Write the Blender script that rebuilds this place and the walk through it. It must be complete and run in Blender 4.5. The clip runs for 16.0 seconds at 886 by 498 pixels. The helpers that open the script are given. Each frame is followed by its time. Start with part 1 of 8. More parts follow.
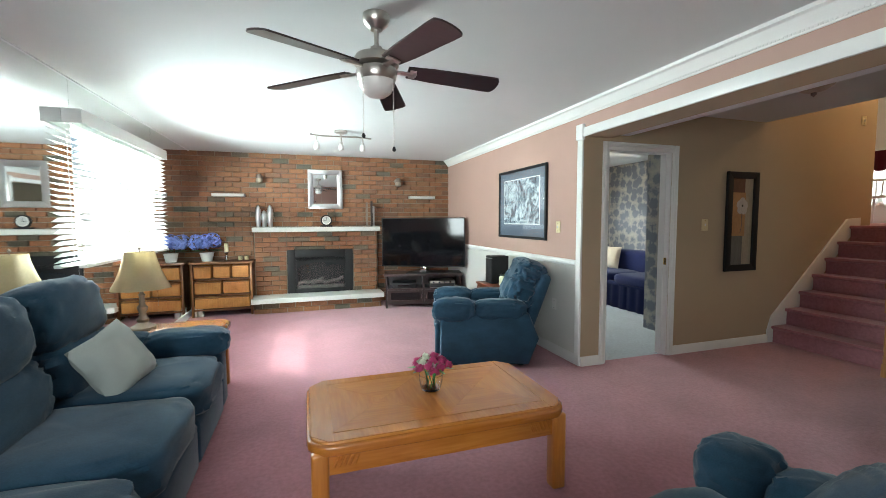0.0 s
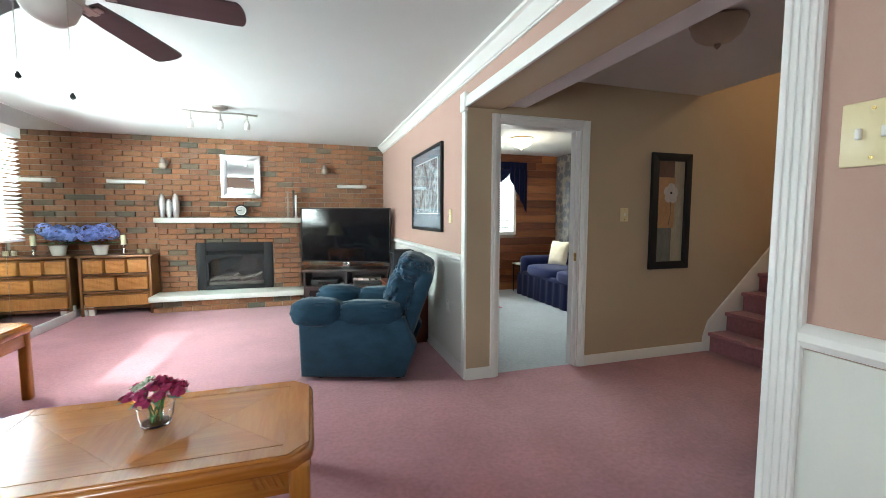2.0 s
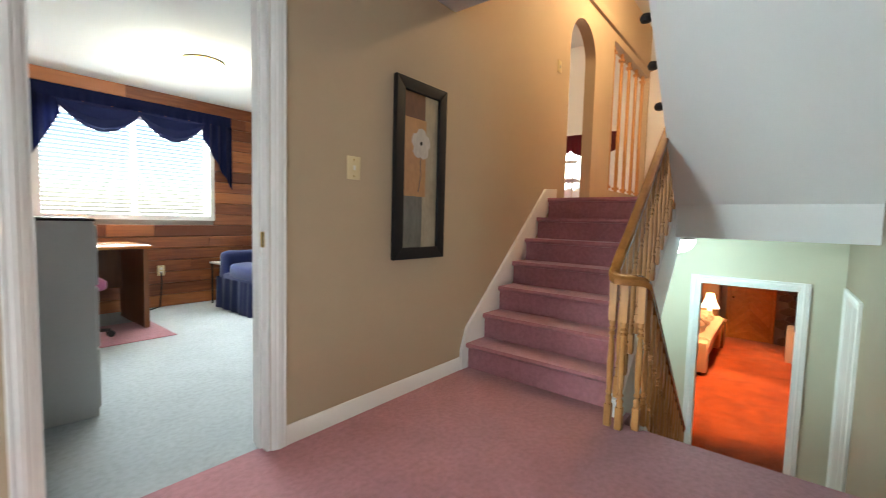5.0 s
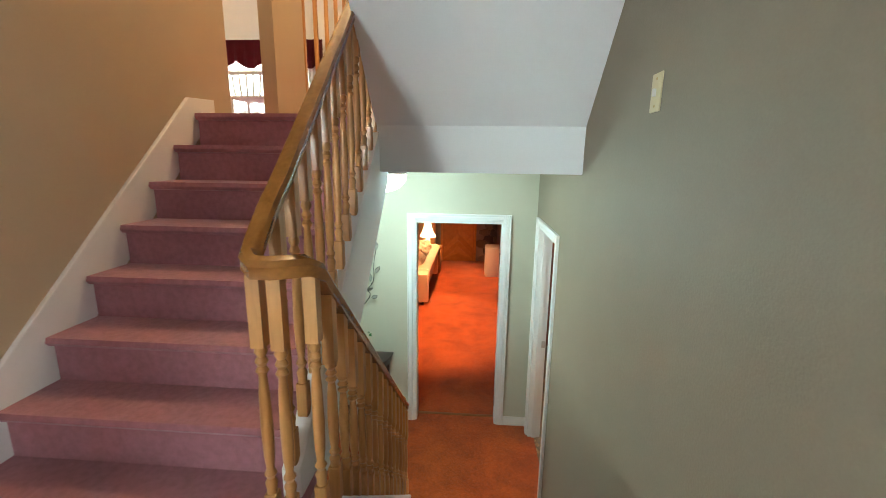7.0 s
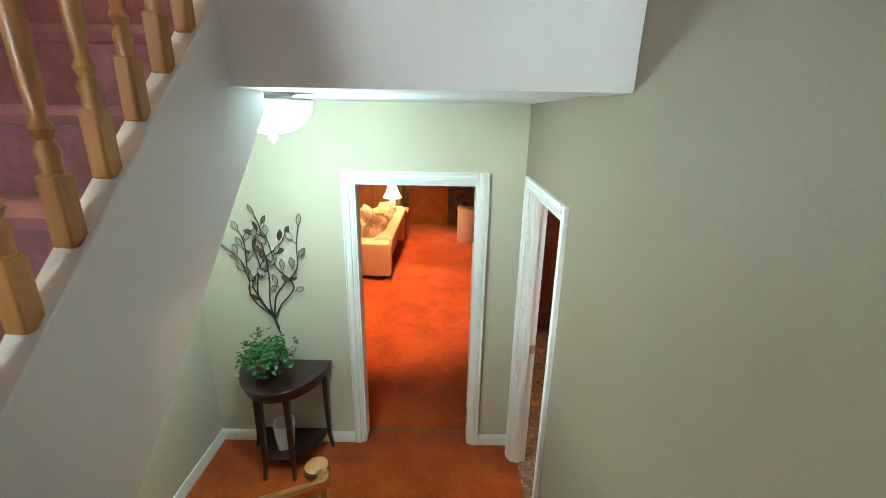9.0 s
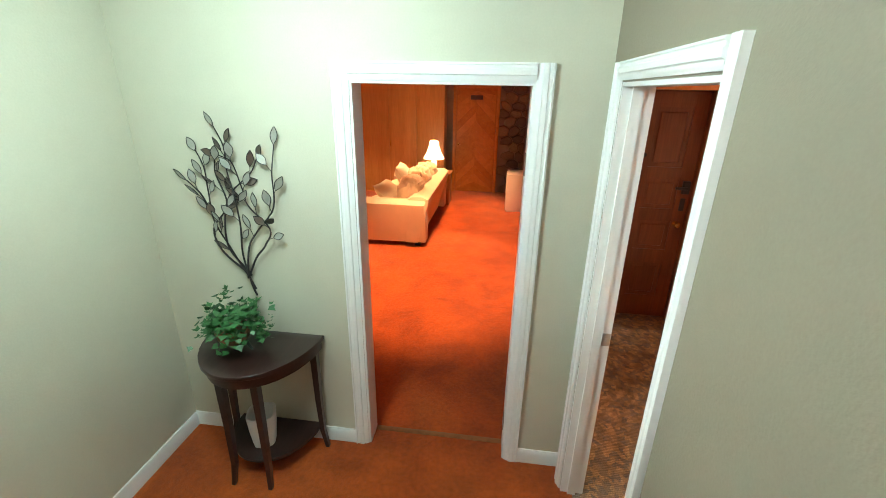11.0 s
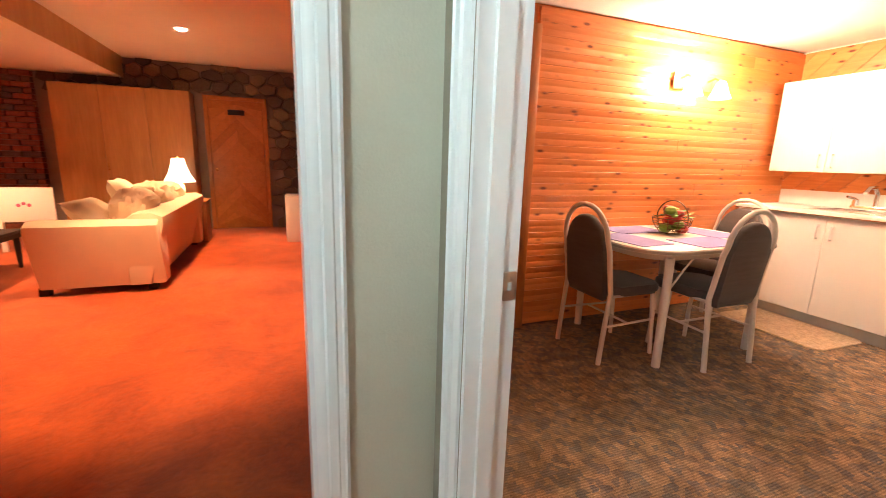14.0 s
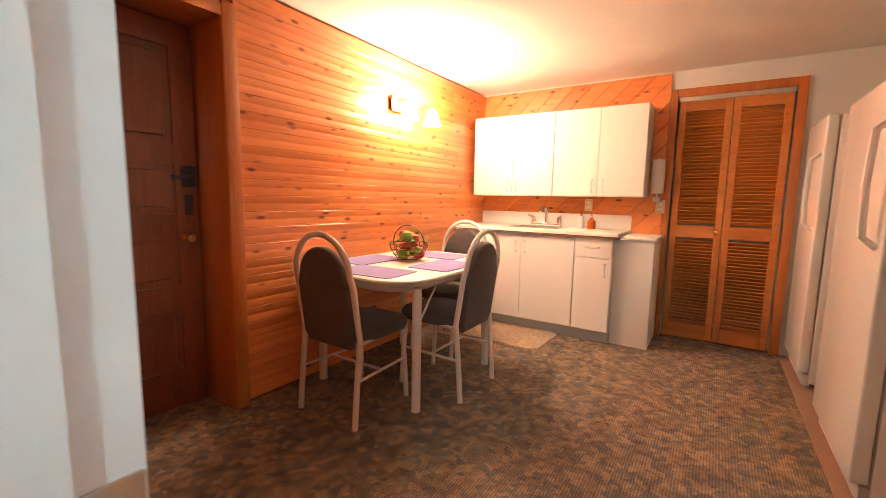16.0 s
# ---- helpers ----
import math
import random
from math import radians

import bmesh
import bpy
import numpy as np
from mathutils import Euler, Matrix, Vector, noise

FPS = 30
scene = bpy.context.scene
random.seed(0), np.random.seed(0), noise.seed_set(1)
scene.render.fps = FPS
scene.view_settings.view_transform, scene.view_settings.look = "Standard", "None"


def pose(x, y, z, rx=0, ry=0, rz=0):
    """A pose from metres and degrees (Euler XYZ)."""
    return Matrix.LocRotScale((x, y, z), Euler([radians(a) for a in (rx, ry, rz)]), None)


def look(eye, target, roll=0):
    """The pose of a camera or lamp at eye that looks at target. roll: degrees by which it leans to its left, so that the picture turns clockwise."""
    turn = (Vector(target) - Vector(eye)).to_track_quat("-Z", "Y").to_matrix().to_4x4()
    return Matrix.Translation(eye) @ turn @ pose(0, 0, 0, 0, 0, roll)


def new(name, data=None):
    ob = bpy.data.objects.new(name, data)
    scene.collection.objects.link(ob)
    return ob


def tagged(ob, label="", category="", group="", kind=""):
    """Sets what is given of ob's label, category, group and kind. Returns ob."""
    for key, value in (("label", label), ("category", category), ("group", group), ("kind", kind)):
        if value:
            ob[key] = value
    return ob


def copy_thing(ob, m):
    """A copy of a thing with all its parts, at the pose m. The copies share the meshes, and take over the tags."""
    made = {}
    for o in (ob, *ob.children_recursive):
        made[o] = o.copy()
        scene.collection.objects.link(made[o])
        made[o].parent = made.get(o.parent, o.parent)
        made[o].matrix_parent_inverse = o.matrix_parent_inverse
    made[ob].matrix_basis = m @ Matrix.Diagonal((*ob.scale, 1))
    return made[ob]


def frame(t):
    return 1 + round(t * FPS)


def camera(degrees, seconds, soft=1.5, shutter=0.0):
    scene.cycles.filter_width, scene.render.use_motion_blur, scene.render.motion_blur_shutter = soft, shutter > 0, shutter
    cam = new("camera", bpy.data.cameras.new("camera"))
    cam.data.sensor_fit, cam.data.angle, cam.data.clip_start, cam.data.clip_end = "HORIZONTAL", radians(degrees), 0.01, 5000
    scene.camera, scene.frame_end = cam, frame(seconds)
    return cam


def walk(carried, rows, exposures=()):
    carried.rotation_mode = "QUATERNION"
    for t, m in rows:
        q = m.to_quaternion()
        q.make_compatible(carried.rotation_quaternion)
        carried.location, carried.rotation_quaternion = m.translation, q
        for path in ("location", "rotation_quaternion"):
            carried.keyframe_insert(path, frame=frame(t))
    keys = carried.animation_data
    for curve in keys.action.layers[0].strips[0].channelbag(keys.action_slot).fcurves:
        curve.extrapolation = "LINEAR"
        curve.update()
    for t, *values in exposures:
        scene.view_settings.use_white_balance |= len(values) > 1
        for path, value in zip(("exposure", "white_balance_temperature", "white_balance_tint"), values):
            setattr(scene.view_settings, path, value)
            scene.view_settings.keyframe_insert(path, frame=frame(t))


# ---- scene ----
cam = camera(93.0, 16.0, 0.65, 0.2)
PATH = [
    (0, (-0.115, -0.099, 1.391), (0.505, 1.797, 1.253), -0.2),
    (0.5, (0.206, -0.087, 1.387), (0.818, 1.812, 1.242), -0.2),
    (1, (0.528, -0.032, 1.383), (1.138, 1.867, 1.23), -0.0),
    (1.5, (0.846, 0.03, 1.355), (1.452, 1.93, 1.205), 0.1),
    (2, (1.154, 0.126, 1.315), (1.759, 2.026, 1.159), 0.1),
    (2.5, (1.408, 0.317, 1.237), (2.018, 2.215, 1.082), 0.3),
    (3, (1.626, 0.54, 1.183), (2.298, 2.417, 1.02), 0.5),
    (3.5, (1.81, 0.798, 1.147), (2.558, 2.646, 0.98), 0.7),
    (4, (1.935, 1.078, 1.094), (2.821, 2.864, 0.939), 1.1),
    (4.5, (2.11, 1.303, 1.07), (3.31, 2.896, 0.926), 1.2),
    (5, (2.402, 1.452, 1.073), (3.956, 2.704, 0.935), 1.5),
    (5.2, (2.53, 1.476, 1.075), (4.189, 2.586, 0.946), 1.7),
    (7.3, (3.878, 1.569, 1.059), (5.82, 1.634, 0.585), 0.8),
    (7.5, (4.017, 1.549, 1.058), (5.951, 1.583, 0.553), 0.8),
    (8, (4.316, 1.521, 1.025), (6.238, 1.491, 0.471), 0.8),
    (8.2, (4.415, 1.513, 1.014), (6.332, 1.474, 0.445), 0.9),
    (10.5, (5.397, 1.442, 0.602), (7.26, 1.635, -0.098), 1.1),
    (11, (5.574, 1.424, 0.466), (7.43, 1.661, -0.239), 1.0),
    (11.5, (5.738, 1.452, 0.298), (7.599, 1.689, -0.398), 1.0),
    (12, (5.922, 1.435, 0.14), (7.787, 1.628, -0.556), 0.9),
    (12.5, (6.08, 1.447, -0.002), (7.954, 1.486, -0.699), 0.9),
    (13, (6.257, 1.411, -0.116), (8.146, 1.235, -0.751), 1.2),
    (13.5, (6.387, 1.371, -0.225), (8.275, 0.944, -0.728), 1.5),
    (14, (6.533, 1.349, -0.315), (8.354, 0.633, -0.726), 1.6),
    (14.5, (6.673, 1.283, -0.373), (8.359, 0.266, -0.72), 1.5),
    (15, (6.8, 1.207, -0.384), (8.313, -0.069, -0.674), 1.4),
    (15.5, (6.929, 1.114, -0.367), (8.196, -0.411, -0.63), 1.3),
    (16, (6.989, 0.988, -0.363), (8.067, -0.68, -0.603), 1.1),
]
walk(cam, [(t, look(eye, target, roll)) for t, eye, target, roll in PATH],
     [(0, 0.53, 6250, 8), (1.5, 0.68, 6250, 8), (2.5, 0.85, 6250, 8), (3.5, 1.15, 6250, 8), (4.5, 1.6, 6250, 8), (5.2, 1.74, 6250, 8), (7.3, 1.74, 6350, 8),
      (8.2, 1.74, 6400, 9), (10.5, 1.92, 6450, 10), (11.5, 2.08, 6450, 11), (12.5, 2.14, 6350, 15), (14, 2.1, 6250, 17), (16, 1.88, 6150, 16)])


# ---- world, sun, large lights ----
world = bpy.data.worlds.new("sky")
scene.world = world
world.use_nodes = True
_nt = world.node_tree
_sky = _nt.nodes.new("ShaderNodeTexSky")
_sky.sky_type, _sky.sun_disc = "NISHITA", False
_sky.sun_elevation, _sky.sun_rotation = radians(43), radians(-84)
_nt.nodes["Background"].inputs[1].default_value = 0.07
_nt.links.new(_sky.outputs[0], _nt.nodes["Background"].inputs[0])


def lamp(name, kind, place, power, color=(1, 1, 1), size=0.1, size_y=None, aim=None, angle=None):
    d = bpy.data.lights.new(name, kind)
    d.energy, d.color = power * (1.0 if kind == "SUN" else 0.574), color
    if kind == "AREA":
        d.shape, d.size, d.size_y = "RECTANGLE", size, size_y or size
    elif kind == "SUN":
        d.angle = radians(angle or 0.5)
    else:
        d.shadow_soft_size = size
    if kind == "SPOT":
        d.spot_size, d.spot_blend = radians(angle or 90), 0.6
    ob = new(name, d)
    ob.matrix_world = look(place, aim) if aim else pose(*place)
    return ob


SUN_FROM = Vector((-1.02, -0.10, 0.95))
lamp("sun", "SUN", SUN_FROM * 20, 5.0, (1, 0.95, 0.87), aim=(0, 0, 0), angle=0.5)
COOL = (0.92, 1.0, 0.99)
WARM = (1.0, 0.66, 0.34)
lamp("window_daylight_living", "AREA", (-1.86, 4.55, 1.6), 510, (0.85, 1.0, 0.97), 1.7, 0.9, aim=(0, 4.55, 0.75))
# fill light added behind the camera to brighten sofa, table and hall
lamp("fill_light_south", "AREA", (-1.05, -1.86, 1.45), 88, COOL, 0.85, 1.25, aim=(-0.6, 0, 1.2))
lamp("window_daylight_study", "AREA", (3.85, 6.96, 1.6), 130, COOL, 1.4, 1.0, aim=(3.85, 4, 1.4))
lamp("window_daylight_dining", "AREA", (9.56, 4.6, 2.06), 38, COOL, 1.5, 0.8, aim=(7, 4.6, 2.0))

# ---- materials ----


def nodes_of(name):
    m = bpy.data.materials.new(name)
    m.use_nodes = True
    nt = m.node_tree
    return m, nt, nt.nodes["Principled BSDF"]


def n(nt, kind, **kw):
    nd = nt.nodes.new(kind)
    for k, v in kw.items():
        nd.inputs[k].default_value = v
    return nd


def ramp(nt, fac, stops):
    r = nt.nodes.new("ShaderNodeValToRGB")
    els = r.color_ramp.elements
    while len(els) < len(stops):
        els.new(0.5)
    for e, (p, c) in zip(els, stops):
        e.position, e.color = p, (*c, 1)
    nt.links.new(fac, r.inputs[0])
    return r.outputs[0]


def shade(c, k):
    return tuple(min(1.0, v * k) for v in c)


def surface(name, color, rough=0.6, vary=0.12, scale=3.0, grain=60.0, bump=0.1, depth=0.002, stretch=(1, 1, 1), metal=0.0, spec=0.5, random_k=0.0, sheen=0.0, coat=0.0):
    """A plain material with broad stains and fine grain, both in colour and relief."""
    m, nt, b = nodes_of(name)
    L = nt.links.new
    tc = nt.nodes.new("ShaderNodeTexCoord")
    mp = n(nt, "ShaderNodeMapping", Scale=stretch)
    L(tc.outputs["Object"], mp.inputs[0])
    big = n(nt, "ShaderNodeTexNoise", Scale=scale, Detail=4.0, Roughness=0.6)
    fine = n(nt, "ShaderNodeTexNoise", Scale=grain, Detail=3.0, Roughness=0.6)
    for t in (big, fine):
        L(mp.outputs[0], t.inputs["Vector"])
    mix = nt.nodes.new("ShaderNodeMath")
    mix.operation = "MULTIPLY_ADD"
    L(fine.outputs[0], mix.inputs[0])
    mix.inputs[1].default_value = 0.45
    half = nt.nodes.new("ShaderNodeMath")
    half.operation = "MULTIPLY"
    half.inputs[1].default_value = 0.55
    L(big.outputs[0], half.inputs[0])
    L(half.outputs[0], mix.inputs[2])
    fac = mix.outputs[0]
    if random_k:
        oi = nt.nodes.new("ShaderNodeObjectInfo")
        add = nt.nodes.new("ShaderNodeMath")
        add.operation = "MULTIPLY_ADD"
        L(oi.outputs["Random"], add.inputs[0])
        add.inputs[1].default_value = random_k
        L(fac, add.inputs[2])
        sub = nt.nodes.new("ShaderNodeMath")
        sub.operation = "SUBTRACT"
        L(add.outputs[0], sub.inputs[0])
        sub.inputs[1].default_value = random_k / 2
        fac = sub.outputs[0]
    col = ramp(nt, fac, [(0.25, shade(color, 1 - vary)), (0.5, color), (0.75, shade(color, 1 + vary))])
    L(col, b.inputs["Base Color"])
    b.inputs["Roughness"].default_value, b.inputs["Metallic"].default_value = rough, metal
    b.inputs["Specular IOR Level"].default_value = spec
    if sheen:
        b.inputs["Sheen Weight"].default_value = sheen
        b.inputs["Sheen Roughness"].default_value = 0.4
    if coat:
        b.inputs["Coat Weight"].default_value, b.inputs["Coat Roughness"].default_value = coat, 0.15
    if bump:
        bp = n(nt, "ShaderNodeBump", Strength=bump, Distance=depth)
        L(fine.outputs[0], bp.inputs["Height"])
        L(bp.outputs[0], b.inputs["Normal"])
    return m


def wood(name, dark, light, rough=0.4, along="x", scale=1.0, random_k=0.6, knots=False, coat=0.2):
    """Wood with grain running along one local axis."""
    m, nt, b = nodes_of(name)
    L = nt.links.new
    tc = nt.nodes.new("ShaderNodeTexCoord")
    st = {"x": (1.2, 14, 14), "y": (14, 1.2, 14), "z": (14, 14, 1.2)}[along]
    oi = nt.nodes.new("ShaderNodeObjectInfo")
    off = nt.nodes.new("ShaderNodeVectorMath")
    off.operation = "MULTIPLY_ADD"
    L(oi.outputs["Random"], off.inputs[0])
    off.inputs[1].default_value = (7.0, 9.0, 5.0)
    L(tc.outputs["Object"], off.inputs[2])
    mp = n(nt, "ShaderNodeMapping", Scale=tuple(v * scale for v in st))
    L(off.outputs[0], mp.inputs[0])
    a = n(nt, "ShaderNodeTexNoise", Scale=1.0, Detail=5.0, Roughness=0.65, Distortion=0.6)
    f = n(nt, "ShaderNodeTexNoise", Scale=6.0, Detail=3.0)
    L(mp.outputs[0], a.inputs["Vector"])
    L(mp.outputs[0], f.inputs["Vector"])
    s = nt.nodes.new("ShaderNodeMath")
    s.operation = "MULTIPLY_ADD"
    L(f.outputs[0], s.inputs[0])
    s.inputs[1].default_value = 0.35
    t = nt.nodes.new("ShaderNodeMath")
    t.operation = "MULTIPLY"
    t.inputs[1].default_value = 0.65
    L(a.outputs[0], t.inputs[0])
    L(t.outputs[0], s.inputs[2])
    r = nt.nodes.new("ShaderNodeMath")
    r.operation = "MULTIPLY_ADD"
    L(oi.outputs["Random"], r.inputs[0])
    r.inputs[1].default_value = random_k * 0.3
    L(s.outputs[0], r.inputs[2])
    q = nt.nodes.new("ShaderNodeMath")
    q.operation = "SUBTRACT"
    q.inputs[1].default_value = random_k * 0.15
    L(r.outputs[0], q.inputs[0])
    col = ramp(nt, q.outputs[0], [(0.3, dark), (0.52, tuple((x + y) / 2 for x, y in zip(dark, light))), (0.72, light)])
    if knots:
        km = n(nt, "ShaderNodeMapping", Scale={"x": (5.5, 15, 15), "y": (15, 5.5, 15), "z": (15, 15, 5.5)}[along])
        L(off.outputs[0], km.inputs[0])
        v = n(nt, "ShaderNodeTexVoronoi", Scale=1.0, Randomness=1.0)
        L(km.outputs[0], v.inputs["Vector"])
        kf = ramp(nt, v.outputs["Distance"], [(0.10, (1, 1, 1)), (0.15, (0.4, 0.4, 0.4)), (0.24, (0, 0, 0))])
        mx = nt.nodes.new("ShaderNodeMix")
        mx.data_type = "RGBA"
        L(kf, mx.inputs[0])
        L(col, mx.inputs[6])
        mx.inputs[7].default_value = (dark[0] * 0.28, dark[1] * 0.2, dark[2] * 0.15, 1)
        col = mx.outputs[2]
    L(col, b.inputs["Base Color"])
    b.inputs["Roughness"].default_value = rough
    b.inputs["Coat Weight"].default_value, b.inputs["Coat Roughness"].default_value = coat, 0.2
    bp = n(nt, "ShaderNodeBump", Strength=0.12, Distance=0.001)
    L(s.outputs[0], bp.inputs["Height"])
    L(bp.outputs[0], b.inputs["Normal"])
    return m


def carpet(name, color, dark, pile=260.0, patches=2.0, bump=0.6, tuft=0.74):
    m, nt, b = nodes_of(name)
    L = nt.links.new
    tc = nt.nodes.new("ShaderNodeTexCoord")
    big = n(nt, "ShaderNodeTexNoise", Scale=patches, Detail=5.0, Roughness=0.65, Distortion=0.4)
    fine = n(nt, "ShaderNodeTexNoise", Scale=pile, Detail=2.0)
    mid = n(nt, "ShaderNodeTexNoise", Scale=38.0, Detail=3.0)
    for t in (big, fine, mid):
        L(tc.outputs["Object"], t.inputs["Vector"])
    c1 = ramp(nt, big.outputs[0], [(0.35, dark), (0.6, color)])
    c2 = ramp(nt, fine.outputs[0], [(0.3, (tuft, tuft, tuft)), (0.7, (1, 1, 1))])
    c3 = ramp(nt, mid.outputs[0], [(0.32, (tuft, tuft, tuft)), (0.62, (1.08, 1.08, 1.08))])
    for k in (c2, c3):
        mx = nt.nodes.new("ShaderNodeMix")
        mx.data_type, mx.blend_type = "RGBA", "MULTIPLY"
        mx.inputs[0].default_value = 1.0
        L(c1, mx.inputs[6])
        L(k, mx.inputs[7])
        c1 = mx.outputs[2]
    L(c1, b.inputs["Base Color"])
    b.inputs["Roughness"].default_value = 0.95
    b.inputs["Specular IOR Level"].default_value = 0.15
    b.inputs["Sheen Weight"].default_value = 0.25
    ad = nt.nodes.new("ShaderNodeMath")
    L(fine.outputs[0], ad.inputs[0])
    L(mid.outputs[0], ad.inputs[1])
    bp = n(nt, "ShaderNodeBump", Strength=bump, Distance=0.006)
    L(ad.outputs[0], bp.inputs["Height"])
    L(bp.outputs[0], b.inputs["Normal"])
    return m


def brick_mat(name, stops, per_island):
    """Fired clay: every brick takes its own colour from the kiln's range."""
    m, nt, b = nodes_of(name)
    L = nt.links.new
    src = nt.nodes.new("ShaderNodeNewGeometry" if per_island else "ShaderNodeObjectInfo")
    rnd = src.outputs["Random Per Island" if per_island else "Random"]
    tc = nt.nodes.new("ShaderNodeTexCoord")
    base = ramp(nt, rnd, stops)
    base.node.color_ramp.interpolation = "CONSTANT"
    no = n(nt, "ShaderNodeTexNoise", Scale=45.0, Detail=5.0, Roughness=0.7)
    L(tc.outputs["Object"], no.inputs["Vector"])
    k = ramp(nt, no.outputs[0], [(0.3, (0.62, 0.6, 0.58)), (0.65, (1.12, 1.1, 1.08))])
    mx = nt.nodes.new("ShaderNodeMix")
    mx.data_type, mx.blend_type = "RGBA", "MULTIPLY"
    mx.inputs[0].default_value = 1.0
    L(base, mx.inputs[6])
    L(k, mx.inputs[7])
    L(mx.outputs[2], b.inputs["Base Color"])
    b.inputs["Roughness"].default_value = 0.85
    bp = n(nt, "ShaderNodeBump", Strength=0.5, Distance=0.004)
    L(no.outputs[0], bp.inputs["Height"])
    L(bp.outputs[0], b.inputs["Normal"])
    return m


def glow(name, color, strength):
    m, nt, b = nodes_of(name)
    b.inputs["Base Color"].default_value = (*color, 1)
    b.inputs["Emission Color"].default_value = (*color, 1)
    b.inputs["Emission Strength"].default_value = strength * 0.574
    b.inputs["Roughness"].default_value = 0.35
    return m


def clear_glass(name, tint=(1, 1, 1)):
    m, nt, b = nodes_of(name)
    b.inputs["Base Color"].default_value = (*tint, 1)
    b.inputs["Transmission Weight"].default_value = 1.0
    b.inputs["Roughness"].default_value = 0.02
    b.inputs["IOR"].default_value = 1.45
    return m


def polished(name, color, rough, metal=1.0):
    return surface(name, color, rough, 0.06, 2.0, 90.0, 0.03, 0.0005, metal=metal)


def cloth(name, color, vary=0.15, streak=(1, 1, 1), sheen=0.15, grain=220.0):
    return surface(name, color, 0.9, vary, 5.0, grain, 0.35, 0.0015, stretch=streak, spec=0.2, sheen=sheen)


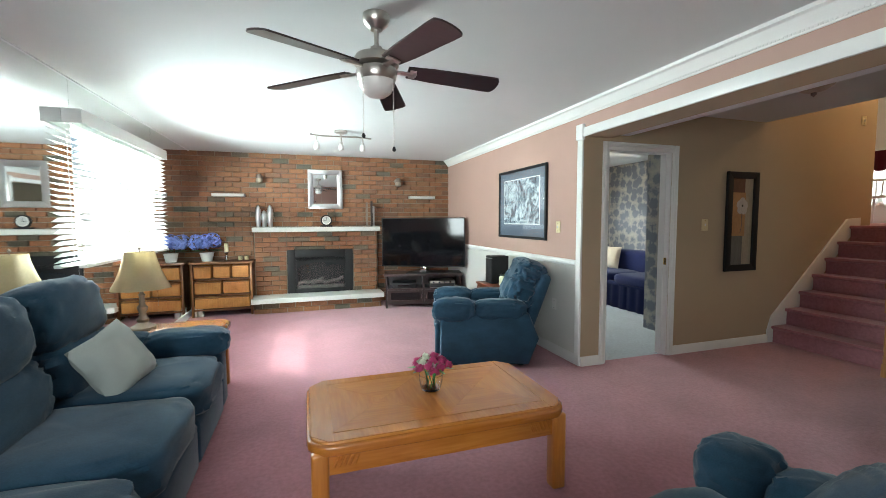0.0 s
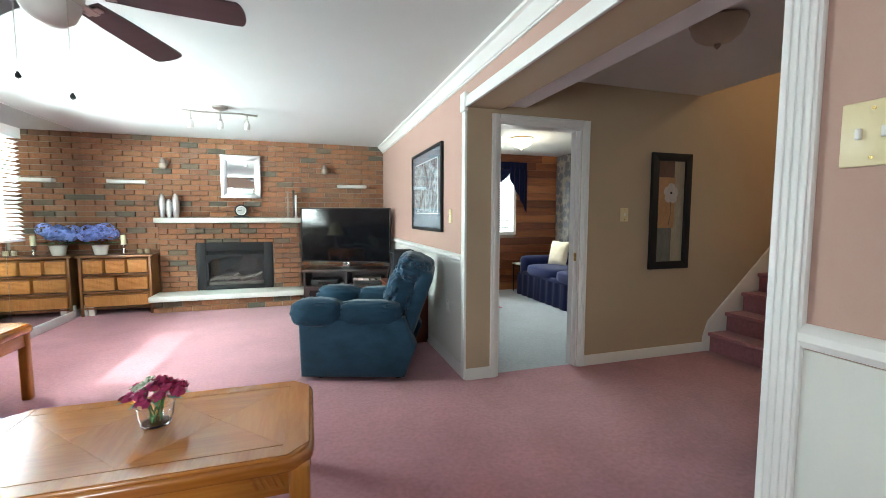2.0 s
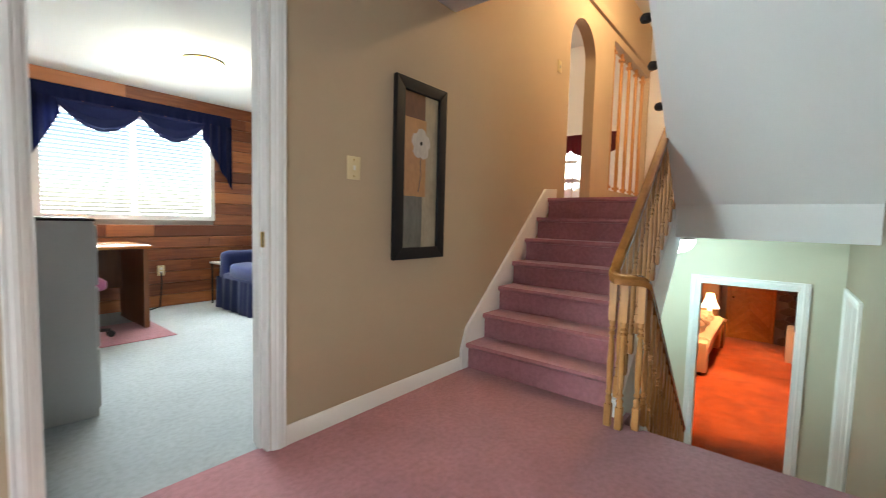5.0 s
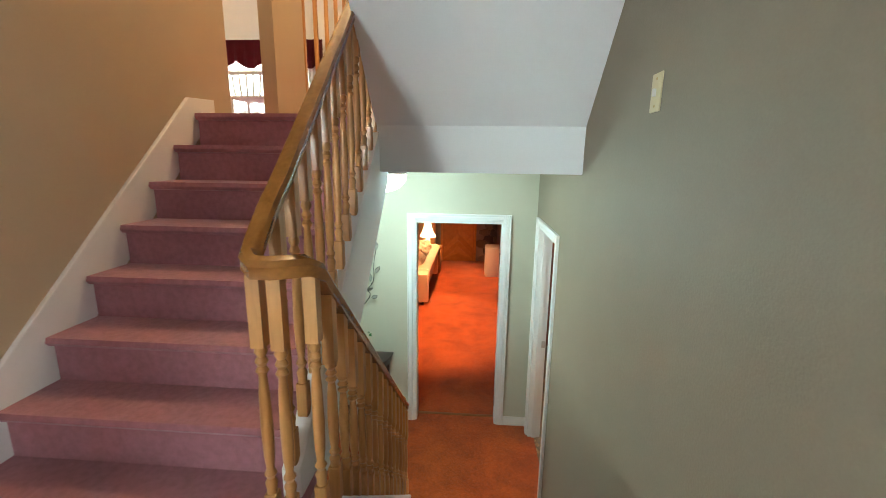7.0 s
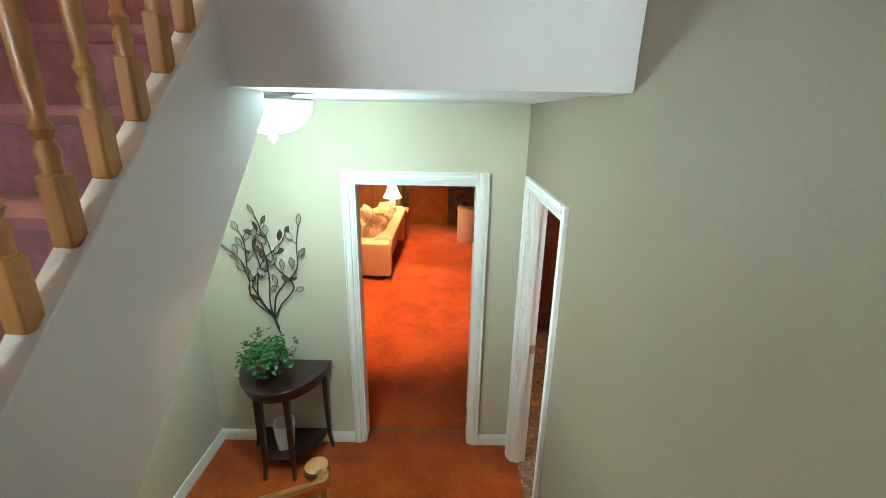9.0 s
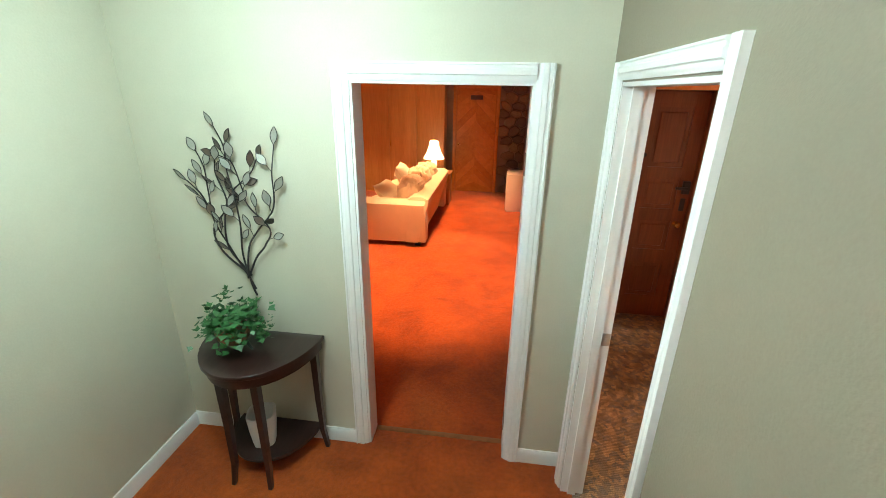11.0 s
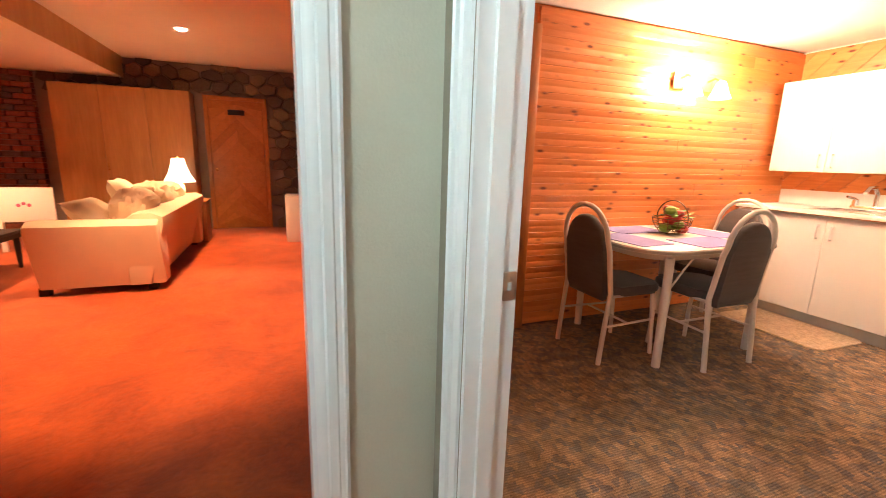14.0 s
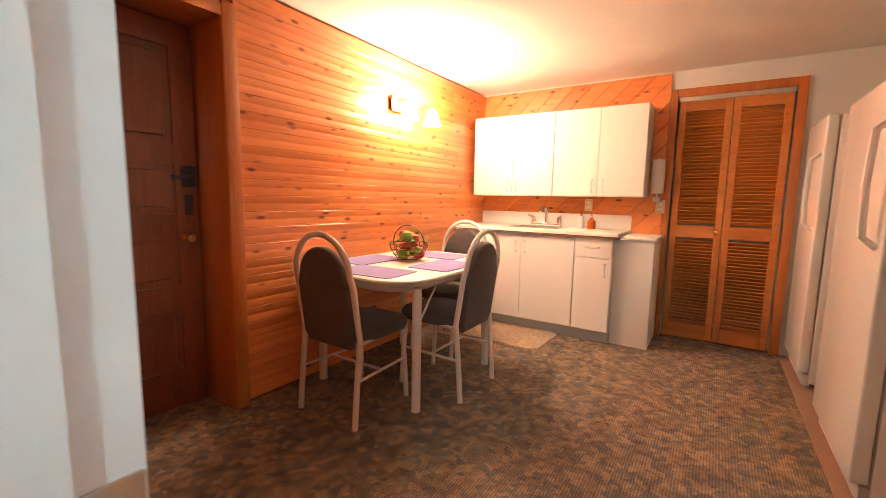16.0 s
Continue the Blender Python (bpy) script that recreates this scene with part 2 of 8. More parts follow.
M = dict(
    ceiling=surface("ceiling_plaster", (0.68, 0.705, 0.70), 0.95, 0.03, 2, 140, 0.5, 0.004),
    ceiling_low=surface("basement_ceiling_plaster", (0.8, 0.74, 0.66), 0.95, 0.04, 2, 90, 0.6, 0.006),
    pink=surface("pink_wall_paint", (0.44, 0.285, 0.235), 0.8, 0.04, 1.5, 160, 0.15, 0.001),
    tan=surface("tan_wall_paint", (0.46, 0.36, 0.245), 0.75, 0.04, 1.5, 160, 0.15, 0.001),
    sage=surface("pale_green_wall_paint", (0.555, 0.53, 0.415), 0.7, 0.06, 2.5, 130, 0.45, 0.002),
    # sage paint darkened: the stairwell's dimmer light is put into the colour
    stairwell=surface("sage_paint_shaded", (0.262, 0.220, 0.160), 0.62, 0.07, 2.5, 130, 0.5, 0.002),
    white=surface("white_trim_paint", (0.80, 0.80, 0.78), 0.4, 0.03, 2, 90, 0.0),
    soffit=surface("white_wall_paint", (0.80, 0.82, 0.84), 0.85, 0.03, 1.2, 140, 0.15, 0.001),
    wainscot=surface("wainscot_paint", (0.66, 0.66, 0.62), 0.5, 0.03, 2, 120, 0.1, 0.001),
    carpet_pink=carpet("rose_carpet", (0.43, 0.192, 0.226), (0.36, 0.158, 0.188), patches=1.6, bump=0.22, tuft=0.9),
    carpet_rust=carpet("rust_carpet", (0.46, 0.082, 0.009), (0.28, 0.044, 0.006), 220, 2.6, 0.45, 0.86),
    carpet_grey=carpet("grey_blue_carpet", (0.43, 0.475, 0.50), (0.39, 0.43, 0.455), 260, 2.5, 0.3, 0.9),
    mirror=polished("mirror_silver", (0.86, 0.88, 0.87), 0.02),
    brass=polished("brass", (0.75, 0.52, 0.2), 0.25),
    nickel=polished("brushed_nickel", (0.52, 0.49, 0.45), 0.32),
    chrome=polished("chrome", (0.8, 0.8, 0.8), 0.1),
    silver=polished("hammered_silver", (0.62, 0.62, 0.62), 0.28),
    pewter=polished("pewter", (0.30, 0.26, 0.23), 0.4),
    steel_dark=polished("dark_steel", (0.05, 0.045, 0.045), 0.45, 0.6),
    black=surface("black_paint", (0.013, 0.013, 0.014), 0.55, 0.2, 4, 90, 0.05, 0.0005, spec=0.3),
    screen=surface("screen_glass", (0.006, 0.006, 0.007), 0.06, 0.1, 2, 40, 0.0),
    mortar=surface("mortar", (0.29, 0.255, 0.215), 0.95, 0.2, 6, 120, 0.6, 0.004),
    limestone=surface("pale_stone_slab", (0.66, 0.66, 0.62), 0.55, 0.08, 5, 60, 0.2, 0.002),
    blue=cloth("blue_velvet", (0.021, 0.057, 0.095), 0.42, (1.2, 1.2, 2.2), 0.3, 130.0),
    navy=cloth("navy_slipcover_cotton", (0.012, 0.018, 0.075), 0.25),
    cream=cloth("cream_cotton", (0.66, 0.58, 0.44), 0.08),
    grey_cloth=cloth("grey_green_cotton", (0.38, 0.41, 0.38), 0.08, sheen=0.2),
    sofa_cream=cloth("cream_upholstery", (0.64, 0.49, 0.34), 0.06, sheen=0.2),
    chair_cloth=cloth("charcoal_ribbed_cloth", (0.10, 0.082, 0.075), 0.25, (1, 1, 9), 0.3, 120.0),
    burgundy=cloth("burgundy_valance_cloth", (0.10, 0.012, 0.02), 0.3),
    oak=wood("golden_oak", (0.36, 0.112, 0.014), (0.58, 0.225, 0.036), 0.2, "x", coat=0.6),
    oak_y=wood("golden_oak_cross", (0.36, 0.112, 0.014), (0.58, 0.225, 0.036), 0.2, "y", coat=0.6),
    oak_z=wood("golden_oak_upright", (0.34, 0.108, 0.014), (0.55, 0.215, 0.036), 0.3, "z", coat=0.4),
    rail=wood("stair_rail_oak", (0.19, 0.066, 0.010), (0.33, 0.132, 0.026), 0.18, "x", coat=0.6),
    baluster=wood("baluster_oak", (0.36, 0.155, 0.04), (0.58, 0.295, 0.095), 0.4, "z", coat=0.2),
    dresser=wood("dresser_teak", (0.13, 0.045, 0.012), (0.26, 0.10, 0.03), 0.4, "z"),
    pine=wood("knotty_pine", (0.60, 0.165, 0.032), (0.82, 0.285, 0.07), 0.3, "y", 0.7, 0.9, True, 0.5),
    pine_d=wood("knotty_pine_diagonal", (0.54, 0.155, 0.03), (0.80, 0.29, 0.075), 0.35, "x", 0.7, 0.9, True, 0.4),
    pine_z=wood("pine_trim", (0.38, 0.11, 0.018), (0.60, 0.22, 0.045), 0.35, "z", 0.7, 0.6, False, 0.4),
    cedar=wood("cedar_plank", (0.15, 0.04, 0.014), (0.42, 0.15, 0.05), 0.4, "x", 0.5, 1.6, False, 0.3),
    door_dark=wood("dark_stained_door", (0.12, 0.028, 0.009), (0.24, 0.065, 0.02), 0.35, "z", 1, 0.3, False, 0.3),
    louver=wood("louvre_pine", (0.42, 0.125, 0.02), (0.66, 0.25, 0.05), 0.4, "x", 1, 0.5),
    espresso=wood("espresso_wood", (0.016, 0.007, 0.006), (0.04, 0.017, 0.015), 0.3, "x", coat=0.4),
    blade=wood("fan_blade_walnut", (0.016, 0.007, 0.008), (0.04, 0.018, 0.018), 0.35, "x"),
    cherry=wood("cherry_cabinet", (0.13, 0.025, 0.010), (0.25, 0.06, 0.02), 0.35, "z"),
    panel=wood("pale_plywood", (0.42, 0.22, 0.07), (0.62, 0.36, 0.14), 0.4, "z", 0.6),
    door_pine=wood("pine_door", (0.36, 0.13, 0.022), (0.58, 0.25, 0.06), 0.4, "x", 0.8, 0.8),
    enamel=surface("white_enamel", (0.78, 0.77, 0.74), 0.25, 0.02, 2, 90, 0.02, 0.0003, coat=0.3),
    melamine=surface("white_melamine", (0.78, 0.74, 0.68), 0.4, 0.02, 2, 90, 0.03, 0.0003),
    tube=surface("cream_metal_tube", (0.72, 0.64, 0.56), 0.35, 0.03, 3, 80, 0.0),
    grey_metal=surface("grey_cabinet_paint", (0.48, 0.49, 0.48), 0.5, 0.05, 2, 80, 0.05, 0.0005),
    ivory=surface("ivory_plastic", (0.70, 0.60, 0.36), 0.4, 0.03, 4, 90, 0.0),
    lampshade=surface("parchment_shade", (0.56, 0.47, 0.30), 0.8, 0.08, 4, 60, 0.15, 0.001),
    ceramic=surface("white_ceramic", (0.75, 0.74, 0.71), 0.3, 0.03, 4, 50, 0.0),
    wax=surface("cream_wax", (0.72, 0.68, 0.45), 0.5, 0.05, 6, 60, 0.05, 0.001),
    leaf=surface("leaf_green", (0.055, 0.24, 0.06), 0.45, 0.5, 30, 120, 0.1, 0.001, random_k=0.5),
    petal_blue=surface("hydrangea_petal", (0.29, 0.38, 0.85), 0.7, 0.4, 40, 160, 0.1, 0.001),
    petal_rose=surface("magenta_petal", (0.38, 0.02, 0.11), 0.6, 0.5, 50, 160, 0.1, 0.001),
    petal_white=surface("pale_green_florets", (0.55, 0.60, 0.45), 0.7, 0.3, 60, 160, 0.1, 0.001),
    glass=clear_glass("clear_glass"),
    frost=surface("frosted_glass_bowl", (0.74, 0.73, 0.70), 0.3, 0.03, 4, 50, 0.0),
    placemat=cloth("lilac_placemat", (0.29, 0.25, 0.50), 0.15, sheen=0.1),
    mat_beige=carpet("beige_mat", (0.60, 0.44, 0.28), (0.54, 0.39, 0.25), 300, 4),
    fire_stone=surface("ceramic_logs", (0.10, 0.092, 0.08), 0.9, 0.4, 18, 90, 0.6, 0.006),
    wicker=wood("woven_wicker", (0.36, 0.14, 0.032), (0.62, 0.30, 0.08), 0.6, "z", 3.5, 0.3, False, 0.0),
    blind=surface("white_blind_slat", (0.82, 0.82, 0.80), 0.5, 0.02, 3, 90, 0.0),
    pink_cloth=cloth("pink_cloth", (0.45, 0.13, 0.25), 0.15),
    fruit_red=surface("red_fruit", (0.42, 0.03, 0.02), 0.35, 0.4, 20, 90, 0.05, 0.001),
    fruit_green=surface("green_fruit", (0.20, 0.30, 0.04), 0.4, 0.3, 20, 90, 0.05, 0.001),
    fruit_yellow=surface("yellow_fruit", (0.62, 0.38, 0.05), 0.4, 0.25, 20, 90, 0.05, 0.001),
    orange_soap=surface("amber_soap", (0.55, 0.13, 0.02), 0.2, 0.1, 8, 50, 0.0),
    paper=surface("white_paper", (0.78, 0.76, 0.72), 0.9, 0.03, 8, 120, 0.15, 0.001),
    lit_bowl=glow("lit_glass_bowl", (0.95, 1.0, 0.88), 9.0),
    lit_study=glow("lit_study_bowl", (1.0, 0.86, 0.62), 5.0),
    lit_shade=glow("lit_lamp_shade", (1.0, 0.78, 0.5), 2.2),
    lit_sconce=glow("lit_sconce_shade", (1.0, 0.80, 0.52), 14.0),
    lit_recess=glow("lit_recessed_bulb", (1.0, 0.80, 0.55), 12.0),
)
CLAY = [(0.0, (0.25, 0.108, 0.05)), (0.2, (0.30, 0.128, 0.056)), (0.42, (0.23, 0.098, 0.048)), (0.56, (0.275, 0.132, 0.064)), (0.74, (0.20, 0.098, 0.055)), (0.88, (0.10, 0.09, 0.065)), (0.95, (0.14, 0.105, 0.07))]
M["brick"] = brick_mat("fired_brick", CLAY, False)
M["brick_joined"] = brick_mat("fired_brick_joined", CLAY, True)
DARK_CLAY = [(0.0, (0.27, 0.085, 0.05)), (0.4, (0.20, 0.075, 0.05)), (0.7, (0.10, 0.075, 0.07)), (0.85, (0.24, 0.09, 0.06))]
M["brick_dark"] = brick_mat("old_brick", DARK_CLAY, True)
STONE = [(0.0, (0.13, 0.11, 0.09)), (0.3, (0.19, 0.155, 0.12)), (0.55, (0.10, 0.09, 0.083)), (0.8, (0.24, 0.18, 0.13))]
M["stone"] = brick_mat("field_stone", STONE, False)


def kitchen_carpet():
    """Brown carpet tiles with a stepped, ribbed pattern."""
    m, nt, b = nodes_of("brown_carpet_tile")
    L = nt.links.new
    tc = nt.nodes.new("ShaderNodeTexCoord")
    ch = n(nt, "ShaderNodeTexVoronoi", Scale=32.0)
    ch.distance = "CHEBYCHEV"
    L(tc.outputs["Object"], ch.inputs["Vector"])
    wv = n(nt, "ShaderNodeTexWave", Scale=26.0, Distortion=1.5, Detail=2.0)
    L(tc.outputs["Object"], wv.inputs["Vector"])
    no = n(nt, "ShaderNodeTexNoise", Scale=200.0, Detail=2.0)
    L(tc.outputs["Object"], no.inputs["Vector"])
    bg = n(nt, "ShaderNodeTexNoise", Scale=11.0, Detail=5.0)
    L(tc.outputs["Object"], bg.inputs["Vector"])
    c1 = ramp(nt, ch.outputs["Color"], [(0.2, (0.19, 0.165, 0.15)), (0.5, (0.28, 0.20, 0.14)), (0.8, (0.42, 0.28, 0.17))])
    for src, lo in ((wv.outputs["Color"], 0.8), (no.outputs[0], 0.6), (bg.outputs[0], 0.62)):
        k = ramp(nt, src, [(0.3, (lo, lo, lo)), (0.65, (1.1, 1.1, 1.1))])
        mx = nt.nodes.new("ShaderNodeMix")
        mx.data_type, mx.blend_type = "RGBA", "MULTIPLY"
        mx.inputs[0].default_value = 1.0
        L(c1, mx.inputs[6])
        L(k, mx.inputs[7])
        c1 = mx.outputs[2]
    L(c1, b.inputs["Base Color"])
    b.inputs["Roughness"].default_value = 0.95
    b.inputs["Specular IOR Level"].default_value = 0.15
    bp = n(nt, "ShaderNodeBump", Strength=0.5, Distance=0.005)
    L(wv.outputs["Fac"], bp.inputs["Height"])
    L(bp.outputs[0], b.inputs["Normal"])
    return m


def wallpaper():
    """Beige wallpaper with grey-blue flower clusters."""
    m, nt, b = nodes_of("floral_wallpaper")
    L = nt.links.new
    tc = nt.nodes.new("ShaderNodeTexCoord")
    v = n(nt, "ShaderNodeTexVoronoi", Scale=7.0, Randomness=0.6)
    L(tc.outputs["Object"], v.inputs["Vector"])
    no = n(nt, "ShaderNodeTexNoise", Scale=22.0, Detail=4.0, Roughness=0.7)
    L(tc.outputs["Object"], no.inputs["Vector"])
    a = nt.nodes.new("ShaderNodeMath")
    a.operation = "MULTIPLY_ADD"
    L(no.outputs[0], a.inputs[0])
    a.inputs[1].default_value = -0.9
    L(v.outputs["Distance"], a.inputs[2])
    col = ramp(nt, a.outputs[0], [(0.0, (0.16, 0.175, 0.205)), (0.05, (0.26, 0.265, 0.27)), (0.16, (0.35, 0.335, 0.30)), (0.4, (0.43, 0.40, 0.34))])
    L(col, b.inputs["Base Color"])
    b.inputs["Roughness"].default_value = 0.75
    return m


def print_art(name, stops, scale):
    m, nt, b = nodes_of(name)
    L = nt.links.new
    tc = nt.nodes.new("ShaderNodeTexCoord")
    no = n(nt, "ShaderNodeTexNoise", Scale=scale, Detail=6.0, Roughness=0.75, Distortion=1.2)
    L(tc.outputs["Object"], no.inputs["Vector"])
    L(ramp(nt, no.outputs[0], stops), b.inputs["Base Color"])
    b.inputs["Roughness"].default_value = 0.15
    return m


M["carpet_kitchen"] = kitchen_carpet()
M["wallpaper"] = wallpaper()
M["print_winter"] = print_art("winter_print", [(0.36, (0.03, 0.033, 0.045)), (0.47, (0.20, 0.24, 0.28)), (0.53, (0.42, 0.47, 0.50)), (0.66, (0.60, 0.64, 0.66))], 7.0)
def sheer_cloth(name, color):
    """Thin cloth that lets light through."""
    m, nt, b = nodes_of(name)
    L = nt.links.new
    tr_, mx = nt.nodes.new("ShaderNodeBsdfTranslucent"), nt.nodes.new("ShaderNodeMixShader")
    tr_.inputs[0].default_value = (*color, 1)
    b.inputs["Base Color"].default_value = (*color, 1)
    b.inputs["Roughness"].default_value = 0.9
    mx.inputs[0].default_value = 0.6
    L(b.outputs[0], mx.inputs[1])
    L(tr_.outputs[0], mx.inputs[2])
    L(mx.outputs[0], nt.nodes["Material Output"].inputs[0])
    return m


for nm_, c_, v_ in (("print_beige", (0.36, 0.31, 0.22), 0.25), ("print_rust", (0.12, 0.05, 0.03), 0.4), ("print_slate", (0.13, 0.125, 0.11), 0.35), ("print_orange", (0.42, 0.22, 0.09), 0.25), ("print_white", (0.50, 0.46, 0.42), 0.25)):
    M[nm_] = surface(nm_ + "_under_glass", c_, 0.3, v_, 14, 60, 0.0, stretch=(1, 1, 0.4), coat=1.0)
M["vinyl"] = surface("brown_vinyl", (0.36, 0.20, 0.13), 0.4, 0.12, 6, 60, 0.05, 0.0005)
M["frost_dim"] = surface("amber_frosted_glass", (0.42, 0.36, 0.28), 0.35, 0.1, 6, 60, 0.0)
M["sheer"] = sheer_cloth("sheer_curtain", (0.8, 0.8, 0.76))
M["mount"] = surface("grey_blue_mount_board", (0.10, 0.125, 0.165), 0.5, 0.1, 6, 90, 0.0)
M["slate_glass"] = surface("leaf_mesh", (0.36, 0.36, 0.31), 0.5, 0.15, 20, 200, 0.3, 0.001, metal=0.2)

# ---- mesh helpers ----


def mesh_of(name, bm, mats):
    me = bpy.data.meshes.new(name)
    bmesh.ops.recalc_face_normals(bm, faces=bm.faces)
    bm.to_mesh(me)
    bm.free()
    for m in mats if isinstance(mats, (list, tuple)) else [mats]:
        me.materials.append(m)
    me.polygons.foreach_set("use_smooth", [True] * len(me.polygons))
    me.set_sharp_from_angle(angle=radians(38))
    return me


def part(name, bm, material, parent, label=""):
    ob = new(name, mesh_of(name, bm, material))
    ob.parent = parent
    return tagged(ob, label)


def thing(name, label, category, place=(0, 0, 0), turn=0.0, group="", kind=""):
    ob = new(name)
    ob.empty_display_size = 0.1
    ob.matrix_basis = pose(*place, 0, 0, turn)
    return tagged(ob, label, category, group, kind)


def solid(name, bm, material, label, category, kind="", group="", place=(0, 0, 0), turn=0.0):
    ob = new(name, mesh_of(name, bm, material))
    ob.matrix_basis = pose(*place, 0, 0, turn)
    return tagged(ob, label, category, group, kind)


def B():
    return bmesh.new()


def box(bm, x0, y0, z0, x1, y1, z1, bev=0.0, seg=2, mi=0):
    vs = [bm.verts.new((x, y, z)) for z in (z0, z1) for y in (y0, y1) for x in (x0, x1)]
    fs = [bm.faces.new([vs[i] for i in q]) for q in ((0, 2, 3, 1), (4, 5, 7, 6), (0, 1, 5, 4), (2, 6, 7, 3), (0, 4, 6, 2), (1, 3, 7, 5))]
    for f in fs:
        f.material_index = mi
    if bev > 0:
        es = list({e for v in vs for e in v.link_edges})
        bmesh.ops.bevel(bm, geom=es, offset=min(bev, 0.49 * min(abs(x1 - x0), abs(y1 - y0), abs(z1 - z0))), segments=seg, profile=0.5, affect="EDGES")
    return bm


def bx(*a, **k):
    return box(B(), *a, **k)


def turned(bm, prof, cx=0.0, cy=0.0, z=0.0, seg=20):
    """A lathe shape about the upright axis from (radius, height) pairs."""
    rings = []
    for r, h in prof:
        if r < 1e-5:
            rings.append([bm.verts.new((cx, cy, z + h))])
        else:
            rings.append([bm.verts.new((cx + r * math.cos(2 * math.pi * i / seg), cy + r * math.sin(2 * math.pi * i / seg), z + h)) for i in range(seg)])
    for a, b in zip(rings, rings[1:]):
        for i in range(seg):
            j = (i + 1) % seg
            if len(a) == 1 and len(b) > 1:
                bm.faces.new((a[0], b[i], b[j]))
            elif len(b) == 1 and len(a) > 1:
                bm.faces.new((a[i], a[j], b[0]))
            elif len(a) > 1:
                bm.faces.new((a[i], a[j], b[j], b[i]))
    for r in (rings[0], rings[-1]):
        if len(r) > 1:
            bm.faces.new(r)
    return bm


def tube(bm, pts, r, seg=8, r1=None, loop=False, flat=1.0):
    """A rod along points; flat squeezes its section."""
    pts = [Vector(p) for p in pts]
    k = len(pts)
    rings, side = [], None
    for i, p in enumerate(pts):
        if loop:
            d = pts[(i + 1) % k] - pts[i - 1]
        else:
            d = pts[min(i + 1, k - 1)] - pts[max(i - 1, 0)]
        d.normalize()
        if side is None:
            side = d.orthogonal().normalized() if abs(d.z) > 0.9 else d.cross(Vector((0, 0, 1))).normalized()
        side = (side - d * side.dot(d)).normalized()
        up = d.cross(side)
        rr = r if r1 is None else r + (r1 - r) * i / max(1, k - 1)
        rings.append([bm.verts.new(p + side * (rr * math.cos(2 * math.pi * j / seg)) + up * (rr * flat * math.sin(2 * math.pi * j / seg))) for j in range(seg)])
    for a, b in zip(rings, rings[1:] + ([rings[0]] if loop else [])):
        for j in range(seg):
            bm.faces.new((a[j], a[(j + 1) % seg], b[(j + 1) % seg], b[j]))
    if not loop:
        bm.faces.new(rings[0])
        bm.faces.new(rings[-1])
    return bm


def prism(bm, outline, h0, h1, axis="z", bev=0.0, seg=2, mi=0):
    """An outline in two axes, drawn out along the third."""
    def at(u, v, h):
        return {"z": (u, v, h), "y": (u, h, v), "x": (h, u, v)}[axis]
    a = [bm.verts.new(at(u, v, h0)) for u, v in outline]
    b = [bm.verts.new(at(u, v, h1)) for u, v in outline]
    k = len(outline)
    fs = [bm.faces.new(a), bm.faces.new(b)] + [bm.faces.new((a[i], a[(i + 1) % k], b[(i + 1) % k], b[i])) for i in range(k)]
    for f in fs:
        f.material_index = mi
    if bev:
        bmesh.ops.bevel(bm, geom=list(fs[0].edges) + list(fs[1].edges), offset=bev, segments=seg, profile=0.5, affect="EDGES")
    return bm


def arc(cx, cy, r, a0, a1, k, ry=None):
    return [(cx + r * math.cos(radians(a0 + (a1 - a0) * i / k)), cy + (ry or r) * math.sin(radians(a0 + (a1 - a0) * i / k))) for i in range(k + 1)]


def pad(bm, x0, y0, z0, x1, y1, z1, e=4.0, nu=22, nv=14, puff=0.0, fold=0.0):
    """A stuffed cushion: a superellipsoid that fills the box, wrinkled a little."""
    c = Vector(((x0 + x1) / 2, (y0 + y1) / 2, (z0 + z1) / 2))
    h = Vector(((x1 - x0) / 2, (y1 - y0) / 2, (z1 - z0) / 2))

    def p(v, k):
        return math.copysign(abs(v) ** (2 / k), v)
    rows = []
    for i in range(nv + 1):
        ph = -math.pi / 2 + math.pi * i / nv
        row = []
        for j in range(nu if 0 < i < nv else 1):
            th = 2 * math.pi * j / nu
            q = Vector((p(math.cos(ph), e) * p(math.cos(th), e), p(math.cos(ph), e) * p(math.sin(th), e), p(math.sin(ph), e)))
            w = 1 + puff * noise.noise(Vector((q.x * 2.1 + c.x * 3, q.y * 2.1 + c.y * 3, q.z * 2.1 + c.z))) + puff * 0.45 * noise.noise(Vector((q.x * 3 + c.x * 5, q.y * 7 + c.y * 3, q.z * 7 + c.z)))
            if fold:
                # gathered creases that run in from the seams
                w -= fold * max(0.0, 0.22 - abs(noise.noise(Vector((q.x * 1.6 + c.x * 7, q.y * 4.2 + c.y * 5, q.z * 2.2 + c.z * 3))))) * 4.5 * (0.35 + 0.65 * max(abs(q.y), abs(q.x)) ** 3)
            row.append(bm.verts.new((c.x + q.x * h.x * w, c.y + q.y * h.y * w, c.z + q.z * h.z * w)))
        rows.append(row)
    for a, b in zip(rows, rows[1:]):
        for j in range(nu):
            k = (j + 1) % nu
            if len(a) == 1:
                bm.faces.new((a[0], b[j], b[k]))
            elif len(b) == 1:
                bm.faces.new((a[j], a[k], b[0]))
            else:
                bm.faces.new((a[j], a[k], b[k], b[j]))
    return bm


def turn_bm(bm, m):
    bmesh.ops.transform(bm, matrix=m, verts=bm.verts)
    return bm


